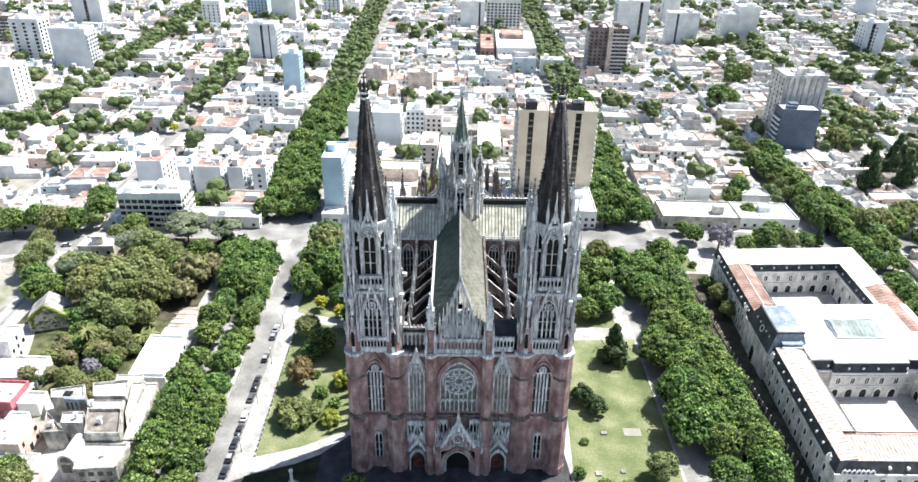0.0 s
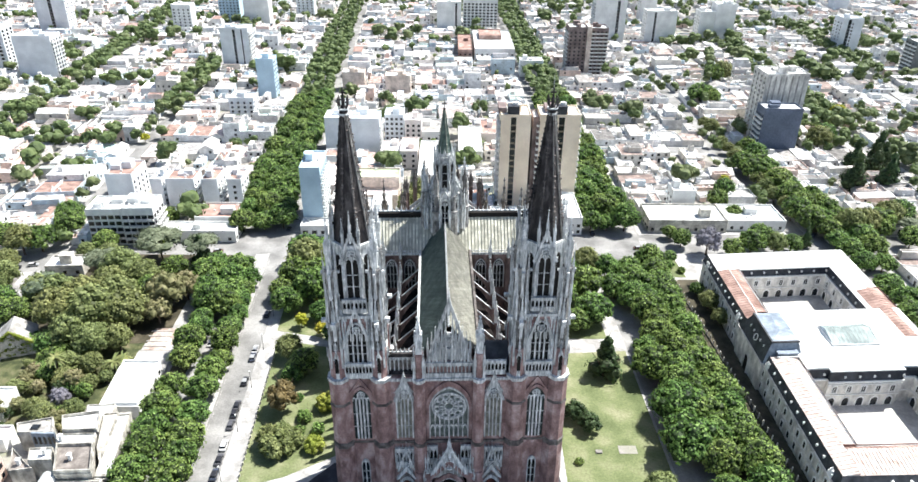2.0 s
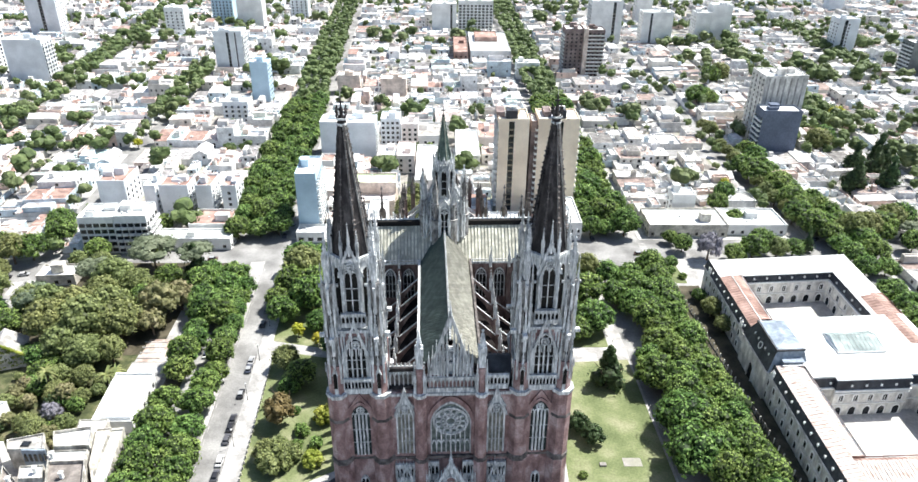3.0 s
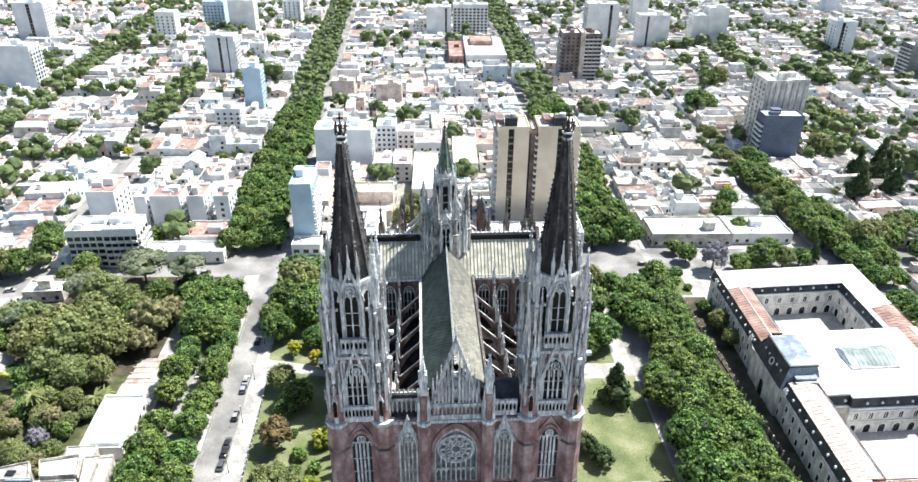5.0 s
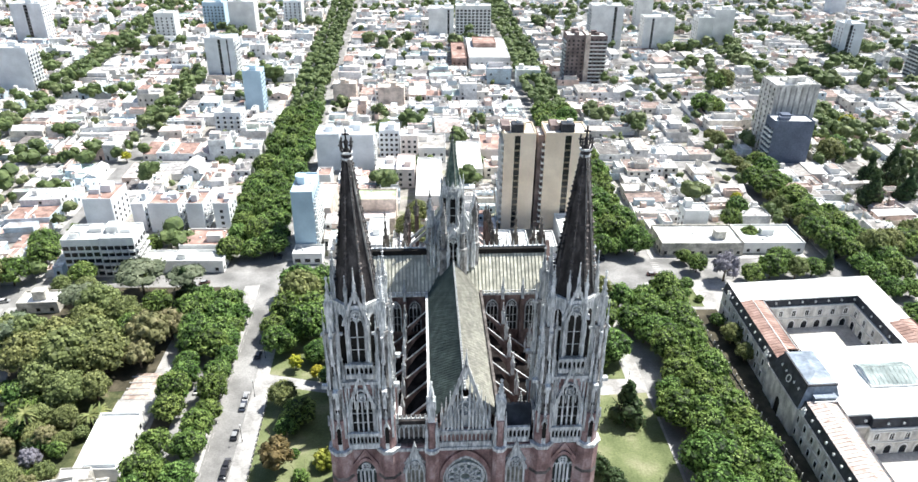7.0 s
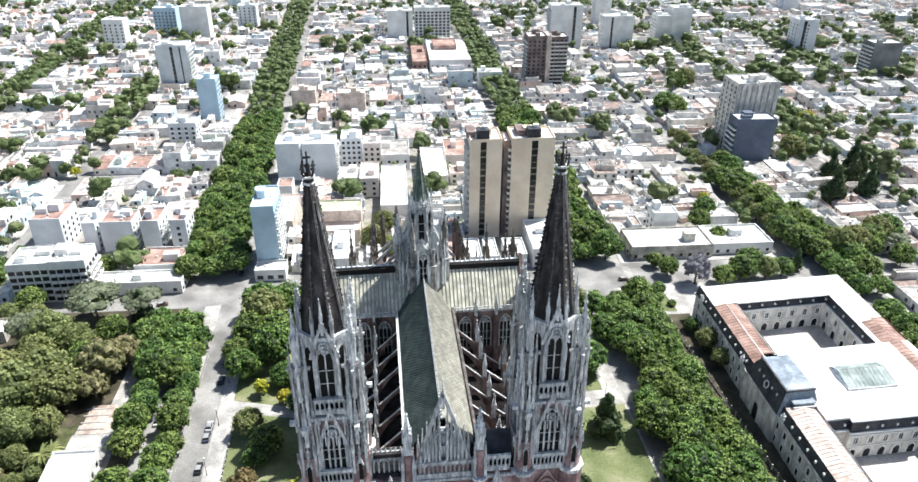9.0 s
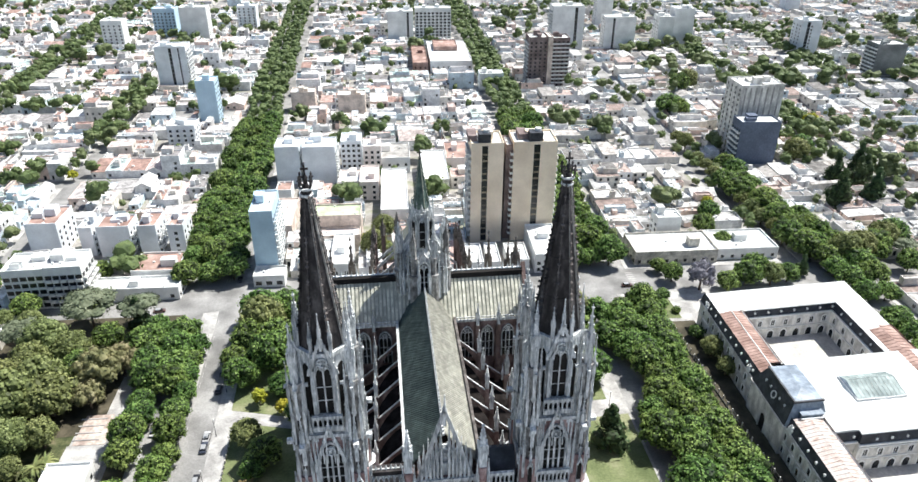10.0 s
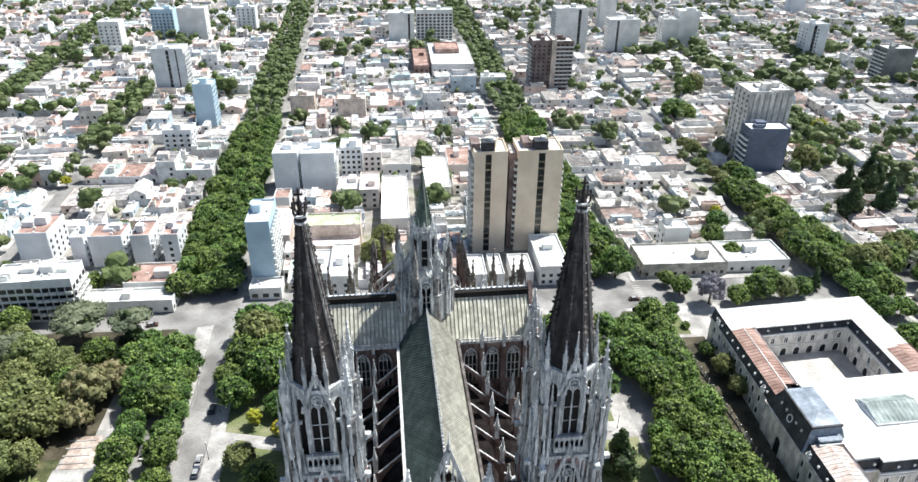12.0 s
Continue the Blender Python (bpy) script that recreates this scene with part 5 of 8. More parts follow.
# street front windows, two rows
for i in range(25):
    y = 3 + 112 * (i + 0.5) / 25
    m = Matrix.Translation(palace_place(0, y)) @ pose(0, 0, 0, 0, 0, -91.3)
    for z in (1.2, 5.8):
        part("window", win2, GLASS_DARK, PAL, at=m @ pose(0, 0, z))
        part("window_frame", win2f, PALACE_WALL, PAL, at=m @ pose(0, 0, z))
    if i % 2:
        part("pilaster", Shape().box(-0.35, 0.35, -0.25, 0.05, 0, EAVE - 0.6), PALACE_WALL, PAL, at=Matrix.Translation(palace_place(0, 3 + 112 * i / 25)) @ pose(0, 0, 0, 0, 0, -91.3))
for i in range(12):
    x = 2 + 53 * (i + 0.5) / 12
    m = Matrix.Translation(palace_place(x, 0)) @ pose(0, 0, 0, 0, 0, 2)
    for z in (1.2, 5.8):
        part("window", win2, GLASS_DARK, PAL, at=m @ pose(0, 0, z))
        part("window_frame", win2f, WHITE, PAL, at=m @ pose(0, 0, z))
part("cornice", skewed(Shape().box(-0.6, 0.2, -0.6, LONG + 0.6, EAVE - 0.4, EAVE + 0.1)), PALACE_WALL, PAL, "moulded stucco cornice")
part("cornice", skewed(Shape().box(0.2, WIDE + 0.6, -0.6, 0.2, EAVE - 0.4, EAVE + 0.1)), WHITE, PAL, "moulded white cornice")
part("cornice", skewed(Shape().box(-0.35, 0.1, 0, LONG, 4.7, 5.0)), PALACE_WALL, PAL)
# outer mansard: steep dark slope towards the street, with dormers
part("mansard", skewed(Shape().add([(-0.3, -0.3, EAVE + 0.1), (-0.3, LONG, EAVE + 0.1), (0.9, LONG, TOP), (0.9, 1.2, TOP)], [(1, 0, 3, 2)])), DARK_ROOF, PAL, "dark slate mansard slope")
part("mansard", skewed(Shape().add([(-0.3, -0.3, EAVE + 0.1), (WIDE, -0.3, EAVE + 0.1), (WIDE, 1.2, TOP), (0.9, 1.2, TOP)], [(0, 1, 2, 3)])), DARK_ROOF, PAL, "dark slate mansard slope")
part("mansard", skewed(Shape().add([(-0.3, LONG, EAVE + 0.1), (WIDE, LONG, EAVE + 0.1), (WIDE, LONG - 0.9, TOP), (0.9, LONG - 0.9, TOP)], [(1, 0, 3, 2)])), DARK_ROOF, PAL, "dark slate mansard slope")
part("mansard", skewed(Shape().add([(WIDE, 0, EAVE), (WIDE, LONG, EAVE), (WIDE - 0.4, LONG, TOP), (WIDE - 0.4, 0, TOP)], [(0, 1, 2, 3)])), DARK_ROOF, PAL, "dark slate mansard slope")
for i in range(26):
    y = 3 + 112 * (i + 0.5) / 26
    if not 50 < y < 74:
        part("dormer", dormer, WHITE, PAL, "small white roof dormer", at=Matrix.Translation(palace_place(0.2, y, 11.2)) @ pose(0, 0, 0, 0, 0, -91.3) @ Matrix.Diagonal((0.8, 0.8, 0.8, 1)))
for y in (4.5, 48.5, 76.0, 111.0):
    # carved stone acroteria on the street cornice
    part("acroterion", skewed(Shape().box(-0.5, 0.3, y - 1.0, y + 1.0, EAVE + 0.1, EAVE + 1.3).box(-0.4, 0.3, y - 0.6, y + 0.6, EAVE + 1.3, EAVE + 2.1).ring(-0.1, y, EAVE + 2.1, EAVE + 2.9, 0.45, 0.1, 8)), WHITE, PAL, "white carved stone cresting")
for i in range(9):
    x = 11.5 + 44 * (i + 0.5) / 9
    part("dormer", dormer, WHITE, PAL, "small white roof dormer", at=Matrix.Translation(palace_place(x, 0.2, 11.2)) @ Matrix.Diagonal((0.8, 0.8, 0.8, 1)))
# balustrade at the near corner
for i in range(7):
    part("balustrade_arch", Shape().arch_band(pointed(0.9, 0, 1.0, 4, 0.4), pointed(1.3, 0, 1.4, 4, 0.4), -0.2, 0.2), WHITE, PAL, "white curved balustrade", at=Matrix.Translation(palace_place(2.0 + 1.25 * i, -0.3, EAVE + 0.1)) @ pose(0, 0, 0, 0, 0, 2))


def pal_roof(name, a, b, c, d, z0, z1, mat, label, ribs=0, axis="x"):
    """A low sheet roof, rising from its outer to its inner edge, with raised seams."""
    s = Shape().add([(a, c, z0), (b, c, z1 if axis == "x" else z0), (b, d, z1), (a, d, z0 if axis == "x" else z1), (a, c, z0 - 0.3), (b, c, z0 - 0.3), (b, d, z0 - 0.3), (a, d, z0 - 0.3)],
                    [(0, 1, 2, 3), (4, 5, 1, 0), (5, 6, 2, 1), (6, 7, 3, 2), (7, 4, 0, 3)])
    r = part(name, skewed(s), mat, PAL, label)
    for i in range(ribs):
        if axis == "x":
            y = c + (d - c) * (i + 0.5) / ribs
            q = Shape().add([(a, y - 0.07, z0 + 0.01), (b, y - 0.07, z1 + 0.01), (b, y + 0.07, z1 + 0.01), (a, y + 0.07, z0 + 0.01), (a, y - 0.07, z0 + 0.13), (b, y - 0.07, z1 + 0.13), (b, y + 0.07, z1 + 0.13), (a, y + 0.07, z0 + 0.13)],
                            [(4, 5, 6, 7), (0, 1, 5, 4), (1, 2, 6, 5), (2, 3, 7, 6), (3, 0, 4, 7)])
        else:
            x = a + (b - a) * (i + 0.5) / ribs
            q = Shape().add([(x - 0.07, c, z0 + 0.01), (x + 0.07, c, z0 + 0.01), (x + 0.07, d, z1 + 0.01), (x - 0.07, d, z1 + 0.01), (x - 0.07, c, z0 + 0.13), (x + 0.07, c, z0 + 0.13), (x + 0.07, d, z1 + 0.13), (x - 0.07, d, z1 + 0.13)],
                            [(4, 5, 6, 7), (0, 1, 5, 4), (1, 2, 6, 5), (2, 3, 7, 6), (3, 0, 4, 7)])
        part("roof_seam", skewed(q), mat, PAL)


pal_roof("wing_roof", 0.9, 5.0, 71, 103.2, TOP, TOP + 0.8, RED_TIN, "rusty red sheet roof", 22)
pal_roof("wing_roof", 5.0, 9.5, 74.2, 103.2, TOP + 0.8, TOP - 0.1, RED_TIN, "rusty red sheet roof", 20)
part("roof_ridge", skewed(Shape().box(4.85, 5.15, 72, 103.2, TOP + 0.75, TOP + 0.95)), PALE_ROOF, PAL, "pale ridge capping")
pal_roof("wing_roof", 0.9, 5.4, 1.2, 50, TOP, TOP + 0.9, RUST_TIN, "stained white and rusty sheet roof", 36)
pal_roof("wing_roof", 5.4, 9.6, 11.4, 50, TOP + 0.9, TOP - 0.1, RUST_TIN, "stained white and rusty sheet roof", 28)
pal_roof("wing_roof", 0.9, 56.4, 103.5, LONG - 0.9, TOP, TOP, PALE_ROOF, "pale flat roof")
pal_roof("wing_roof", 45.6, 56.4, 74.0, 103.5, TOP, TOP, PALE_ROOF, "pale flat roof")
pal_roof("wing_roof", 47.5, 51.5, 58, 86.5, TOP + 0.1, TOP + 0.9, RED_TIN, "rusty red sheet roof", 18)
pal_roof("wing_roof", 51.5, 56.3, 58, 87.5, TOP + 0.9, TOP + 0.1, RED_TIN, "rusty red sheet roof", 18)
pal_roof("wing_roof", 46.0, 56.4, 1.2, 43.4, TOP, TOP + 0.4, RUST_TIN, "stained sheet roof", 24)
pal_roof("wing_roof", 5.4, 46.0, 1.2, 9.6, TOP, TOP + 0.9, RUST_TIN, "stained white and rusty sheet roof", 40, "y")
pal_roof("wing_roof", 5.4, 46.0, 9.6, 11.4, TOP + 0.9, TOP - 0.1, RED_TIN, "rusty red sheet roof", 30, "y")
# hall across the middle with its skylight
part("hall_wall", skewed(Shape().box(10.2, 56.2, 43.6, 74.0, EAVE, 13.3)), PALACE_WALL, PAL)
part("hall_roof", skewed(Shape().box(9.8, 56.4, 43.4, 74.3, 13.3, 13.7)), PALE_ROOF, PAL, "large flat white roof of the hall")
part("hall_roof_step", skewed(Shape().box(STEP_A - 0.2, STEP_B + 0.2, y0 + 0.3, 43.4, 13.2, 13.6)), PALE_ROOF, PAL)
part("skylight_kerb", skewed(Shape().box(22.8, 38.6, 54.0, 65.0, 13.7, 14.3)), WHITE, PAL)
SKYLIGHT = material("skylight_glass", [(0.30, 0.37, 0.365), (0.41, 0.475, 0.46)], rough=0.7, stain_scale=0.3, spec=0.2)
for k in range(11):
    # glazed strips of a low hipped skylight, ridge towards the far side
    a, b = 23.0 + 15.4 * k / 11, 23.0 + 15.4 * (k + 1) / 11 - 0.12
    part("skylight_pane", skewed(Shape().add([(a, 54.2, 14.3), (b, 54.2, 14.3), (b, 61.2, 15.7), (a, 61.2, 15.7)], [(0, 1, 2, 3)])), SKYLIGHT, PAL, "pale glazed skylight strip")
    part("skylight_pane", skewed(Shape().add([(a, 61.3, 15.7), (b, 61.3, 15.7), (b, 64.8, 14.3), (a, 64.8, 14.3)], [(0, 1, 2, 3)])), SKYLIGHT, PAL, "pale glazed skylight strip")
for x in (23.0, 38.4):
    part("skylight_end", skewed(Shape().add([(x, 54.2, 14.3), (x, 61.25, 15.7), (x, 64.8, 14.3)], [(0, 1, 2)])), ZINC, PAL)
# pavilion with a steep dark roof, oval lights and a glazed dormer
part("pavilion_wall", skewed(Shape().box(-1.0, 11.8, 50.4, 71.5, 0, EAVE + 0.6)), PALACE_WALL, PAL, "projecting stone pavilion")
part("pavilion_cornice", skewed(Shape().box(-1.5, -0.6, 50.0, 71.9, EAVE + 0.1, EAVE + 0.7)), PALACE_WALL, PAL, "stucco cornice of the pavilion")
part("pavilion_roof", skewed(Shape().add([(-1.2, 50.2, EAVE + 0.6), (12.2, 50.2, EAVE + 0.6), (12.2, 71.7, EAVE + 0.6), (-1.2, 71.7, EAVE + 0.6), (1.4, 52.1, 17.6), (9.9, 52.1, 17.6), (9.9, 68.0, 17.6), (1.6, 68.0, 17.6)],
                                          [(1, 2, 6, 5), (2, 3, 7, 6), (3, 0, 4, 7)])), DARK_ROOF, PAL, "tall dark slate pavilion roof")
part("pavilion_slope", skewed(Shape().add([(-1.2, 50.2, EAVE + 0.6), (12.2, 50.2, EAVE + 0.6), (9.9, 52.1, 17.6), (1.4, 52.1, 17.6)], [(0, 1, 2, 3)])), ZINC, PAL, "pale zinc end slope of the pavilion")
part("pavilion_rim", skewed(Shape().box(1.0, 10.2, 51.7, 52.2, 17.3, 17.9).box(1.0, 1.5, 52.2, 68.2, 17.3, 17.9)), DARK_ROOF, PAL)
part("pavilion_top", skewed(Shape().add([(1.3, 52.2, 17.6), (10.0, 52.2, 17.6), (10.0, 68.0, 17.6), (1.5, 68.0, 17.6), (5.6, 57, 18.5), (5.6, 64.5, 18.5)],
                                        [(0, 1, 4), (1, 2, 5, 4), (2, 3, 5), (3, 0, 4, 5)])), ZINC, PAL, "pale zinc pavilion cap")
part("pavilion_dormer", skewed(Shape().box(3.2, 9.2, 49.6, 52.0, 11.4, 14.6).box(2.8, 9.6, 49.3, 52.0, 14.6, 15.0)), ZINC, PAL, "broad zinc dormer")
part("dormer_glazing", skewed(Shape().box(3.5, 8.9, 49.54, 49.6, 12.0, 14.3)), SKYLIGHT, PAL, "pale glazing of the broad dormer")
for i in range(8):
    part("baluster", skewed(Shape().box(2.9 + 0.9 * i, 3.2 + 0.9 * i, 48.9, 49.2, 12.6, 13.8)), WHITE, PAL)
part("balustrade_rail", skewed(Shape().box(2.6, 9.8, 48.8, 49.3, 13.8, 14.1).box(2.6, 9.8, 48.8, 49.3, 12.2, 12.6)), WHITE, PAL, "white balustrade")
for y in (54.5, 57.5, 63.0, 66.0):
    part("dormer", dormer, WHITE, PAL, "small white roof dormer", at=Matrix.Translation(palace_place(0.3, y, 14.0)) @ pose(0, 0, 0, 0, 0, -91.3) @ Matrix.Diagonal((0.8, 0.8, 0.8, 1)))
o = Shape()
ring_band(o, 0, 0, 1.25, 0.35, -0.3, 0.3, 14)
part("oval_light", o, WHITE, PAL, "white-rimmed round roof light", at=Matrix.Translation(palace_place(0.1, 60.3, 13.6)) @ pose(0, 0, 0, 0, 0, -91) @ pose(0, 0, 0, -20, 0, 0))
part("portal_arch", Shape().arch_band(pointed(3.0, 0, 6.0, 6, 4.4), pointed(4.2, 0, 7.2, 6, 4.4), -0.35, 0.1), PALACE_WALL, PAL, at=Matrix.Translation(palace_place(-1.0, 61)) @ pose(0, 0, 0, 0, 0, -91.3))
# near-black panel: the arch's inner shade as colour
part("portal_opening", Shape().slab(pointed(3.0, 0, 6.0, 6, 4.4), -0.12, 0.0), NEAR_BLACK, PAL, "near-black panel for the entrance arch's deep shade", at=Matrix.Translation(palace_place(-1.0, 61)) @ pose(0, 0, 0, 0, 0, -91.3))
# railing along the pavement
rail = thing("iron_fence", "dark iron railing on a pale plinth", "fence")
for i in range(40):
    y = -6 + 3.1 * i
    x = 96.6 - 0.045 * y
    part("post", Shape().box(x - 0.15, x + 0.15, y - 0.15, y + 0.15, 0, 2.3), PALACE_WALL, rail)
    part("panel", Shape().beam((x, y + 0.15, 1.9), (x - 0.13, y + 2.95, 1.9), 0.06, 0.08).beam((x, y + 0.15, 0.7), (x - 0.13, y + 2.95, 0.7), 0.06, 0.08).beam((x, y + 0.15, 0.25), (x - 0.13, y + 2.95, 0.25), 0.25, 0.5), METAL, rail)

# ---- trees ----
def blob(s, rng, c, r, squash, n1=5, n2=8):
    """An uneven lump of foliage."""
    rows = []
    for i in range(1, n1):
        th = math.pi * i / n1
        row = []
        for k in range(n2):
            ph = 2 * math.pi * (k + 0.5 * (i % 2)) / n2
            q = r * rng.uniform(0.72, 1.12)
            row.append((c[0] + q * math.sin(th) * math.cos(ph), c[1] + q * math.sin(th) * math.sin(ph), c[2] + squash * q * math.cos(th)))
        rows.append(row)
    v = [p for row in rows for p in row] + [(c[0], c[1], c[2] + squash * r), (c[0], c[1], c[2] - squash * r)]
    f = []
    for i in range(len(rows) - 1):
        for k in range(n2):
            k2 = (k + 1) % n2
            f += [(i * n2 + k, (i + 1) * n2 + k, (i + 1) * n2 + k2, i * n2 + k2)]
    m = len(rows) * n2
    f += [(k, (k + 1) % n2, m) for k in range(n2)] + [((len(rows) - 1) * n2 + (k + 1) % n2, (len(rows) - 1) * n2 + k, m + 1) for k in range(n2)]
    s.add(v, f)


def leaves(s, rng, c, r, squash, n, size):
    """Leaf sprays round a lump, pointing outwards at many angles."""
    for _ in range(n):
        d = Vector((rng.gauss(0, 1), rng.gauss(0, 1), rng.gauss(0.25, 1))).normalized()
        p = Vector((c[0] + d.x * r, c[1] + d.y * r, c[2] + d.z * r * squash)) * 1.0
        p += d * rng.uniform(-0.12, 0.22) * r
        t = d.cross(Vector((rng.gauss(0, 1), rng.gauss(0, 1), rng.gauss(0, 1)))).normalized()
        o = (d * rng.uniform(-0.35, 0.5) + d.cross(t) * rng.choice((-1, 1))).normalized()
        t = (t + d * rng.uniform(-0.4, 0.4)).normalized()
        a = size * rng.uniform(0.6, 1.4)
        s.add([p - t * a * 0.5, p + o * a * 0.45 + t * a * 0.1 - d * 0.1 * a, p + t * a * 0.55, p - o * a * 0.5], [(0, 1, 2, 3)])


def crown_shape(seed, height=9.0, radius=4.6, base=3.0, lobes=14, n=70, size=0.75, form="round"):
    rng = random.Random(seed)
    s, core = Shape(), Shape()
    mid = (base + height) / 2
    if form == "round":
        blob(core, rng, (0, 0, mid), radius * 0.66, 0.5 * (height - base) / radius, 6, 9)
    for i in range(lobes):
        if form == "round":
            # clumps spread over a dome, the lowest of them at its rim
            up = 1 - 1.45 * (i + 0.5) / lobes
            ang = 2.4 * i + rng.uniform(-0.35, 0.35)
            out = radius * rng.uniform(0.60, 0.86)
            q = out * math.sqrt(max(0.05, 1 - up * up))
            z = mid - 0.10 * (height - base) + (height - base) * 0.46 * up * rng.uniform(0.85, 1.12)
            r = radius * rng.uniform(0.19, 0.36)
            sq = 0.85
        elif form == "flat":
            ang, q = rng.uniform(0, 2 * math.pi), radius * math.sqrt(rng.random()) * 0.8
            z = height - 1.4 - 2.2 * (q / radius) ** 2 + rng.uniform(-0.9, 0.6)
            r = radius * rng.uniform(0.26, 0.4)
            sq = 0.45
        else:
            f = i / lobes
            ang, q = rng.uniform(0, 2 * math.pi), radius * (1 - f) * 0.55
            z = base + (height - base) * f
            r = radius * (0.55 * (1 - f) + 0.14)
            sq = 0.9
        c = (q * math.cos(ang), q * math.sin(ang), z)
        blob(core, rng, c, r * 0.86, sq, 4 if form == "round" else 5, 6 if form == "round" else 8)
        leaves(s, rng, c, r, sq, n, size)
    return core, s


def trunk_shape(seed, base=3.4, height=9.0, r=0.3):
    rng = random.Random(seed)
    s = Shape()
    s.ring(0, 0, 0, base * 0.4, r * 1.25, r, 7).ring(0, 0, base * 0.4, base + 0.6, r, r * 0.75, 7)
    for i in range(5):
        a = 2 * math.pi * i / 5 + rng.uniform(-0.4, 0.4)
        p = Vector((0, 0, base))
        q = p + Vector((math.cos(a) * 2.0, math.sin(a) * 2.0, rng.uniform(1.6, 3.2)))
        s.beam(p, q, r * 0.6, r * 0.6)
        s.beam(q, q + Vector((math.cos(a + 0.5) * 1.2, math.sin(a + 0.5) * 1.2, 1.6)), r * 0.35, r * 0.35)
    return s


def tree_kind(name, label, leaf, variants, category="tree", group="", **kw):
    """Some trees of a kind at the origin's side, to copy from; each has a trunk and a crown."""
    made = []
    for k in range(variants):
        trunk = trunk_shape(50 + k, kw.get("base", 3.0), kw.get("height", 9.0), kw.get("stem", 0.3)).mesh("trunk", BARK)
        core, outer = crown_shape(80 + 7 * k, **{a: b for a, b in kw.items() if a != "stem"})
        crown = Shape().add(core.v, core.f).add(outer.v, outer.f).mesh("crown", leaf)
        # the clumps' cores: leaf colour darkened for the shade inside the crown
        if leaf in CORE_SHADE:
            crown.materials.append(CORE_SHADE[leaf])
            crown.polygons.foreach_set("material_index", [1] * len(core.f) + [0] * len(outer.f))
        made.append((name, label, category, group, trunk, crown))
    return made


def plant(made, u, v, scale, turn, rng, z=0.0, on_grid=True, label=""):
    name, lab, category, group, trunk, crown = made[rng.randrange(len(made))]
    x, y = grid_place(u, v) if on_grid else (u, v)
    t = thing(name, label or lab, category, group, at=pose(x, y, z, 0, 0, turn) @ Matrix.Diagonal((scale, scale, scale * rng.uniform(0.9, 1.12), 1)))
    part("trunk", trunk, BARK, t)
    part("crown", crown, LEAF, t)
    return t


PLANES = tree_kind("plane_tree", "leafy green plane tree on the avenue", LEAF, 6, group="avenue trees", height=10.5, radius=6.0, base=2.6, lobes=46, n=44, size=0.62)
OLIVES = tree_kind("park_tree", "broad olive-green park tree with a rounded crown", LEAF_OLIVE, 4, group="park trees", height=12.0, radius=6.0, base=3.4, lobes=50, n=44, size=0.62, stem=0.4)
DARKS = tree_kind("evergreen_tree", "dark evergreen tree with a dense crown", LEAF_DARK, 3, group="park trees", height=11.0, radius=3.6, base=1.5, lobes=15, n=64, size=0.65, form="cone")
FLATS = tree_kind("umbrella_pine", "grey-green umbrella pine with a flat layered crown", LEAF_PINE, 3, group="park trees", height=12.0, radius=7.0, base=6.5, lobes=36, n=64, size=0.6, form="flat")
DRY = tree_kind("dry_leaved_tree", "park tree with thin brownish-olive foliage", LEAF_DRY, 2, group="park trees", height=12.0, radius=5.6, base=3.4, lobes=36, n=30, size=0.75, stem=0.4)
YELLOWS = tree_kind("flowering_tree", "small tree in bright yellow flower", LEAF_YELLOW, 2, group="town trees", height=6.0, radius=2.8, base=2.0, lobes=20, n=36, size=0.5, stem=0.18)
DARK_ROUNDS = tree_kind("dark_tree", "dense dark green round tree on the lawn", LEAF_DARK, 2, group="lawn shrubs", height=8.0, radius=4.4, base=1.0, lobes=32, n=42, size=0.5)
SHRUBS = tree_kind("shrub", "rounded green garden shrub on the lawn", LEAF, 3, category="shrub", group="lawn shrubs", height=3.0, radius=2.3, base=0.2, lobes=20, n=44, size=0.35, stem=0.12)
LIMES = tree_kind("lime_bush", "bright yellow-green rounded bush on the lawn", LEAF_LIME, 2, category="shrub", group="lawn shrubs", height=4.2, radius=2.9, base=0.3, lobes=24, n=44, size=0.4, stem=0.12)
BUSHES = tree_kind("garden_bush", "broad yellow-olive garden bush on the lawn", LEAF_OLIVE, 3, category="shrub", group="lawn shrubs", height=4.6, radius=3.4, base=0.2, lobes=28, n=46, size=0.42, stem=0.12)
RUSTS = tree_kind("rusty_tree", "small tree with rust-brown leaves on the lawn", LEAF_RUST, 1, group="lawn shrubs", height=5.5, radius=3.0, base=1.2, lobes=24, n=42, size=0.45, stem=0.18)
LILACS = tree_kind("blossoming_tree", "tree in pale lilac blossom", LEAF_LILAC, 1, group="town trees", height=8.0, radius=4.2, base=2.5, lobes=26, n=42, size=0.5)

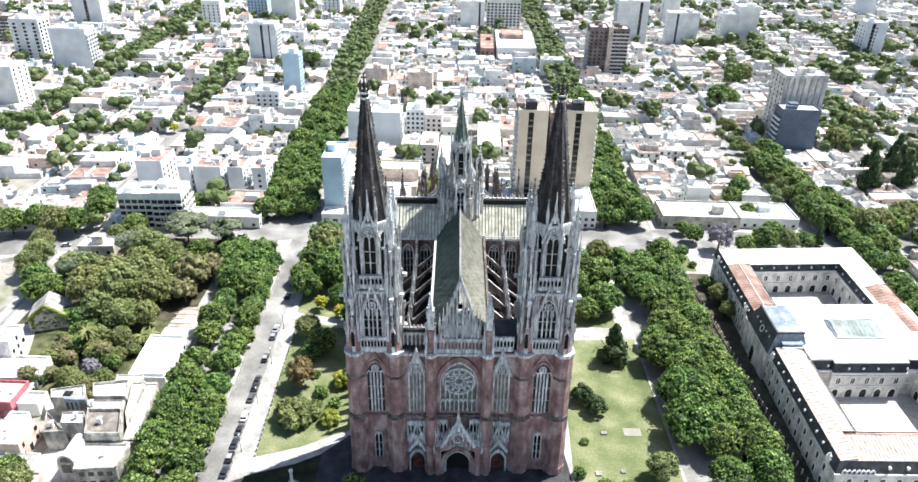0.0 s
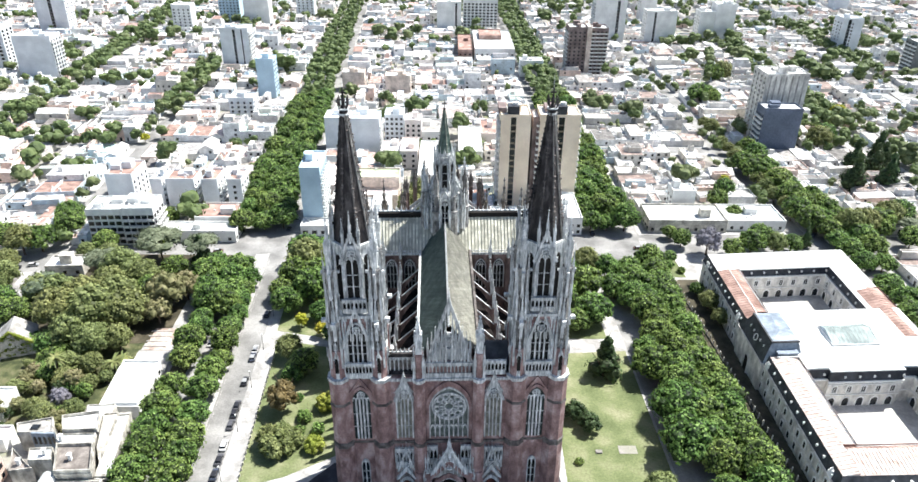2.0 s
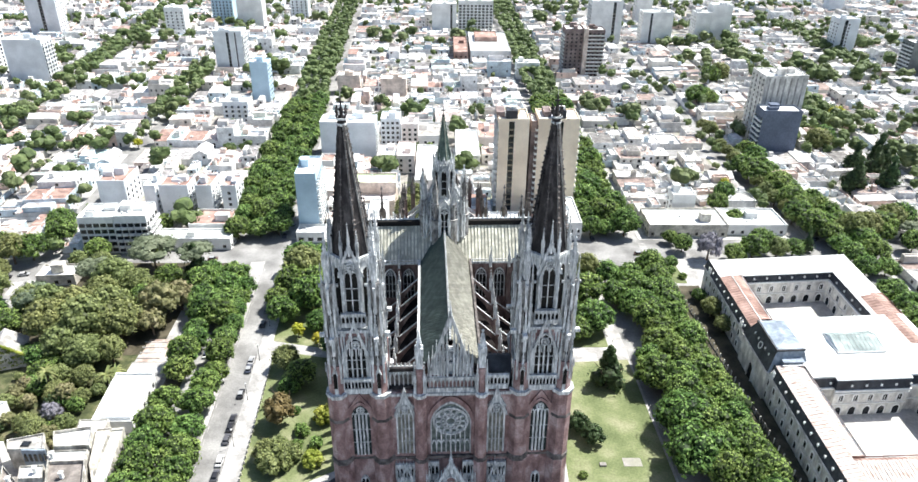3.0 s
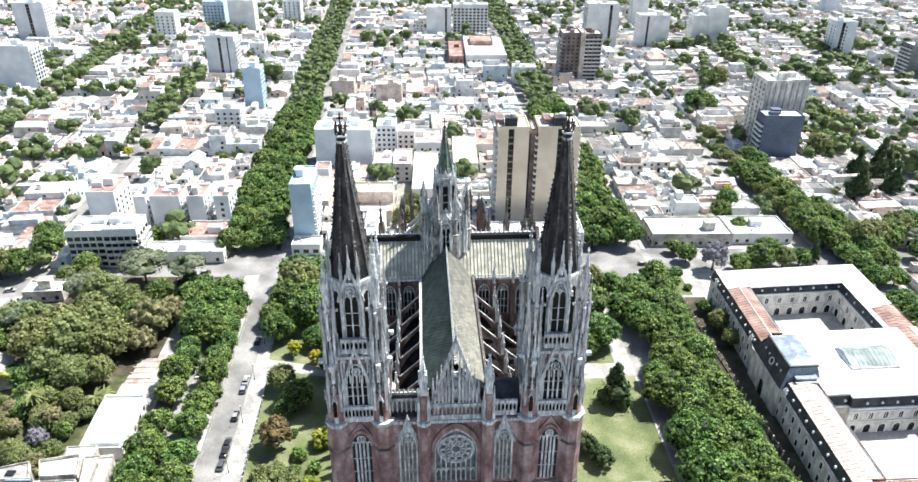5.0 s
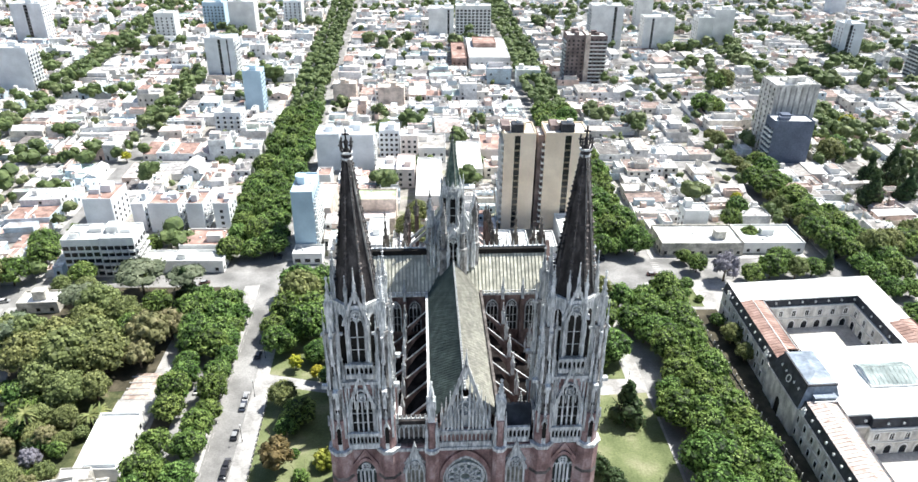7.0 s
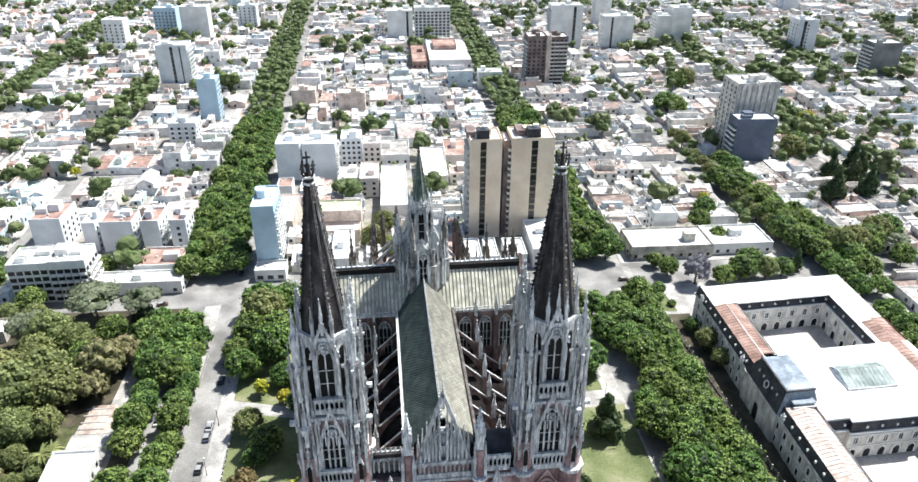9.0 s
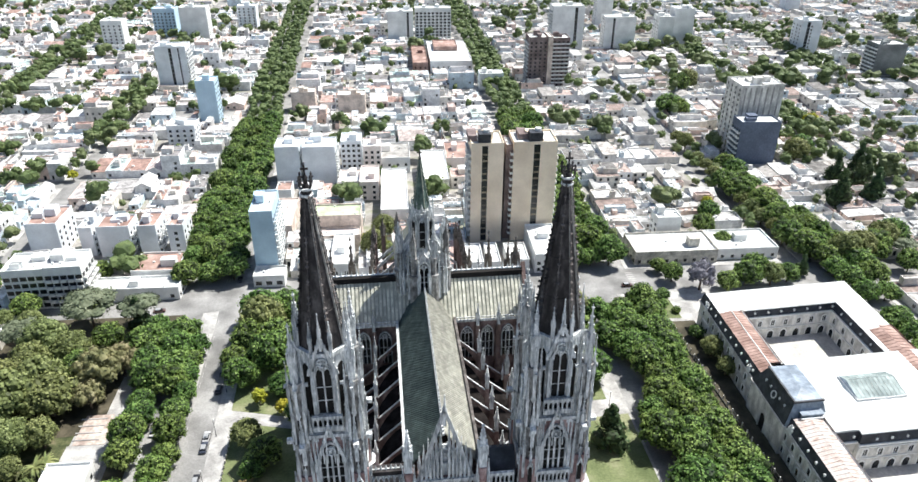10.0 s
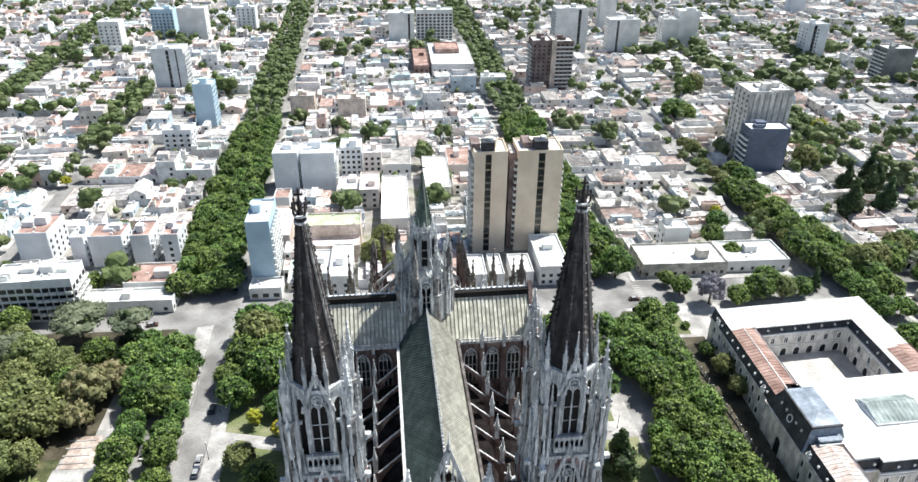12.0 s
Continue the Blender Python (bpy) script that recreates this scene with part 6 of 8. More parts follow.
# ---- the town: houses ----
def ring_wall(s, a, b, c, d, z0, z1, t=0.22):
    """A low parapet round a flat roof."""
    o = [(a, c), (b, c), (b, d), (a, d)]
    n = [(a + t, c + t), (b - t, c + t), (b - t, d - t), (a + t, d - t)]
    v = [(x, y, z0) for x, y in o] + [(x, y, z1) for x, y in o] + [(x, y, z1) for x, y in n] + [(x, y, z0) for x, y in n]
    f = []
    for i in range(4):
        k = (i + 1) % 4
        f += [(i, k, 4 + k, 4 + i), (4 + i, 4 + k, 8 + k, 8 + i), (8 + i, 8 + k, 12 + k, 12 + i)]
    return s.add(v, f)


def volume(g, rng, a, b, c, d, h, z=0.0, roof="flat"):
    """One walled volume with its roof; g holds a Shape for each part."""
    if roof == "flat":
        rim = rng.choice((0.15, 0.3, 0.6))
        ring_wall(g["wall"], a, b, c, d, z, z + h + rim)
        g["roof"].quad((a + 0.22, c + 0.22, z + h), (b - 0.22, c + 0.22, z + h), (b - 0.22, d - 0.22, z + h), (a + 0.22, d - 0.22, z + h))
    elif roof == "lean":
        rise = rng.uniform(0.5, 1.1)
        g["wall"].add([(a, c, z), (b, c, z), (b, d, z), (a, d, z), (a, c, z + h), (b, c, z + h), (b, d, z + h + rise), (a, d, z + h + rise)],
                      [(0, 1, 5, 4), (1, 2, 6, 5), (2, 3, 7, 6), (3, 0, 4, 7)])
        g["roof"].add([(a - 0.2, c - 0.2, z + h), (b + 0.2, c - 0.2, z + h), (b + 0.2, d + 0.2, z + h + rise), (a - 0.2, d + 0.2, z + h + rise),
                       (a - 0.2, c - 0.2, z + h + 0.12), (b + 0.2, c - 0.2, z + h + 0.12), (b + 0.2, d + 0.2, z + h + rise + 0.12), (a - 0.2, d + 0.2, z + h + rise + 0.12)],
                      [(4, 5, 6, 7), (0, 1, 5, 4), (1, 2, 6, 5), (2, 3, 7, 6), (3, 0, 4, 7)])
    else:
        rise = min(2.2, 0.22 * (b - a) + 0.6)
        m = (a + b) / 2
        g["wall"].add([(a, c, z), (b, c, z), (b, d, z), (a, d, z), (a, c, z + h), (b, c, z + h), (b, d, z + h), (a, d, z + h), (m, c, z + h + rise), (m, d, z + h + rise)],
                      [(0, 1, 5, 8, 4), (1, 2, 6, 5), (2, 3, 7, 9, 6), (3, 0, 4, 7)])
        e = 0.25
        g["roof"].add([(a - e, c - e, z + h - 0.1), (m, c - e, z + h + rise), (m, d + e, z + h + rise), (a - e, d + e, z + h - 0.1),
                       (b + e, c - e, z + h - 0.1), (b + e, d + e, z + h - 0.1)], [(0, 1, 2, 3), (1, 4, 5, 2)])


def openings(g, rng, a, b, c, d, h, near):
    """Windows and doors as thin dark frames on the street and yard walls."""
    floors = max(1, int(h / 3.0))
    for k in range(floors):
        z = 0.9 + 3.0 * k
        for y, s in ((c, -1), (d, 1)):
            n = max(1, int((b - a) / 3.2))
            for i in range(n):
                if rng.random() < 0.5:
                    continue
                x = a + (i + 0.5) * (b - a) / n + rng.uniform(-0.3, 0.3)
                w = rng.uniform(0.45, 0.8)
                z0 = z if k or rng.random() < 0.6 else 0.05
                if near:
                    g["opening"].box(x - w, x + w, min(y, y + s * 0.05), max(y, y + s * 0.05), z0, z + 1.5)
                else:
                    g["opening"].quad((x - s * -w, y + s * 0.05, z0), (x + s * -w, y + s * 0.05, z0), (x + s * -w, y + s * 0.05, z + 1.5), (x - s * -w, y + s * 0.05, z + 1.5))
        for x, s in ((a, -1), (b, 1)):
            n = max(1, int((d - c) / 5.0))
            for i in range(n):
                if rng.random() < 0.7:
                    continue
                y = c + (i + 0.5) * (d - c) / n
                if near:
                    g["opening"].box(min(x, x + s * 0.05), max(x, x + s * 0.05), y - 0.6, y + 0.6, z, z + 1.4)
                else:
                    g["opening"].quad((x + s * 0.05, y - s * 0.6, z), (x + s * 0.05, y + s * 0.6, z), (x + s * 0.05, y + s * 0.6, z + 1.4), (x + s * 0.05, y - s * 0.6, z + 1.4))


def clutter(g, rng, a, b, c, d, z):
    """Roof-top tanks, stair heads, skylights and low walls."""
    w, e = b - a, d - c
    if w > 4 and e > 4 and rng.random() < 0.55:
        x, y = a + rng.uniform(0.3, w - 3.2), c + rng.uniform(0.3, e - 3.2)
        hh = rng.uniform(2.1, 2.7)
        volume(g, rng, x, x + rng.uniform(1.9, 3.0), y, y + rng.uniform(1.9, 3.0), hh, z)
    for _ in range(rng.choice((0, 1, 2, 2, 3, 4))):
        x, y = a + rng.uniform(0.6, max(0.7, w - 1.4)), c + rng.uniform(0.6, max(0.7, e - 1.4))
        if rng.random() < 0.5:
            g["tank"].ring(x, y, z, z + 1.3, 0.55, 0.5, 8)
        else:
            t = rng.uniform(0.3, 0.8)
            g["tank"].box(x - t, x + t, y - t * 0.7, y + t * 0.7, z, z + rng.uniform(0.4, 1.2))
    if w > 5 and rng.random() < 0.35:
        y = c + e * rng.uniform(0.3, 0.7)
        g["wall"].box(a + 0.2, b - 0.2, y - 0.1, y + 0.1, z, z + rng.uniform(0.7, 1.5))


def house(g, rng, a, b, c, d, front, tall=False, near=True):
    """A town house on its lot; front: -1 when its street lies at c, 1 at d."""
    h = rng.choice((2.9, 3.1, 3.3, 3.4, 3.6, 3.8, 4.1, 6.0, 6.4)) if not tall else rng.choice((8.4, 9.0, 11.6))
    depth = (d - c) * rng.uniform(0.40, 0.62)
    y0, y1 = (c, c + depth) if front < 0 else (d - depth, d)
    kind = rng.choices(("flat", "lean", "gable"), (0.74, 0.16, 0.10))[0]
    volume(g, rng, a, b, y0, y1, h, 0.0, kind if not tall else "flat")
    openings(g, rng, a, b, y0, y1, h, near)
    if kind == "flat" or tall:
        clutter(g, rng, a, b, y0, y1, h)
        if b - a > 6 and rng.random() < 0.4:
            f = rng.uniform(0.35, 0.7)
            p, q = (a, a + (b - a) * f) if rng.random() < 0.5 else (b - (b - a) * f, b)
            volume(g, rng, p + 0.3, q - 0.3, y0 + (y1 - y0) * rng.uniform(0.05, 0.3), y1 - (y1 - y0) * rng.uniform(0.05, 0.4), 2.8, h)
    # rear wing along one side of the yard
    rest = (d - c) - depth
    f = rng.uniform(0.4, 0.75)
    p, q = (a, a + (b - a) * f) if rng.random() < 0.5 else (b - (b - a) * f, b)
    w = rest * rng.uniform(0.5, 0.95)
    r0, r1 = (y1 + 0.01, y1 + w) if front < 0 else (y0 - w, y0 - 0.01)
    hh = rng.choice((2.5, 2.7, 2.9, 3.1, 5.2))
    volume(g, rng, p, q, r0, r1, hh, 0.0, rng.choices(("flat", "lean"), (0.7, 0.3))[0])
    openings(g, rng, p, q, r0, r1, hh, near)
    clutter(g, rng, p, q, r0, r1, hh)
    # sheds and lean-tos in the yard
    for _ in range(rng.choice((0, 1, 2, 3))):
        w, e, z = rng.uniform(1.8, 4.2), rng.uniform(1.6, 3.4), rng.uniform(2.1, 3.0)
        if b - a > w + 0.4 and rest > e + 0.6:
            x = rng.uniform(a + 0.1, b - w - 0.1)
            y = rng.uniform(y1 + 0.2, d - e - 0.2) if front < 0 else rng.uniform(c + 0.2, y0 - e - 0.2)
            volume(g, rng, x, x + w, y, y + e, z, 0.0, rng.choice(("flat", "lean", "lean")))
    # yard wall at the back
    y = d if front < 0 else c
    g["wall"].box(a, b, y - 0.1, y + 0.1, 0, 2.2)


LABELS = ["white plastered town house with a flat roof and roof tank", "low plastered row house with a walled rear yard", "pale town house with parapets and a stair head", "weathered row house with a flat grey roof"]
RESERVED = []      # grid rectangles kept for buildings of their own


def is_free(a, b, c, d):
    return all(b < p or a > q or d < r or c > s for p, q, r, s in RESERVED)


def shapes():
    return {"wall": Shape(), "roof": Shape(), "opening": Shape(), "tank": Shape()}


def place_house(lots_shape, label):
    """Turns one house's gathered volumes into a thing with parts."""
    t = thing("town_house", label, "house", "row houses of the town")
    for w in split_islands(lots_shape["wall"]):
        part("wall", fanned(w), HOUSE_WALL, t)
    for r in split_islands(lots_shape["roof"]):
        part("roof", fanned(r), HOUSE_ROOF, t)
    for k in split_islands(lots_shape["tank"]):
        part("roof_tank", fanned(k), WHITE, t)
    if lots_shape["opening"].v:
        for o in split_islands(lots_shape["opening"]):
            part("window", fanned(o), GLASS_DARK, t)
    return t


def split_islands(s):
    """The separate pieces of a Shape, each a Shape of its own."""
    group = list(range(len(s.v)))

    def root(i):
        while group[i] != i:
            group[i] = group[group[i]]
            i = group[i]
        return i
    for f in s.f:
        for i in f[1:]:
            group[root(i)] = root(f[0])
    out = {}
    for f in s.f:
        out.setdefault(root(f[0]), []).append(f)
    res = []
    for faces in out.values():
        ids = sorted({i for f in faces for i in f})
        at = {i: k for k, i in enumerate(ids)}
        p = Shape()
        p.v = [s.v[i] for i in ids]
        p.f = [tuple(at[i] for i in f) for f in faces]
        res.append(p)
    return res


def lot_house(g, rng, p, q, r, s, fr, side, tall, near=True):
    if side:
        # built lengthwise and then turned, so that its street front faces along x
        h = shapes()
        house(h, rng, 0, s - r, 0, q - p, fr, tall, near)
        for k in h:
            g[k].add([(p + y, r + x, z) for x, y, z in h[k].v], [tuple(reversed(t)) for t in h[k].f])
    else:
        house(g, rng, p, q, r, s, fr, tall, near)


def fill_blocks():
    rng = random.Random(11)
    far, far_east = shapes(), shapes()
    spots, count = [], 0
    for a, b, c, d, i, j in BLOCKS:
        a, b, c, d = a + 2.4, b - 2.4, c + 2.4, d - 2.4
        lots = []
        # lots on the two streets along x, then on those along y in between
        deep = (d - c) * 0.30
        for lo, hi, fr in ((c, c + deep, -1), (d - deep, d, 1)):
            x = a
            while x < b - 4:
                w = rng.uniform(7, 12.5)
                w = b - x if x + w > b - 5 else w
                lots.append((x, x + w - 0.05, lo, hi, fr, 0))
                x += w
        y = c + deep + 0.1
        top = d - deep - 0.1
        cols = [a, (a + b) / 2, b] if b - a < 90 else [a, a + (b - a) * 0.28, a + (b - a) * 0.52, a + (b - a) * 0.74, b]
        while y < top - 4:
            w = rng.uniform(7, 12)
            w = top - y if y + w > top - 5 else w
            for k in range(len(cols) - 1):
                lots.append((cols[k] + rng.uniform(0, 1.5), cols[k + 1] - rng.uniform(0, 1.5), y, y + w - 0.05, -1 if k % 2 == 0 else 1, 1))
            y += w
        for p, q, r, s, fr, side in lots:
            if not is_free(p, q, r, s):
                # what is left of a lot beside a building of its own: low annexes
                g = shapes() if j == 0 and abs((p + q) / 2) < 75 else (far if p < 70 else far_east)
                for a2 in range(3):
                    for b2 in range(3):
                        p2, q2, r2, s2 = p + (q - p) * a2 / 3, p + (q - p) * (a2 + 1) / 3, r + (s - r) * b2 / 3, r + (s - r) * (b2 + 1) / 3
                        if min(q2 - p2, s2 - r2) > 1.6 and is_free(p2, q2, r2, s2) and rng.random() < 0.85:
                            hh = rng.choice((2.8, 3.2, 3.6, 4.4, 6.2))
                            volume(g, rng, p2, q2 - 0.05, r2, s2 - 0.05, hh, 0.0, rng.choice(("flat", "flat", "lean")))
                            if q2 - p2 > 3 and s2 - r2 > 3:
                                clutter(g, rng, p2, q2, r2, s2, hh)
                            openings(g, rng, p2, q2 - 0.05, r2, s2 - 0.05, hh, True)
                        elif is_free(p2, q2, r2, s2):
                            spots.append(((p2 + q2) / 2, (r2 + s2) / 2))
                if g is not far and g is not far_east and g["wall"].v:
                    place_house(g, "low white annexes beside taller buildings")
                continue
            if rng.random() < (0.15 if p > 120 else 0.09):
                spots += [((p + q) / 2, (r + s) / 2)] * 4
                continue
            near = j == 0 and count < 8 and abs((p + q) / 2) < 170
            g = shapes() if near else (far if p < 70 else far_east)
            lot_house(g, rng, p, q, r, s, fr, side, rng.random() < (0.03 if j < 3 else 0.06), near)
            if near:
                place_house(g, LABELS[count % 4])
                count += 1
            if rng.random() < (0.95 if p > 120 and j < 5 else 0.6):
                spots.append(((p + q) / 2 + rng.uniform(-2, 2), s - 3 if fr < 0 else r + 3) if not side else (q - 3 if fr < 0 else p + 3, (r + s) / 2))
    # the near blocks left and right of the square
    for a, b, c, d in ((-172, -116, -40, 52), (-236, -178, -30, 118), (188, 258, 30, 128), (274, 356, 60, 128), (-326, -254, 20, 118)):
        y = c
        while y < d - 4:
            w = rng.uniform(7, 11)
            if a == -172:
                b = -112.5 - (y + w + 5) * 0.5
            mid = (a + b) / 2
            for p, q, fr in ((a, mid - 0.2, -1), (mid + 0.2, b, 1)):
                if rng.random() < 0.1:
                    spots += [((p + q) / 2, y + w / 2)] * 2
                    continue
                g = shapes()
                lot_house(g, rng, p, q, y, y + w - 0.05, fr, 1, rng.random() < 0.04)
                if count < 31 and a in (-236, -172):
                    place_house(g, LABELS[count % 4])
                    count += 1
                else:
                    for k in g:
                        (far if a < 70 else far_east)[k].add(g[k].v, g[k].f)
                if rng.random() < 0.4:
                    spots.append((q - 3 if fr < 0 else p + 3, y + w / 2))
            y += w
    for k, (n, m, l) in {"wall": ("far_house_walls", FAR_WALL, "plastered walls of countless distant row houses"), "roof": ("far_house_roofs", FAR_ROOF, "white, grey and terracotta roofs of distant row houses"),
                         "opening": ("far_house_windows", GLASS_DARK, "dark windows and doors of distant row houses"), "tank": ("far_roof_tanks", WHITE, "white roof tanks and vents of distant houses")}.items():
        solid(n, fanned(far[k]), m, l, "houses", kind="stuff")
        solid(n, fanned(far_east[k]), EAST_ROOF if k == "roof" else m, l if k != "roof" else "weathered grey, brown and white roofs of distant houses", "houses", kind="stuff")
    return spots

# ---- apartment towers and other buildings of their own ----
def to_grid(x, y):
    u, v = x, y
    for _ in range(12):
        gx, gy = grid_place(u, v)
        u, v = u - (gx - x), v - (gy - y)
    return u, v


def reserve(x0, x1, y0, y1, pad=1.0):
    us, vs = zip(*(to_grid(x, y) for x in (x0, x1) for y in (y0, y1)))
    RESERVED.append((min(us) - pad, max(us) + pad, min(vs) - pad, max(vs) + pad))


TAN = material("tan_balcony_panels", [(0.22, 0.18, 0.13), (0.34, 0.28, 0.20)], stain_scale=0.3)
WIN = Shape().box(-0.7, 0.7, -0.04, 0.03, 0, 1.45).mesh("window", GLASS_DARK)
WIN_WIDE = Shape().box(-1.15, 1.15, -0.04, 0.03, 0, 1.75).mesh("window", GLASS_DARK)
BALCONY = {}


def balcony_mesh(w):
    if w not in BALCONY:
        s = Shape().box(-w / 2, w / 2, -1.2, 0, -0.15, 0.0).box(-w / 2, w / 2, -1.2, -1.1, 0, 0.95).box(-w / 2, -w / 2 + 0.1, -1.2, 0, 0, 0.95).box(w / 2 - 0.1, w / 2, -1.2, 0, 0, 0.95)
        BALCONY[w] = s.mesh("balcony", WHITE)
    return BALCONY[w]


def apartment_block(label, x0, x1, y0, y1, h, mat, front=0, right=0, left=0, balconies="", slots=(), turn=0.0, name="apartment_building", storey=2.9, roof=None, seed=1, tanks=2, wide=False, crest=()):
    """A flat-roofed block: walls, roof, parapet, roof house; windows by columns on each side, balconies on the sides named, dark slots up the front."""
    rng = random.Random(seed)
    reserve(x0, x1, y0, y1)
    w, d = x1 - x0, y1 - y0
    t = thing(name, label, "building", at=pose((x0 + x1) / 2, (y0 + y1) / 2, 0, 0, 0, turn))
    a, c = w / 2, d / 2
    body = Shape()
    ring_wall(body, -a, a, -c, c, 0, h + 0.8, 0.3)
    wall = part("wall", body, mat, t)
    part("roof", Shape().box(-a + 0.3, a - 0.3, -c + 0.3, c - 0.3, h - 0.3, h), roof or PALE_ROOF, t, "pale flat roof")
    for k in range(tanks):
        px, py = rng.uniform(-a * 0.6, a * 0.6), rng.uniform(-c * 0.4, c * 0.5)
        q, r = min(a * 0.35, rng.uniform(1.4, 3.0)), min(c * 0.4, rng.uniform(1.4, 2.6))
        z = rng.uniform(2.4, 3.8) if k == 0 else rng.uniform(0.9, 2.4)
        house_top = Shape().box(px - q, px + q, py - r, py + r, h - 0.1, h + z)
        if rng.random() < 0.5:
            house_top.box(px - q - 0.15, px + q + 0.15, py - r - 0.15, py + r + 0.15, h + z, h + z + 0.15)
        part("roof_house", house_top, mat, t)
    for k in range(2 if y0 < 300 else 0):
        px, py = rng.uniform(-a * 0.8, a * 0.8), rng.uniform(-c * 0.8, c * 0.8)
        part("roof_vent", Shape().box(px - 0.4, px + 0.4, py - 0.3, py + 0.3, h - 0.1, h + rng.uniform(0.5, 1.1)), WHITE, t)
    for x, q in crest:
        top = part("lift_house", Shape().box(x - q, x + q, -c + 0.6, -c + 6.0, h - 0.1, h + 4.4), DARK_ROOF, t, "dark lift house on the roof")
        part("water_tank", Shape().ring(x + 0.4 * q, -c + 4.0, h + 4.4, h + 5.6, 1.4, 1.4, 10), WHITE, top, "white water tank")
        part("roof_wall", Shape().box(x + q, x + q + 0.3, -c + 0.6, c - 0.5, h, h + 1.8), mat, t)
        part("roof_shed", Shape().box(x - q - 4.0, x - q - 0.2, -c + 5.0, c - 1.5, h - 0.1, h + 2.4), BROWN, t)
    floors = int((h - 0.6) / storey)
    for n, m, length in ((front, pose(0, -c, 0), w), (right, pose(a, 0, 0, 0, 0, 90), d), (left, pose(-a, 0, 0, 0, 0, -90), d)):
        side = "f" if n is front and m.translation.y < 0 and abs(m.translation.x) < 1e-6 else ("r" if m.translation.x > 0 else "l")
        n = min(n, 2) if y0 > 590 and side != "f" else n
        for i in range(n):
            x = -length / 2 + length * (i + 0.5) / n
            for k in range(floors):
                z = 0.9 + storey * k
                part("window", WIN_WIDE if wide else WIN, GLASS_DARK, t, at=m @ pose(x, 0, z))
                if side in balconies and k:
                    part("balcony", balcony_mesh(round(min(3.2, length / n * 0.85), 1)), WHITE, t, at=m @ pose(x, 0, z - 0.7))
    for x, q in slots:
        part("recess", Shape().box(x - q, x + q, -c - 0.04, -c + 0.05, 1.0, h - 0.5), CONCRETE if mat is PALACE_WALL else GLASS_DARK, t, "recessed strip of windows", at=None)
        for k in range(0 if mat is PALACE_WALL else floors):
            part("slab_edge", Shape().box(x - q, x + q, -c - 0.1, -c, 0.7 + storey * k, 0.7 + storey * k + (0.8 if mat is BEIGE and k % 3 else 0.2)), TAN if mat is BEIGE else mat, t)
    return t


apartment_block("narrow pale blue apartment slab with a blank end wall", -65.8, -56.8, 155, 176, 28.5, BLUE_WALL, right=6, balconies="r", turn=1, seed=3)
apartment_block("low white corner shop with a flat roof", -65.5, -53.2, 146, 154.5, 4.4, WHITE, front=3, tanks=0, name="corner_building", wide=True)
apartment_block("white apartment block with dark balconied front", -153.5, -139.2, 136, 150, 16.5, WHITE, front=5, turn=3, seed=4, wide=True, tanks=3)
apartment_block("white apartment block with dark balconied front", -138.8, -125.5, 136.4, 150, 17.0, WHITE, front=5, right=4, turn=3, balconies="fr", seed=14, wide=True)
apartment_block("white block with a blank grey party wall", -164.0, -151.2, 179, 197, 14.5, GREY_WALL, right=4, seed=5, roof=RED_TIN)
apartment_block("narrow white block with a blank grey party wall", -142.0, -136.5, 177, 190, 13.0, GREY_WALL, right=3, seed=56, tanks=1)
apartment_block("white block with a blank grey party wall", -134.2, -120.8, 176, 188, 13.6, GREY_WALL, right=3, seed=6, roof=RED_TIN, balconies="r")
apartment_block("white block with a blank grey party wall", -117.4, -109.8, 176, 190, 13.6, GREY_WALL, right=3, seed=7, roof=RED_TIN, balconies="r")
apartment_block("white block with a blank grey party wall", -105.2, -98.4, 176, 189, 13.6, GREY_WALL, front=1, right=3, seed=8, roof=RED_TIN)
apartment_block("low white corner building with a flat roof", -125.5, -92.5, 139.5, 149, 4.8, WHITE, front=6, right=3, tanks=1, name="corner_building", seed=9)
apartment_block("low house with a weathered terracotta roof", -113.5, -95.5, 150.5, 166, 6.2, WHITE, right=3, tanks=1, name="town_house", seed=62, roof=RED_TIN)
apartment_block("tall beige apartment tower with a dark window strip", 24.4, 38.3, 178, 194, 46.0, BEIGE, left=4, balconies="l", slots=((-1.1, 1.25),), seed=10, tanks=1, crest=((-1.2, 2.6),))
apartment_block("tall beige apartment tower with a dark window strip", 42.6, 61.4, 178.5, 194, 46.0, BEIGE, right=2, left=4, balconies="lr", slots=((0.6, 1.35),), seed=11, tanks=1, crest=((0.2, 2.8),))
apartment_block("low white building with a flat roof", 48.6, 60.8, 149, 177, 8.0, WHITE, front=4, right=6, seed=12, tanks=1, name="low_building")
apartment_block("slate-blue apartment tower with white balconies", 181, 203, 254, 266, 26.5, SLATE_BLUE, left=4, balconies="l", seed=13, turn=-2)
apartment_block("pale concrete apartment tower with ribbed sides", 186, 200, 272, 292, 41.5, PALACE_WALL, left=4, seed=15, slots=((-4.6, 0.5), (-1.6, 0.5), (1.6, 0.5), (4.6, 0.5)))
apartment_block("pale concrete apartment tower with ribbed sides", 200.5, 213, 276, 294, 41.0, PALACE_WALL, seed=16, slots=((-3.6, 0.5), (0.0, 0.5), (3.6, 0.5)))
apartment_block("dark brown brick apartment tower with balconies", 93, 107, 423, 440, 37.0, BROWN, front=4, left=4, balconies="l", seed=17)
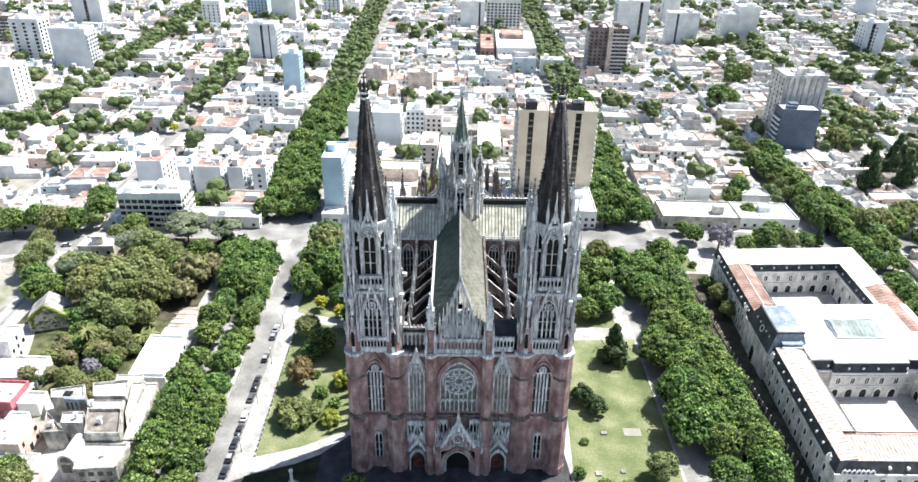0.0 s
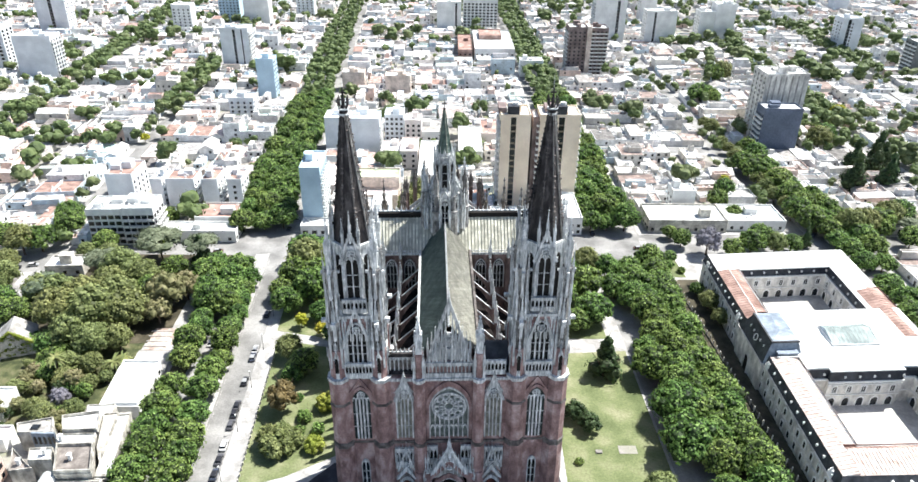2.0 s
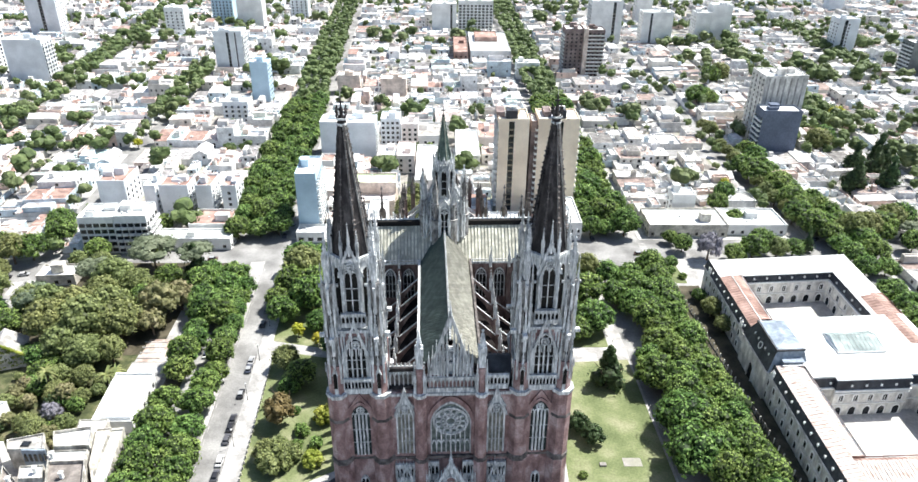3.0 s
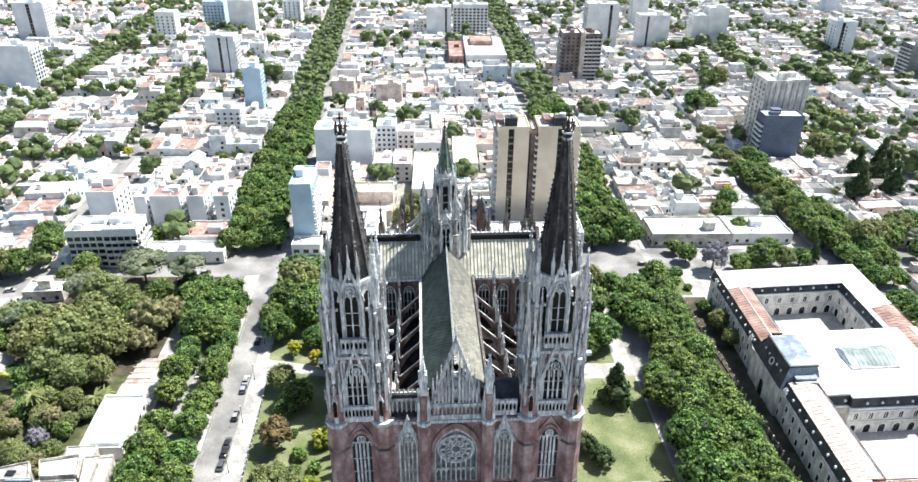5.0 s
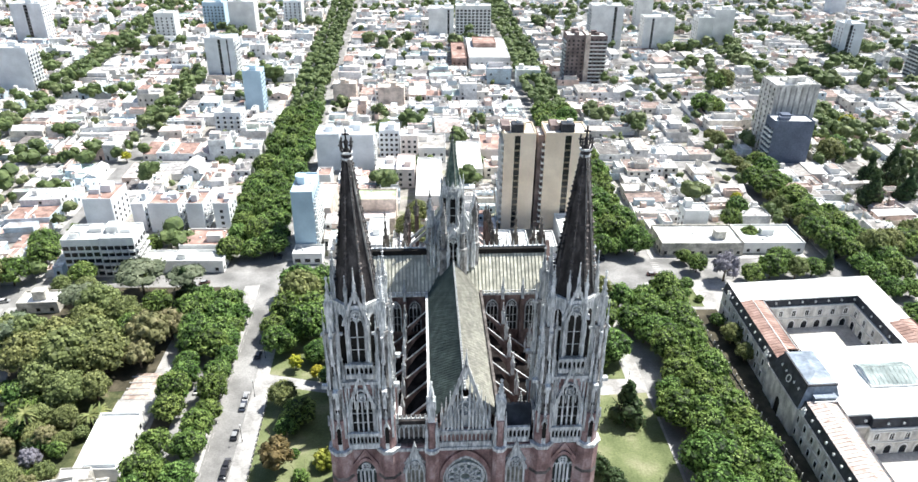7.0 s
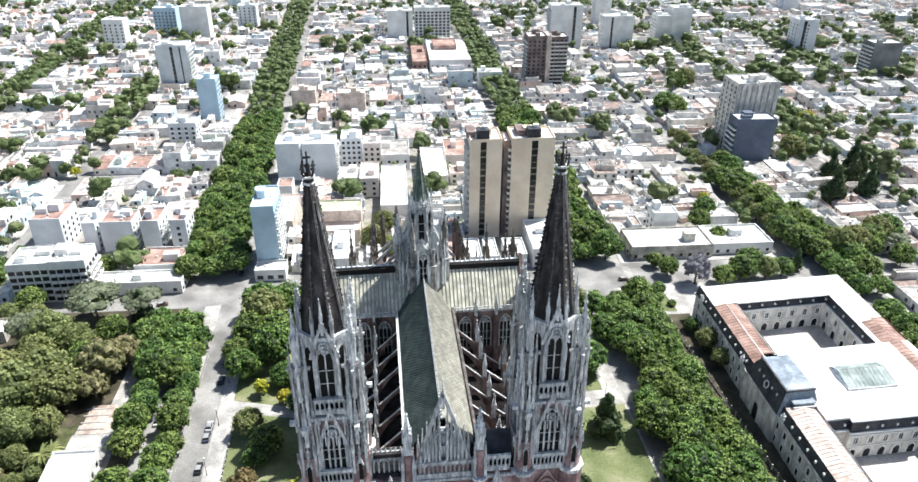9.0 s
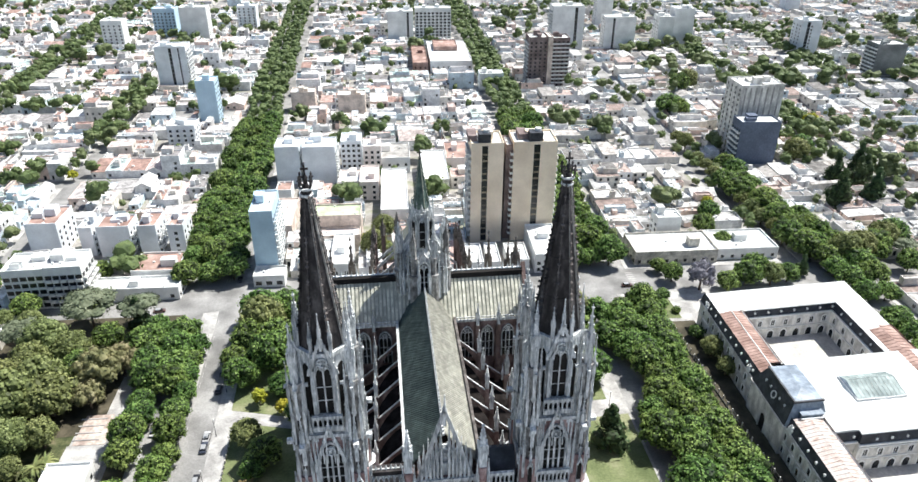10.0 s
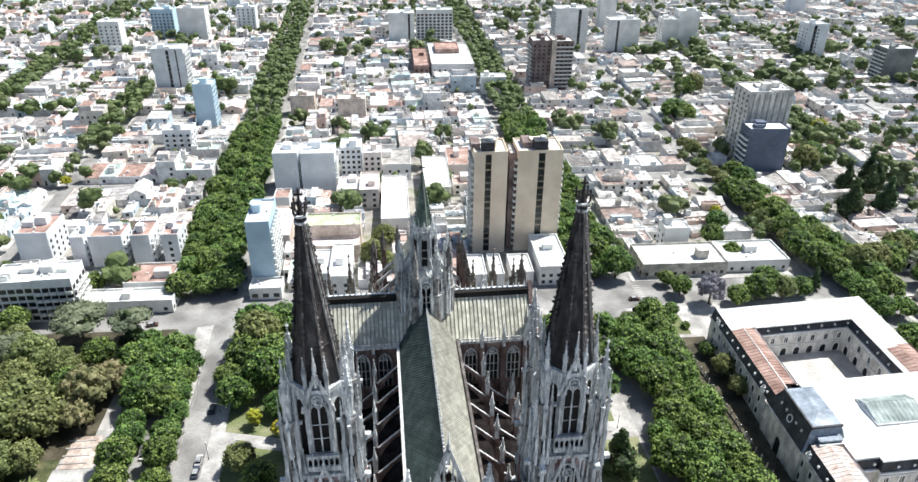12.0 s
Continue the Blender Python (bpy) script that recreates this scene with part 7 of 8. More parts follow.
apartment_block("narrow pale stair tower between brown brick blocks", 107.2, 110.6, 422, 438, 37.5, PEACH, seed=63, tanks=0)
apartment_block("dark brown brick apartment tower with a pale strip", 110.9, 124, 425, 440, 36.0, BROWN, front=4, balconies="f", seed=18)
apartment_block("white high-rise with a dark vertical slot", 136, 165, 545, 562, 38.0, WHITE, left=4, slots=((7.0, 1.3),), balconies="l", seed=19, right=3)
apartment_block("white high-rise apartment block with a flat roof", 182, 210, 535, 550, 30.0, WHITE, left=3, slots=((-6.0, 1.0),), seed=20)
apartment_block("white high-rise apartment block with a flat roof", 233, 247, 540, 556, 29.0, WHITE, left=3, right=3, seed=21)
apartment_block("white high-rise apartment block with a flat roof", 249.5, 268, 546, 562, 35.0, WHITE, right=4, seed=22, front=0)
apartment_block("white civic building with a blue-grey side", -12, 12, 588, 606, 27.0, WHITE, left=5, seed=23, slots=((7.0, 1.0),))
apartment_block("white civic building with long window bands", 14, 48, 592, 606, 29.0, WHITE, front=9, seed=24, wide=True)
apartment_block("white market building with a flat roof", 22, 56, 470, 545, 9.0, WHITE, front=8, right=8, seed=25, tanks=0, name="market_building")
apartment_block("raised red-tiled roof hall of the market", 27, 47, 508, 535, 12.0, RED_TIN, roof=RED_TIN, seed=26, tanks=0, name="market_hall")
apartment_block("narrow building with a terracotta roof", 8, 20, 470, 530, 8.0, RED_TIN, front=3, seed=27, tanks=1, roof=RED_TIN)
apartment_block("grey-white apartment tower with a central slot", -180, -158, 434, 450, 31.0, GREY_WALL, right=4, slots=((0.0, 1.0), (6.0, 0.5)), balconies="r", seed=28)
apartment_block("pale blue apartment slab with a blank end wall", -133, -121, 354, 366, 27.0, BLUE_WALL, right=3, seed=29)
apartment_block("pale apartment block with blue balconies", -141, -125, 309, 322, 13.0, GREY_WALL, front=4, right=3, balconies="f", seed=30)
apartment_block("white high-rise apartment block with a flat roof", -313, -294, 300, 318, 27.0, WHITE, right=3, seed=31)
apartment_block("white high-rise with stacked dark balconies", -361, -338, 414, 430, 34.0, GREY_WALL, front=3, right=3, balconies="f", seed=32, wide=True)
apartment_block("white high-rise apartment block with a flat roof", -322, -294, 398, 414, 31.0, GREY_WALL, right=4, seed=33, balconies="r")
apartment_block("grey high-rise apartment block with a flat roof", -390, -362, 562, 578, 33.0, GREY_WALL, right=4, slots=((0.0, 1.6),), seed=34)
apartment_block("wide white apartment block with blank walls", -70, -57.5, 250, 264, 20.0, BLUE_WHITE, right=3, seed=35, roof=WHITE)
apartment_block("wide white apartment block with blank walls", -56, -39, 249, 264, 20.0, BLUE_WHITE, right=4, balconies="r", seed=36, roof=WHITE)
apartment_block("white apartment block with window rows", -37, -26, 262, 276, 18.0, BLUE_WHITE, front=4, seed=37, roof=WHITE)
apartment_block("pinkish white apartment block with window rows", -25, -15.5, 259, 272, 16.0, BLUSH, front=3, seed=38, tanks=1, roof=WHITE)
apartment_block("grey-white apartment tower with a dark slot", 346, 364, 500, 516, 32.0, GREY_WALL, front=1, left=3, seed=39, slots=((-3.0, 1.4),))
apartment_block("grey high-rise apartment block with a flat roof", 458, 476, 738, 752, 40.0, GREY_WALL, right=4, seed=40)
apartment_block("pinkish blank-walled apartment block", -77, -61, 374, 386, 13.0, PEACH, seed=41, right=2)
apartment_block("pinkish blank-walled apartment block", -45, -27, 362, 374, 14.0, PEACH, seed=42)
apartment_block("white block with a blank wall", 56, 74, 418, 430, 12.0, WHITE, seed=43, right=2)
apartment_block("grey apartment slab with side balconies", 372, 396, 430, 446, 27.0, DARK_GREY, left=4, seed=44, balconies="l")
apartment_block("white mid-rise apartment block with a flat roof", -262, -244, 560, 574, 26.0, WHITE, front=4, seed=45)
apartment_block("white apartment block with blue glazing", -235, -214, 618, 632, 26.0, BLUE_WALL, front=6, seed=46)
apartment_block("white mid-rise apartment block with a flat roof", -205, -180, 600, 616, 30.0, WHITE, front=0, right=4, seed=47)
apartment_block("white mid-rise apartment block with a flat roof", -160, -142, 640, 655, 24.0, GREY_WALL, front=4, seed=48)
apartment_block("white mid-rise apartment block with a flat roof", 205, 222, 650, 664, 34.0, WHITE, left=3, seed=49)
apartment_block("white mid-rise apartment block with a flat roof", -420, -396, 470, 486, 25.0, BROWN, front=5, balconies="f", seed=50)
apartment_block("peach terraced building before a pale green roof court", -45, -24, 174, 182, 7.0, PEACH, front=3, seed=51, tanks=0, roof=BLUSH, name="terraced_building")
apartment_block("low building with a pale green roof court", -47.3, -23.7, 182.3, 194.5, 12.6, PEACH, seed=52, tanks=0, roof=PALE_GREEN, name="terraced_building")
apartment_block("white shed with a flat roof beside the cathedral's back street", -43, -35.2, 153, 173, 6.0, WHITE, seed=64, tanks=1, name="low_building", roof=WHITE)
apartment_block("white house with a flat roof on the cathedral's back street", -35, -26.5, 147, 174, 8.0, WHITE, front=2, seed=65, tanks=1, name="low_building", roof=WHITE)
apartment_block("peach flat-roofed building beside a pale blue slab", -64, -54.5, 185, 215, 7.0, PEACH, seed=66, tanks=1, name="low_building", roof=BLUSH)
apartment_block("small building with a red sheet roof", -67.5, -60, 227, 238, 6.0, WHITE, seed=67, tanks=0, name="low_building", roof=RED_TIN)
apartment_block("row of pinkish white low houses", -37, -26.2, 233, 249, 7.0, BLUSH, front=3, seed=68, tanks=1, name="low_building", roof=WHITE)
apartment_block("pink-walled house with a pale roof", -26, -16.5, 226, 248, 9.5, BLUSH, front=2, seed=69, tanks=1, name="low_building", roof=BLUSH)
apartment_block("long white warehouse with a flat roof", 6, 19, 228, 270, 9.0, WHITE, seed=70, tanks=0, name="warehouse", roof=WHITE)
apartment_block("pinkish house block with a red sheet roof", 19.5, 33, 257, 283, 9.0, BLUSH, front=3, seed=71, tanks=1, name="town_house", roof=RED_TIN)
apartment_block("white house row with grey roofs", -18, 0, 262, 286, 8.0, WHITE, front=4, seed=72, tanks=1, name="town_house", roof=CONCRETE)
apartment_block("low white hall before the beige towers", 20, 27.4, 150, 167, 4.8, WHITE, seed=73, tanks=0, name="low_building", roof=WHITE)
apartment_block("low white hall before the beige towers", 29, 34.5, 150, 167, 4.8, WHITE, seed=74, tanks=0, name="low_building", roof=WHITE)
apartment_block("low white hall before the beige towers", 37.5, 46.5, 151, 166, 4.8, WHITE, seed=75, tanks=0, name="low_building", roof=WHITE)
# brown block added to stand for the dark recess between the beige towers
apartment_block("brown block added for the dark recess beside a beige tower", 39.6, 42.5, 181, 193, 44.0, BROWN, seed=76, tanks=0, name="recess_block")
apartment_block("large white warehouse with a flat roof", -15.3, -2.4, 196.5, 247, 8.0, WHITE, seed=53, tanks=0, name="warehouse", roof=WHITE)
apartment_block("large white flat-roofed corner building on a brick base", 92, 128, 152, 170, 5.5, CREAM, front=9, left=5, seed=54, tanks=1, name="corner_building")
apartment_block("low white wing with a flat roof", 129, 156, 154, 172, 4.6, WHITE, front=6, seed=61, tanks=1, name="low_building")
apartment_block("low white house with a flat roof among park trees", -160.5, -146, 110, 119, 4.0, CREAM, front=3, seed=81, tanks=1, name="park_house", roof=WHITE, turn=4)
apartment_block("white flat-roofed house behind the villa", -142.5, -131, 25.5, 35, 5.0, WHITE, front=3, seed=77, tanks=0, name="town_house", roof=PALE_ROOF)
apartment_block("small house with a faded terracotta roof", -130, -123.8, 13.6, 19.4, 4.0, WHITE, seed=78, tanks=0, name="town_house", roof=RUST_TIN)
apartment_block("small house with a pale blue sheet roof", -130.2, -124.8, 5.2, 11, 3.4, WHITE, seed=79, tanks=0, name="town_house", roof=BLUE_WALL)
apartment_block("small house with a faded terracotta roof", -130, -123.6, -1, 4, 4.0, WHITE, seed=80, tanks=0, name="town_house", roof=RED_TIN)
apartment_block("house with a bright pink painted gable wall", -140.5, -131, 12.5, 22.5, 5.2, material("pink_paint", [(0.62, 0.20, 0.24), (0.72, 0.28, 0.32)], stain_scale=0.3), seed=60, tanks=0, name="town_house", roof=RUST_TIN)
apartment_block("white box-shaped house with blank walls", 108, 119, 173, 182, 11.0, WHITE, left=2, seed=55, tanks=1)

# ---- villa, terrace and garden house left of the avenue ----
VILLA = thing("villa", "cream classical villa with parapets and several flat roofs", "house")
reserve(-122, -86, -16, 30)


def villa_place(s):
    s.v = [(x - 0.07 * y, y, z) for x, y, z in s.v]
    return s


VILLA_ROOF = material("worn_roof_tiles", [(0.20, 0.175, 0.158), (0.29, 0.262, 0.24)], stain_scale=0.4, grain=2.0)
VILLA_WALL = material("aged_cream_stucco", [(0.34, 0.325, 0.29), (0.50, 0.48, 0.43), (0.66, 0.64, 0.58)], stain_scale=0.5, grain=1.5, stain=0.35, streak=0.5)


def villa_block(pts, h, roof, rim=0.9, label="", wall=None, name="wall"):
    """A block on four corners of the ground, near left first and round: walls, parapet, cornice, roof."""
    cx, cy = sum(p[0] for p in pts) / 4, sum(p[1] for p in pts) / 4

    def ring_at(k, z):
        return [(cx + (x - cx) * k, cy + (y - cy) * k, z) for x, y in pts]

    def hoop(k0, k1, z0, z1):
        v = ring_at(k0, z0) + ring_at(k0, z1) + ring_at(k1, z1) + ring_at(k1, z0)
        f = []
        for r in range(4):
            for i in range(4):
                j = (i + 1) % 4
                f.append((4 * r + i, 4 * r + j, 4 * ((r + 1) % 4) + j, 4 * ((r + 1) % 4) + i))
        return Shape().add(v, f)

    part(name, hoop(1.0, 0.93, 0, h + rim), wall or VILLA_WALL, VILLA)
    part("roof", Shape().add(ring_at(0.94, h - 0.3) + ring_at(0.94, h), [(0, 1, 5, 4), (1, 2, 6, 5), (2, 3, 7, 6), (3, 0, 4, 7), (4, 5, 6, 7)]), roof, VILLA, label)
    part("cornice", hoop(1.035, 1.002, h - 0.5, h - 0.1), VILLA_WALL, VILLA)


villa_block([(-99.0, -13.0), (-88.4, -12.0), (-88.6, -3.3), (-102.6, -3.7)], 6.4, WHITE, 0.8, "bleached white roof terrace")
villa_block([(-100.3, -3.2), (-91.0, -2.8), (-94.6, 7.0), (-104.2, 6.6)], 9.2, VILLA_ROOF, 1.0, "grey-brown tiled flat roof behind a parapet")
villa_block([(-105.3, 8.0), (-95.5, 8.4), (-96.4, 12.2), (-106.9, 11.6)], 8.2, PALE_ROOF, 0.5, "narrow pale roof step")
villa_block([(-105.6, 12.5), (-96.2, 12.9), (-98.4, 20.4), (-108.4, 18.2)], 8.6, WHITE, 1.0, "white upper roof with a parapet")
villa_block([(-90.8, -2.4), (-87.0, -2.4), (-91.0, 22.0), (-94.0, 21.6)], 7.0, PALE_ROOF, 0.5, "long narrow side roof")
villa_block([(-94.3, 7.4), (-91.6, 2.6), (-94.2, 21.4), (-97.9, 20.8)], 7.8, CREAM, 0.3, "cream sloping side roof")
villa_block([(-110.2, 2.4), (-104.2, 2.7), (-105.8, 7.2), (-111.9, 6.8)], 7.6, WHITE, 0.7, "small white roof")
villa_block([(-114.2, 0.0), (-108.6, 1.2), (-110.6, 2.2), (-117.8, 8.6)], 6.2, VILLA_ROOF, 0.6, "dark worn roof")
villa_block([(-119.3, 13.9), (-109.6, 14.2), (-112.4, 20.2), (-121.3, 17.6)], 6.6, CONCRETE, 0.6, "grey flat roof with a dark skylight")
villa_block([(-104.5, 21.0), (-96.5, 21.4), (-97.4, 26.6), (-105.4, 26.2)], 6.0, WHITE, 0.5, "bleached white roof")
part("roof_light", Shape().box(-116.6, -114.4, 15.4, 17.2, 6.5, 7.0), GLASS_DARK, VILLA, "dark roof light")
# arcaded court wall between the left wings
part("court_wall", Shape().box(-115.2, -108.8, 13.2, 13.8, 0, 7.4), ZINC, VILLA, "blue-grey court wall with arched windows")
for i in range(5):
    part("court_window", Shape().slab([(x - 114.4 + 1.3 * i, z) for x, z in pointed(0.8, 3.4, 6.2, 3)], 13.12, 13.2), GLASS_DARK, VILLA)
# barrel vault beside the terrace, with its arched end
n = 8
prof = [(-1.9 * math.cos(math.pi * i / n), 2.3 * math.sin(math.pi * i / n)) for i in range(n + 1)]
vault = Shape().slab([(x, 6.9 + z) for x, z in reversed(prof)], -10.6, -2.4)
vault.v = [(x - 102.2, y, z) for x, y, z in vault.v]
part("vault", vault, PALE_ROOF, VILLA, "pale barrel-vaulted roof")
front_arch = Shape().slab([(x * 1.12 - 102.2, 6.9 + z * 1.1) for x, z in reversed(prof)], -11.0, -10.6).box(-104.4, -100.0, -11.0, -9.0, 0, 6.9)
part("vault_front", front_arch, VILLA_WALL, VILLA, "stucco front of the vaulted bay")
arch_win = Shape().slab([(x * 0.7 - 102.2, 7.1 + z * 0.78) for x, z in reversed(prof)], -11.08, -11.0).box(-103.5, -100.9, -11.08, -11.0, 3.4, 6.2)
part("vault_window", arch_win, GLASS_DARK, VILLA, "dark arched window in the vault end")
# moulded front parapet of the terrace and its windows
part("balustrade", Shape().beam((-98.8, -13.3, 7.4), (-88.6, -12.3, 7.4), 0.6, 0.5).beam((-88.2, -12.2, 7.4), (-88.4, -3.4, 7.4), 0.5, 0.5), CREAM, VILLA, "moulded terrace parapet")
for i in range(4):
    for z in (1.0, 4.2):
        part("window", WIN, GLASS_DARK, VILLA, at=pose(-97.4 + 2.4 * i, -12.92 + 0.23 * i, z, 0, 0, 5.4))
for i in range(5):
    part("window", WIN, GLASS_DARK, VILLA, at=pose(-87.7 - 0.66 * i, 1.5 + 4.0 * i, 2.0, 0, 0, 99.5))
for x, y, z in ((-98.2, 1.6, 9.0), (-104.6, 9.6, 8.0), (-113.0, 2.8, 6.0), (-93.4, -7.6, 6.2), (-107.0, 5.0, 7.4)):
    part("chimney", Shape().box(x - 0.4, x + 0.4, y - 0.4, y + 0.4, z, z + 2.0).box(x - 0.55, x + 0.55, y - 0.55, y + 0.55, z + 2.0, z + 2.3), WHITE, VILLA)
hall = thing("school_hall", "long low white hall with a flat roof terrace", "building")
w = Shape()
ring_wall(w, -101.5, -89.5, 27.5, 50, 0, 4.6, 0.3)
part("wall", villa_place(w), WHITE, hall)
part("roof", villa_place(Shape().box(-101.2, -89.8, 27.8, 49.7, 3.4, 3.8)), PALE_ROOF, hall, "white flat roof")
part("roof_kerb", villa_place(Shape().box(-99, -90.5, 29.0, 29.9, 3.8, 4.9)), GREY_WALL, hall)
for y in (33, 38, 43, 47):
    part("window", WIN, GLASS_DARK, hall, at=pose(-89.5 - 0.07 * y, y, 1.0, 0, 0, 94))
sheet("terrace", [(-104.8, 50.3), (-93.5, 50.3), (-94.3, 61), (-105.0, 61)], 0.12, PAVING, "bleached white paved terrace", "terrace")
sheet("terrace", [(-103.6, 61.2), (-94.5, 61.2), (-95.8, 74), (-103.8, 74)], 0.12, material("terrace_tiles", [(0.52, 0.40, 0.34), (0.66, 0.58, 0.52)], stain_scale=0.25), "faded pinkish paved terrace", "terrace")
for y in (63, 66, 69, 72):
    solid("terrace_strip", villa_place(Shape().box(-99.8, -92.2, y, y + 0.4, 0.12, 0.3)), PAVING, "pale kerb strip across the terrace", "kerb", "terrace kerbs")
# garden house with an overgrown gable
gh = thing("garden_house", "gabled garden house overgrown with pale green creeper", "house")
m = pose(-146, 62, 0, 0, 0, 18)
part("wall", Shape().box(-6, 6, -5, 5, 0, 5.2).slab([(-6, 5.2), (6, 5.2), (0, 9.6)], -5, 5), CREAM, gh, at=m)
part("roof", Shape().add([(-6.4, -5.3, 5.0), (0, -5.3, 9.9), (0, 5.3, 9.9), (-6.4, 5.3, 5.0), (6.4, -5.3, 5.0), (6.4, 5.3, 5.0)], [(0, 1, 2, 3), (1, 4, 5, 2)]), CONCRETE, gh, "dull grey roof slopes", at=m)
ivy = Shape()
ivy_rng = random.Random(31)
for i in range(26):
    f = i / 25
    for k in (-1, 1):
        x, z = k * 6.2 * (1 - f), 5.0 + 4.9 * f
        blob(ivy, ivy_rng, (x, -5.2 + ivy_rng.uniform(-0.2, 0.2), z), 0.55, 0.9, 4, 6)
        leaves(ivy, ivy_rng, (x, -5.2, z), 0.65, 0.9, 10, 0.4)
for i in range(60):
    x = ivy_rng.uniform(-5.5, 5.5)
    z = ivy_rng.uniform(1.0, 5.0 + 4.5 * (1 - abs(x) / 6))
    leaves(ivy, ivy_rng, (x, -5.15, z), 0.5, 0.8, 12, 0.45)
part("creeper", ivy, LEAF_LIME, gh, "yellow-green creeper", at=m)
hedge = Shape()
for i in range(24):
    x, y = -138 + 1.4 * i * 0.62, 52 - 0.62 * i * 0.25
    blob(hedge, ivy_rng, (x, y, 1.6), 1.1, 1.2, 4, 7)
    leaves(hedge, ivy_rng, (x, y, 1.7), 1.25, 1.2, 40, 0.4)
solid("hedge", hedge, LEAF_OLIVE, "tall clipped garden hedge", "hedge")
SPOTS = fill_blocks()

# ---- planting ----
rng = random.Random(5)


def row(made, u, lo, hi, step, size, skip=0.0, on_grid=True):
    v = lo
    while v < hi:
        if rng.random() >= skip:
            plant(made, u + rng.uniform(-0.9, 0.9), v, rng.uniform(*size), rng.uniform(0, 360), rng, on_grid=on_grid)
        v += rng.uniform(step * 0.85, step * 1.15)


row(PLANES, -72.6, -24, 30, 8.2, (0.78, 1.0))
row(PLANES, -72.4, 36, 104, 8.4, (0.68, 0.95), 0.04)
row(PLANES, -83.2, -24, 30, 8.2, (0.80, 1.02))
row(PLANES, -83.4, 36, 119, 8.4, (0.68, 0.96), 0.04)
row(PLANES, 75.5, 6, 119, 8.4, (0.86, 1.12))
row(PLANES, 85.0, -4, 119, 8.2, (0.84, 1.08))
for u in (-84, -76, -68.5, 69, 76, 83):
    row(PLANES, u, 153, 345, 11.0, (0.75, 1.2))
row(PLANES, -77.5, 84, 116, 9.0, (0.85, 1.1))
row(PLANES, 172, 60, 250, 9.5, (0.8, 1.1), 0.12)
row(PLANES, 181, 40, 190, 9.5, (0.8, 1.1), 0.15)
row(OLIVES, 163, 165, 300, 11, (0.6, 0.85), 0.3)
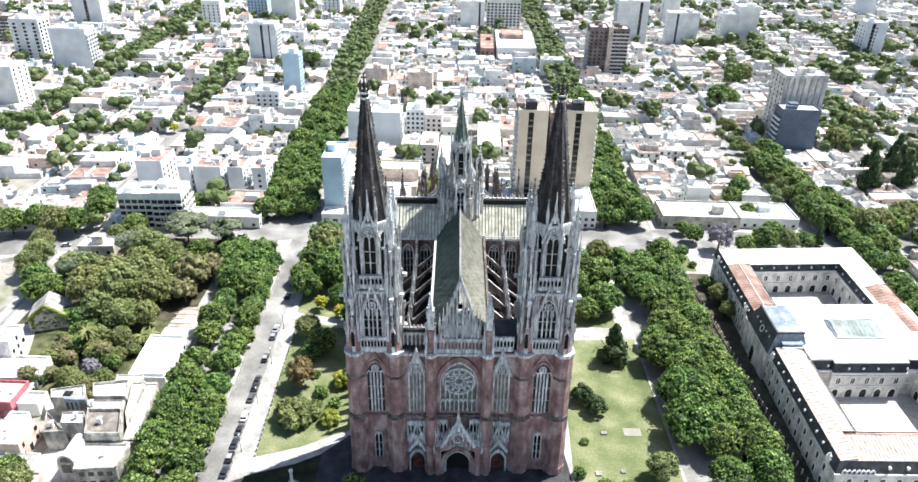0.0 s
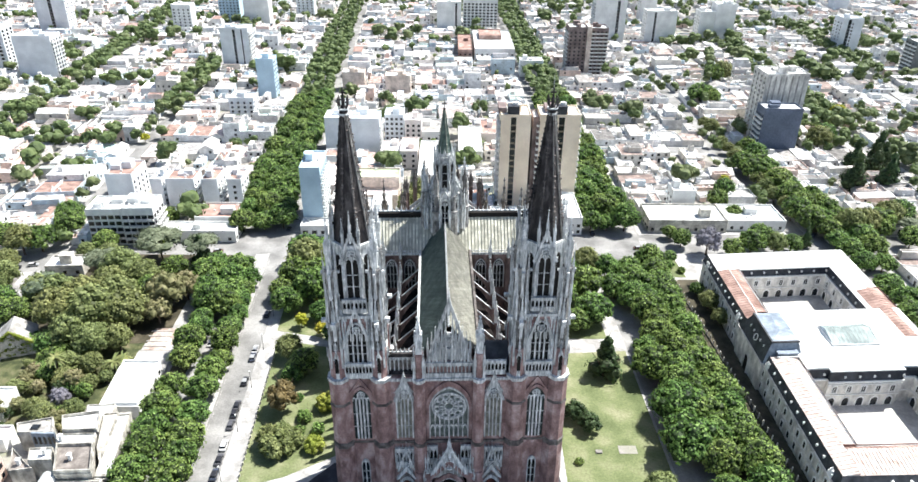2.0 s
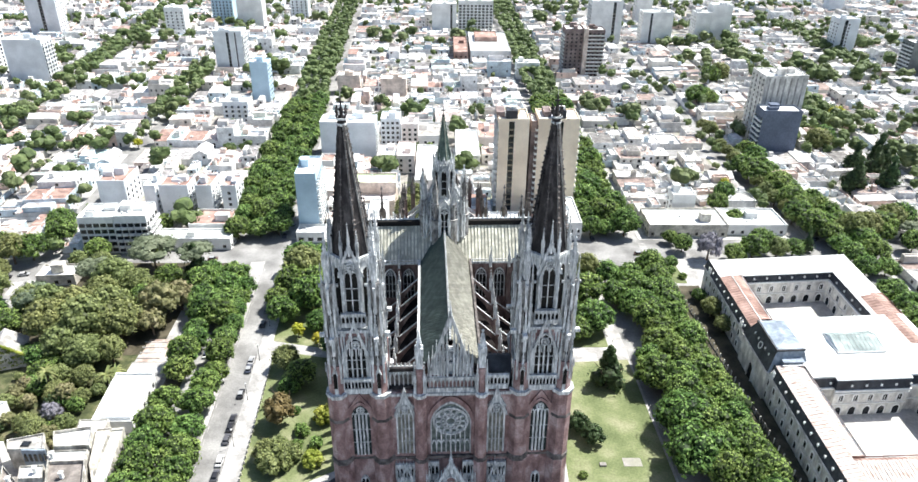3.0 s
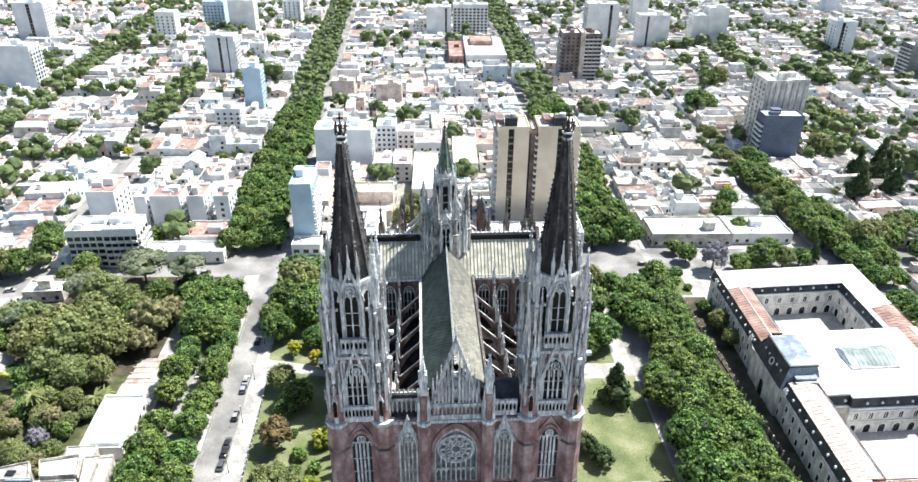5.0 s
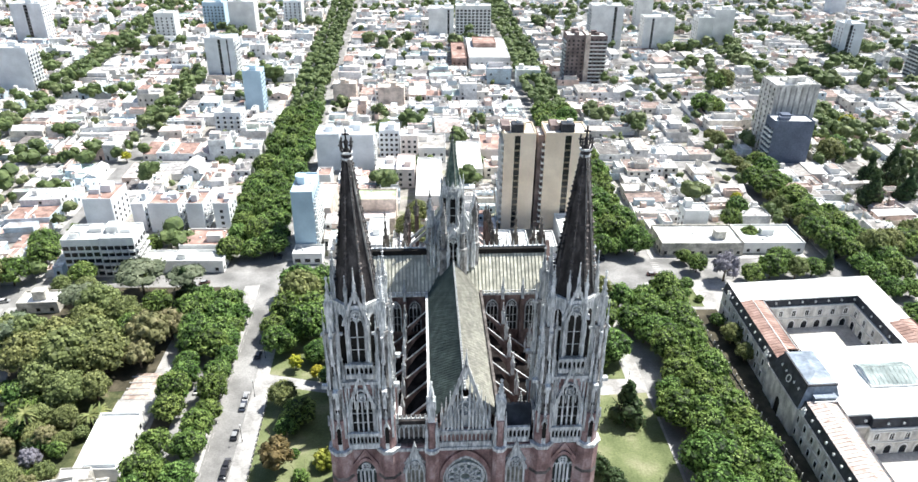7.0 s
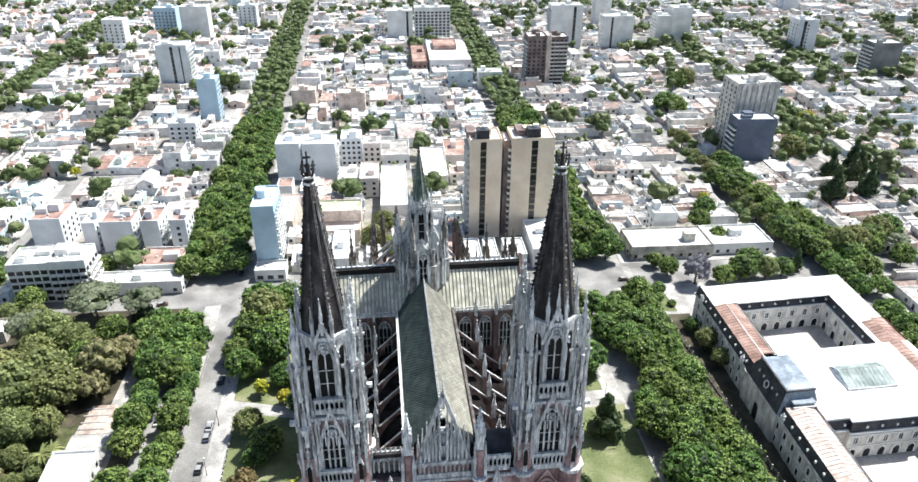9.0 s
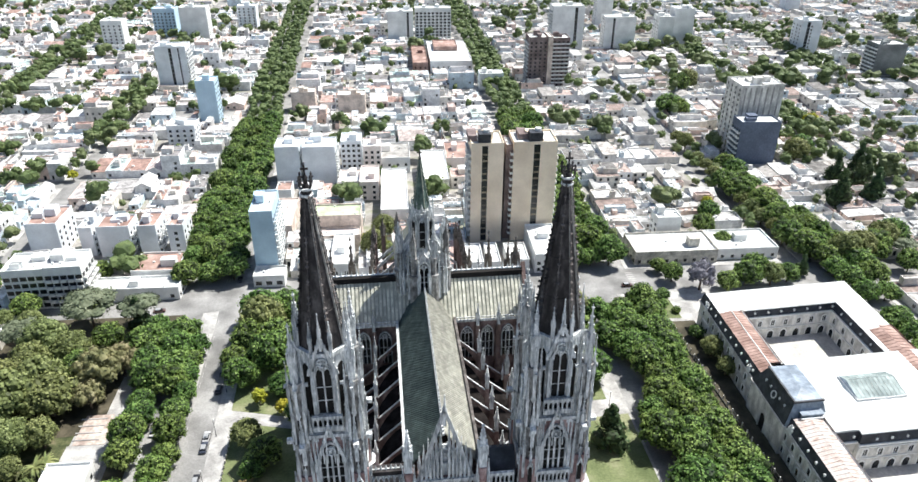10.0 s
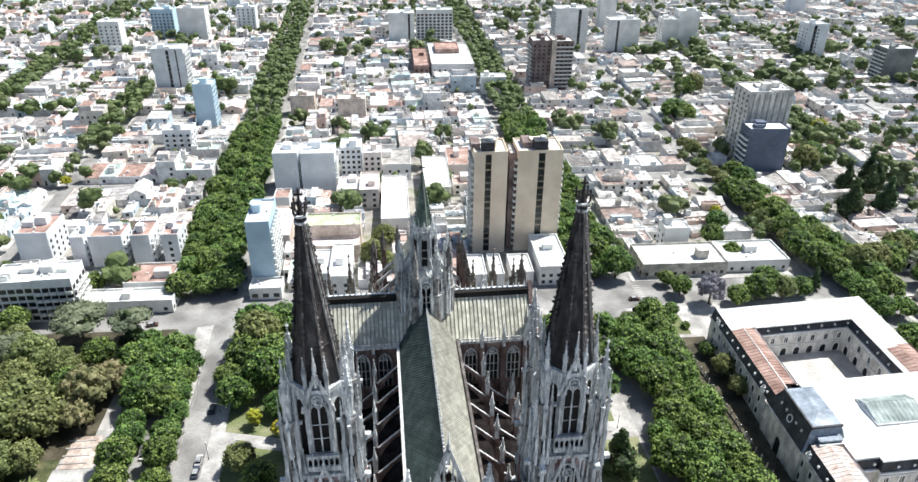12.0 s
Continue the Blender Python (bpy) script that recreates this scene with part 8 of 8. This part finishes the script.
# park trees, then the lawns' trees and shrubs: kind, x, y, scale, label
PARK = [
    (OLIVES, -124, 73, 1.6), (OLIVES, -135, 71, 1.35), (OLIVES, -114, 75, 1.35), (OLIVES, -128, 64, 1.15), (OLIVES, -118, 58, 1.05), (OLIVES, -111, 61, 0.8), (OLIVES, -130, 80, 1.3), (OLIVES, -118, 81, 1.3),
    (FLATS, -118, 121, 1.35), (FLATS, -101, 121, 1.0), (DARKS, -101, 119, 1.2), (OLIVES, -126, 103, 1.3), (OLIVES, -127, 94, 1.1), (OLIVES, -117, 100, 1.05), (FLATS, -148, 88, 1.0), (FLATS, -136, 108, 0.95), (OLIVES, -170, 99, 1.0), (OLIVES, -150, 88, 1.1), (OLIVES, -142, 86, 1.1),
    (DRY, -103, 86, 1.3), (DRY, -103.5, 77, 0.9), (DRY, -98.5, 93, 1.1), (PLANES, -86.5, 59, 0.8), (PLANES, -92.5, 101, 1.15), (DARKS, -94, 110, 1.1), (PLANES, -87, 85, 1.05), (PLANES, -90, 92, 0.95), (PLANES, -94, 117, 0.7), (PLANES, -108, 109, 0.9), (PLANES, -112, 92, 0.95),
    (PLANES, -117, 40, 0.55), (OLIVES, -112, 40, 0.5), (LILACS, -117.5, 33, 0.75), (OLIVES, -110.5, 27, 0.55), (PLANES, -114, 26, 0.5), (OLIVES, -115, 49, 0.6), (PLANES, -130, 52, 0.7), (DARKS, -121, 37, 0.45), (PLANES, -127, 45, 0.6), (OLIVES, -108.5, 44, 0.4), (OLIVES, -123, 51, 0.6), (PLANES, -134, 60, 0.8),
    (PLANES, -172, 130, 1.2), (PLANES, -166.5, 145, 1.1), (PLANES, -171, 155, 1.1), (OLIVES, -178, 127, 1.1), (PLANES, -187, 131, 1.1), (PLANES, -198, 127, 1.1), (OLIVES, -208, 131, 1.0), (PLANES, -144.4, 130, 0.95), (PLANES, -122, 135, 0.75), (PLANES, -126.5, 155, 0.8), (OLIVES, -149.5, 123, 0.65), (PLANES, -158, 76, 1.0), (PLANES, -163, 84, 0.95), (OLIVES, -170, 92, 0.9), (PLANES, -154, 78, 0.9), (PLANES, -140, 62, 0.6), (OLIVES, -114, -15, 0.75), (PLANES, -118, -11, 0.7), (OLIVES, -176, 112, 0.8), (OLIVES, -138, 118, 0.8), (PLANES, -131, 113, 0.8),
    (PLANES, 137, 137, 1.0), (OLIVES, 181, 147, 1.1), (OLIVES, 189, 149, 1.1), (PLANES, 197, 152, 1.2), (OLIVES, 204, 157, 1.1), (PLANES, 211, 161, 1.2), (PLANES, 168, 154, 1.2), (PLANES, 166, 165, 1.2), (PLANES, 169, 182, 1.2), (PLANES, 170, 198, 1.3), (PLANES, 164, 212, 1.3), (PLANES, 162, 223, 1.2), (DARKS, 212, 203, 1.9), (DARKS, 231, 205, 1.8), (OLIVES, 219, 260, 1.3), (PLANES, 226, 268, 1.2), (DARKS, 244, 240, 1.6),
    (OLIVES, -53, 57.5, 0.75), (PLANES, -46.5, 50, 0.85), (PLANES, -49.5, 45, 0.6), (OLIVES, -56, 111, 1.35), (PLANES, -58, 120, 1.3), (PLANES, -58.5, 101, 1.15), (PLANES, -52, 104, 1.2), (PLANES, -50, 93, 1.25), (PLANES, -45, 80, 0.8), (PLANES, -62, 93, 0.9), (PLANES, -49, 122, 1.2), (PLANES, -59, 84, 0.95), (PLANES, -40, 104, 1.0),
    (PLANES, -38, 66, 0.8), (DARKS, 52, 49, 1.5), (PLANES, 69, 26, 1.35), (PLANES, 73, 37, 1.15), (PLANES, 68, 12, 1.3), (PLANES, 66.7, 47.5, 1.1), (OLIVES, 57, -3, 0.75), (PLANES, 68.5, 57, 0.9), (OLIVES, 56, 113, 0.95), (PLANES, 53, 97, 1.25),
    (PLANES, 53.7, 79, 1.15), (PLANES, 47, 74, 0.8), (PLANES, 64, 111, 0.95), (PLANES, 73, 104, 1.0), (PLANES, 70, 88, 1.0), (PLANES, 45, 108, 1.1), (PLANES, 43, 90, 1.0), (PLANES, 65, 96, 1.0), (PLANES, 74, -6, 0.9),
    (LIMES, -21, 180, 1.3), (OLIVES, -14, 184, 0.95), (OLIVES, -18, 168, 0.95), (OLIVES, -11, 162, 0.8), (LIMES, -13, 171, 1.2), (LILACS, 112, 131, 1.45), (PLANES, 123, 130, 0.8), (PLANES, 132, 133, 1.0), (OLIVES, 142, 132, 0.8), (PLANES, 103, 138, 0.75), (PLANES, 150, 134, 0.8), (DARKS, 158, 138, 0.9), (PLANES, 94, 124, 0.5), (PLANES, 100, 146, 0.6),
    (PLANES, -26, -12, 0.55), (PLANES, 29, -12, 0.5), (PLANES, 47, -9, 0.45), (OLIVES, 99, 88, 0.7), (OLIVES, 100, 78, 0.6), (PLANES, 98, 99, 0.5), (DARKS, 232, 222, 1.6), (DARKS, 240, 228, 1.7), (DARKS, 226, 231, 1.5), (YELLOWS, 255.5, 311, 2.0), (PLANES, 177, 351, 1.5), (PLANES, 183, 346, 1.2), (OLIVES, 210, 406, 1.4), (PLANES, 203, 402, 1.3), (YELLOWS, 145, 205, 1.0), (YELLOWS, -178, 262, 1.1),
    (FLATS, 210, 150, 0.8), (PLANES, 196, 148, 0.9), (PLANES, 205, 138, 0.9), (PLANES, 222, 142, 0.9), (PLANES, 132, 178, 0.9), (PLANES, 140, 192, 0.9), (PLANES, 136, 166, 0.7),
]
bed_rng = random.Random(77)
for i in range(34):
    # shrubs and small trees crowd the bed between the row houses and the long hall
    v = bed_rng.uniform(21, 58)
    PARK.append((bed_rng.choice((PLANES, OLIVES, DARK_ROUNDS, DRY, BUSHES, DARK_ROUNDS)), bed_rng.uniform(-134, -111), v, bed_rng.uniform(0.38, 0.62)))
for made, x, y, k in PARK:
    plant(made, x, y, k, rng.uniform(0, 360), rng, on_grid=False)
for made, x, y, k, lab in [
    (BUSHES, -48, 13.5, 1.5, ""), (BUSHES, -45, 16.5, 1.3, ""), (BUSHES, -50.5, 17, 1.25, ""), (BUSHES, -47.5, 19.5, 1.0, ""), (RUSTS, -49.7, 31.7, 1.7, ""), (SHRUBS, -43, 21, 0.95, "clipped green cone of a shrub"), (LIMES, -37.5, 15, 1.15, ""),
    (LIMES, -36.6, 32.2, 1.25, ""), (SHRUBS, -42.5, 27, 1.1, ""), (SHRUBS, -37.5, 22, 0.9, ""), (SHRUBS, -46, 36, 0.8, ""), (DARK_ROUNDS, 42.5, 23, 0.85, ""), (DARK_ROUNDS, 39, 28, 0.75, ""),
    (SHRUBS, 37.6, 9.8, 0.6, ""), (SHRUBS, 34.5, 30, 0.8, ""), (YELLOWS, -52, 75, 0.9, "young tree with yellow-green leaves"), (YELLOWS, -44, 70, 0.9, "young tree with yellow-green leaves"), (SHRUBS, 34.5, -3, 0.9, ""), (SHRUBS, 41, -7, 1.0, ""), (SHRUBS, 93, 120, 1.0, ""), (SHRUBS, 97, 116, 0.8, "")]:
    plant(made, x, y, k, rng.uniform(0, 360), rng, on_grid=False, label=lab)


def palm(x, y, h):
    t = thing("palm_tree", "tall date palm with drooping grey-green fronds", "palm", "park trees", at=pose(x, y, 0, 0, 0, rng.uniform(0, 360)))
    part("trunk", Shape().ring(0, 0, 0, h * 0.5, 0.45, 0.34, 8).ring(0, 0, h * 0.5, h, 0.34, 0.38, 8), BARK, t)
    for i in range(34):
        a, up = rng.uniform(0, 6.28), rng.uniform(-0.3, 1.2)
        s = Shape()
        length = rng.uniform(2.6, 3.6)
        last = Vector((0, 0, h))
        for k in range(4):
            f = (k + 1) / 4
            q = Vector((math.cos(a) * length * f, math.sin(a) * length * f, h + up * length * f * 0.8 - 1.9 * f * f))
            side = Vector((-math.sin(a), math.cos(a), 0)) * (0.42 * (1 - 0.6 * f))
            s.add([last - side, last + side, q + side, q - side], [(0, 1, 2, 3)])
            last = q
        part("frond", s, LEAF_OLIVE, t)


palm(-124, 45.5, 8.5)
palm(-107.5, 48.5, 5.0)
palm(-106, 51.5, 4.0)


def far_crown(s, rng, x, y, r, h):
    """A distant tree's crown: fewer lumps the farther it stands."""
    if abs(x + 3) > 25 + 0.70 * (y + 150) or y > 980:
        return
    lumps, sprays = (6, 13) if y < 330 else ((5, 8) if y < 560 else (3, 6))
    for _ in range(lumps):
        a, q = rng.uniform(0, 6.28), rng.uniform(0, 0.6) * r
        c = (x + q * math.cos(a), y + q * math.sin(a), h * rng.uniform(0.5, 0.85))
        b = r * rng.uniform(0.42, 0.64)
        blob(s, rng, c, b * 0.92, 0.8, 4 if y < 330 else 3, 7 if y < 560 else 6)
        leaves(s, rng, c, b, 0.8, sprays, 1.4 if y < 560 else 1.8)


far_green, far_olive = Shape(), Shape()
for u in (-84, -76.5, -69, 69, 76, 83):
    v = 347
    while v < 1000:
        far_crown(far_green, rng, *grid_place(u + rng.uniform(-1.5, 1.5), v), rng.uniform(4.5, 6.3), rng.uniform(9, 12.5))
        v += rng.uniform(7, 10)
# the tree-lined streets: (street, from, to), the denser stretches
LINED_U = [(-244, 262, 800), (244, 285, 560), (-160, 300, 425), (-160, 555, 625), (328, 420, 640)]
LINED_V = [(258, -330, -172), (375, -240, -165), (609, 150, 430), (609, -420, -150), (726, -300, 400)]
for u in US:
    if abs(u) == 76 or abs(u) > 620:
        continue
    v = 152
    while v < 1000:
        lined = any(u == p and q < v < r for p, q, r in LINED_U)
        for side in (-5, 5):
            if rng.random() < (0.97 if lined else 0.24):
                big = rng.uniform(1.1, 1.6) if lined else 1.0
                far_crown(far_green if rng.random() < 0.75 else far_olive, rng, *grid_place(u + side + rng.uniform(-1, 1), v), big * rng.uniform(3.4, 5.2), big * rng.uniform(7, 9.5))
        v += rng.uniform(8, 12)
for w in VS[1:]:
    u = -600
    while u < 600:
        lined = any(w == p and q < u < r for p, q, r in LINED_V)
        for side in (-5, 5):
            if rng.random() < (0.95 if lined else 0.2):
                big = rng.uniform(1.1, 1.6) if lined else 1.0
                far_crown(far_green, rng, *grid_place(u, w + side), big * rng.uniform(3.2, 5.0), big * rng.uniform(6.5, 9))
        u += rng.uniform(8, 12)
for _ in range(34):
    far_crown(far_green, rng, rng.uniform(215, 330), rng.uniform(255, 330), rng.uniform(4.0, 6.5), rng.uniform(9, 12))
for u, v in SPOTS:
    # yards share their trees in patches
    patch = math.sin(u * 0.031 + 1.3) * math.sin(v * 0.027 + 0.4) + 0.5 * math.sin(u * 0.011 - v * 0.017)
    if abs(u) < 62 and v < 300 and rng.random() < 0.7:
        # the built-up block behind the cathedral has few yards
        continue
    if rng.random() > 0.24 + 0.45 * patch:
        # a lone shrub or small tree in the yard
        if v < 560 and rng.random() < 0.45:
            x, y = grid_place(u + rng.uniform(-4, 4), v + rng.uniform(-4, 4))
            for _ in range(2):
                c, b = (x + rng.uniform(-1, 1), y + rng.uniform(-1, 1), rng.uniform(2.2, 3.6)), rng.uniform(1.2, 2.0)
                blob(far_olive, rng, c, b, 0.9, 4, 6)
                leaves(far_olive, rng, c, b, 0.9, 8, 1.0)
        continue
    for _ in range(rng.choice((1, 1, 2, 3))):
        k = rng.choice((0.8, 1.1, 1.25, 1.6))
        far_crown(far_green if rng.random() < 0.6 else far_olive, rng, *grid_place(u + rng.uniform(-4, 4), v + rng.uniform(-4, 4)), k * rng.uniform(3.4, 5.8), k * rng.uniform(7.0, 10.5))
solid("far_trees", far_green, TOWN_LEAF, "green street and yard trees of the distant town", "trees", kind="stuff")
solid("far_olive_trees", far_olive, TOWN_OLIVE, "olive-green yard trees of the distant town", "trees", kind="stuff")

# ---- cars, road marks, lamps, fences ----
def car_parts():
    body = Shape()
    prof = [(-2.15, 0.35), (2.1, 0.35), (2.15, 0.75), (1.2, 0.92), (-1.95, 0.95), (-2.2, 0.7)]
    body.slab(prof, -0.86, 0.86)
    cabin = Shape().add([(-1.75, -0.8, 0.93), (1.15, -0.8, 0.93), (1.15, 0.8, 0.93), (-1.75, 0.8, 0.93), (-1.35, -0.66, 1.42), (0.45, -0.66, 1.42), (0.45, 0.66, 1.42), (-1.35, 0.66, 1.42)],
                        [(0, 1, 5, 4), (1, 2, 6, 5), (2, 3, 7, 6), (3, 0, 4, 7)])
    roof = Shape().box(-1.38, 0.48, -0.68, 0.68, 1.42, 1.48)
    wheel = Shape().ring(0, 0, -0.1, 0.1, 0.32, 0.32, 12)
    return body.mesh("body", CAR_PAINT), cabin.mesh("glazing", GLASS_DARK), roof.mesh("roof", CAR_PAINT), wheel.mesh("wheel", TYRE)


CAR = car_parts()
CAR_LABELS = ["parked saloon car on the asphalt beside the kerb", "parked hatchback car beside the kerb", "small parked car with dark windows"]


def car(x, y, turn, k=0):
    t = thing("car", CAR_LABELS[k % 3], "car", "parked cars", at=pose(x, y, -0.15, 0, 0, turn))
    part("body", CAR[0], CAR_PAINT, t)
    part("glazing", CAR[1], GLASS_DARK, t, "dark car windows")
    part("roof", CAR[2], CAR_PAINT, t)
    for a in (-1.35, 1.35):
        for b in (-0.8, 0.8):
            part("wheel", CAR[3], TYRE, t, at=pose(a, b, 0.33, 90, 0, 0))


for k, v in enumerate((-14, -6, -0.5, 5, 10.5, 16, 24.5, 29.5, 33, 44.5, 57, 61.5, 83, 92)):
    car(*grid_place(-62.8, v), 92, k)
for k, v in enumerate((-10, 3, 22, 41, 66, 88, 107)):
    car(*grid_place(-78.5, v), 92, k + 1)
for k, (x, y, a) in enumerate(((-72, 152, 93), (-70, 162, 93), (-66, 136, 2), (-62, 141, 178), (-98, 131, 12), (-103, 129, 12), (66, 150, 91), (69, 158, 91), (84, 136, 0), (120, 147, 2), (168, 150, 40), (172, 143, 95), (176, 136, 95),
                               (88.5, -2, 93), (88, 8, 93), (-160, 121, 12), (-170, 118, 12), (-176, 116, 12), (178, 120, 95), (61, 130, 0), (-68, 175, 93), (-68.5, 184, 93), (-69, 196, 93), (158, 175, 93), (158, 190, 93))):
    car(x, y, a, k)

for c0, along, n in (((-70.6, 151), 0, 9), ((88, 138), 1, 6)):
    for i in range(n):
        u, v = c0[0] + (1.0 * i if not along else 0), c0[1] + (1.6 * i if along else 0)
        s = Shape().box(u, u + (0.5 if not along else 3.0), v, v + (3.0 if not along else 0.7), -0.15, -0.142)
        solid("crossing_stripe", fanned(s), PAVING, "worn white zebra stripe on the asphalt", "road mark", "zebra stripes", "structure")

for i in range(24):
    solid("lane_dash", fanned(Shape().box(-69.35, -69.2, 2 + 5.2 * i, 4.4 + 5.2 * i, -0.15, -0.142)), PAVING, "worn white lane dash on the asphalt", "road mark", "lane dashes", "structure")
# low fence along the left lawn
fence = thing("lawn_fence", "low pale fence of short posts along the lawn", "fence")
for i in range(30):
    x, y = grid_place(-55.9, 0.5 + 2.1 * i)
    part("post", Shape().box(x - 0.16, x + 0.16, y - 0.16, y + 0.16, 0, 1.1), CREAM, fence)
    if i < 29:
        x2, y2 = grid_place(-55.9, 0.5 + 2.1 * (i + 1))
        part("rail", Shape().beam((x, y, 0.8), (x2, y2, 0.8), 0.08, 0.1), METAL, fence)


def lamp_post(x, y, h=6.0, label="slender grey street lamp on the pavement"):
    t = thing("street_lamp", label, "lamp", "street lamps", at=pose(x, y, 0))
    part("post", Shape().ring(0, 0, 0, 0.8, 0.16, 0.13, 8).ring(0, 0, 0.8, h, 0.09, 0.06, 8), METAL, t)
    part("head", Shape().ring(0, 0, h, h + 0.5, 0.16, 0.26, 8).ring(0, 0, h + 0.5, h + 0.7, 0.3, 0.05, 8), WHITE, t)


for v in (2, 22, 42, 62, 82, 102, 122):
    lamp_post(*grid_place(-60.2, v))
for x, y in ((57, 66), (-40, 67)):
    lamp_post(x, y, 5.0, "slim park lamp on the lawn")
col = thing("stone_column", "pale stone monument column on a stepped base", "monument", at=pose(-43, -10, 0))
part("base", Shape().box(-1.4, 1.4, -1.4, 1.4, 0, 0.5).box(-1.0, 1.0, -1.0, 1.0, 0.5, 1.4), PAVING, col)
part("shaft", Shape().ring(0, 0, 1.4, 5.6, 0.5, 0.35, 8).ring(0, 0, 5.6, 6.0, 0.6, 0.6, 8), PALE_ROOF, col)
for k, (x, y, w, d) in enumerate(((52.5, 15, 2.6, 1.6), (44, 14, 0.9, 0.6), (40, -2, 0.8, 0.8), (47, -1, 0.6, 0.6))):
    solid("stone_slab", Shape().box(x - w, x + w, y - d, y + d, 0.06, 0.12 if w > 1 else 0.5), YARD, "worn stone slab set in the lawn", "slab", "lawn slabs")
# paths
sheet("path", [(34.5, 62.5), (59.5, 63.5), (59, 68.5), (34.5, 68)], 0.05, PAVING, "pale gravel path across the lawn", "path")
sheet("path", [(-60.4, 68.5), (-31, 61.6), (-31, 65.2), (-60.6, 72.5)], 0.05, PAVING, "pale gravel path beside the church", "path")
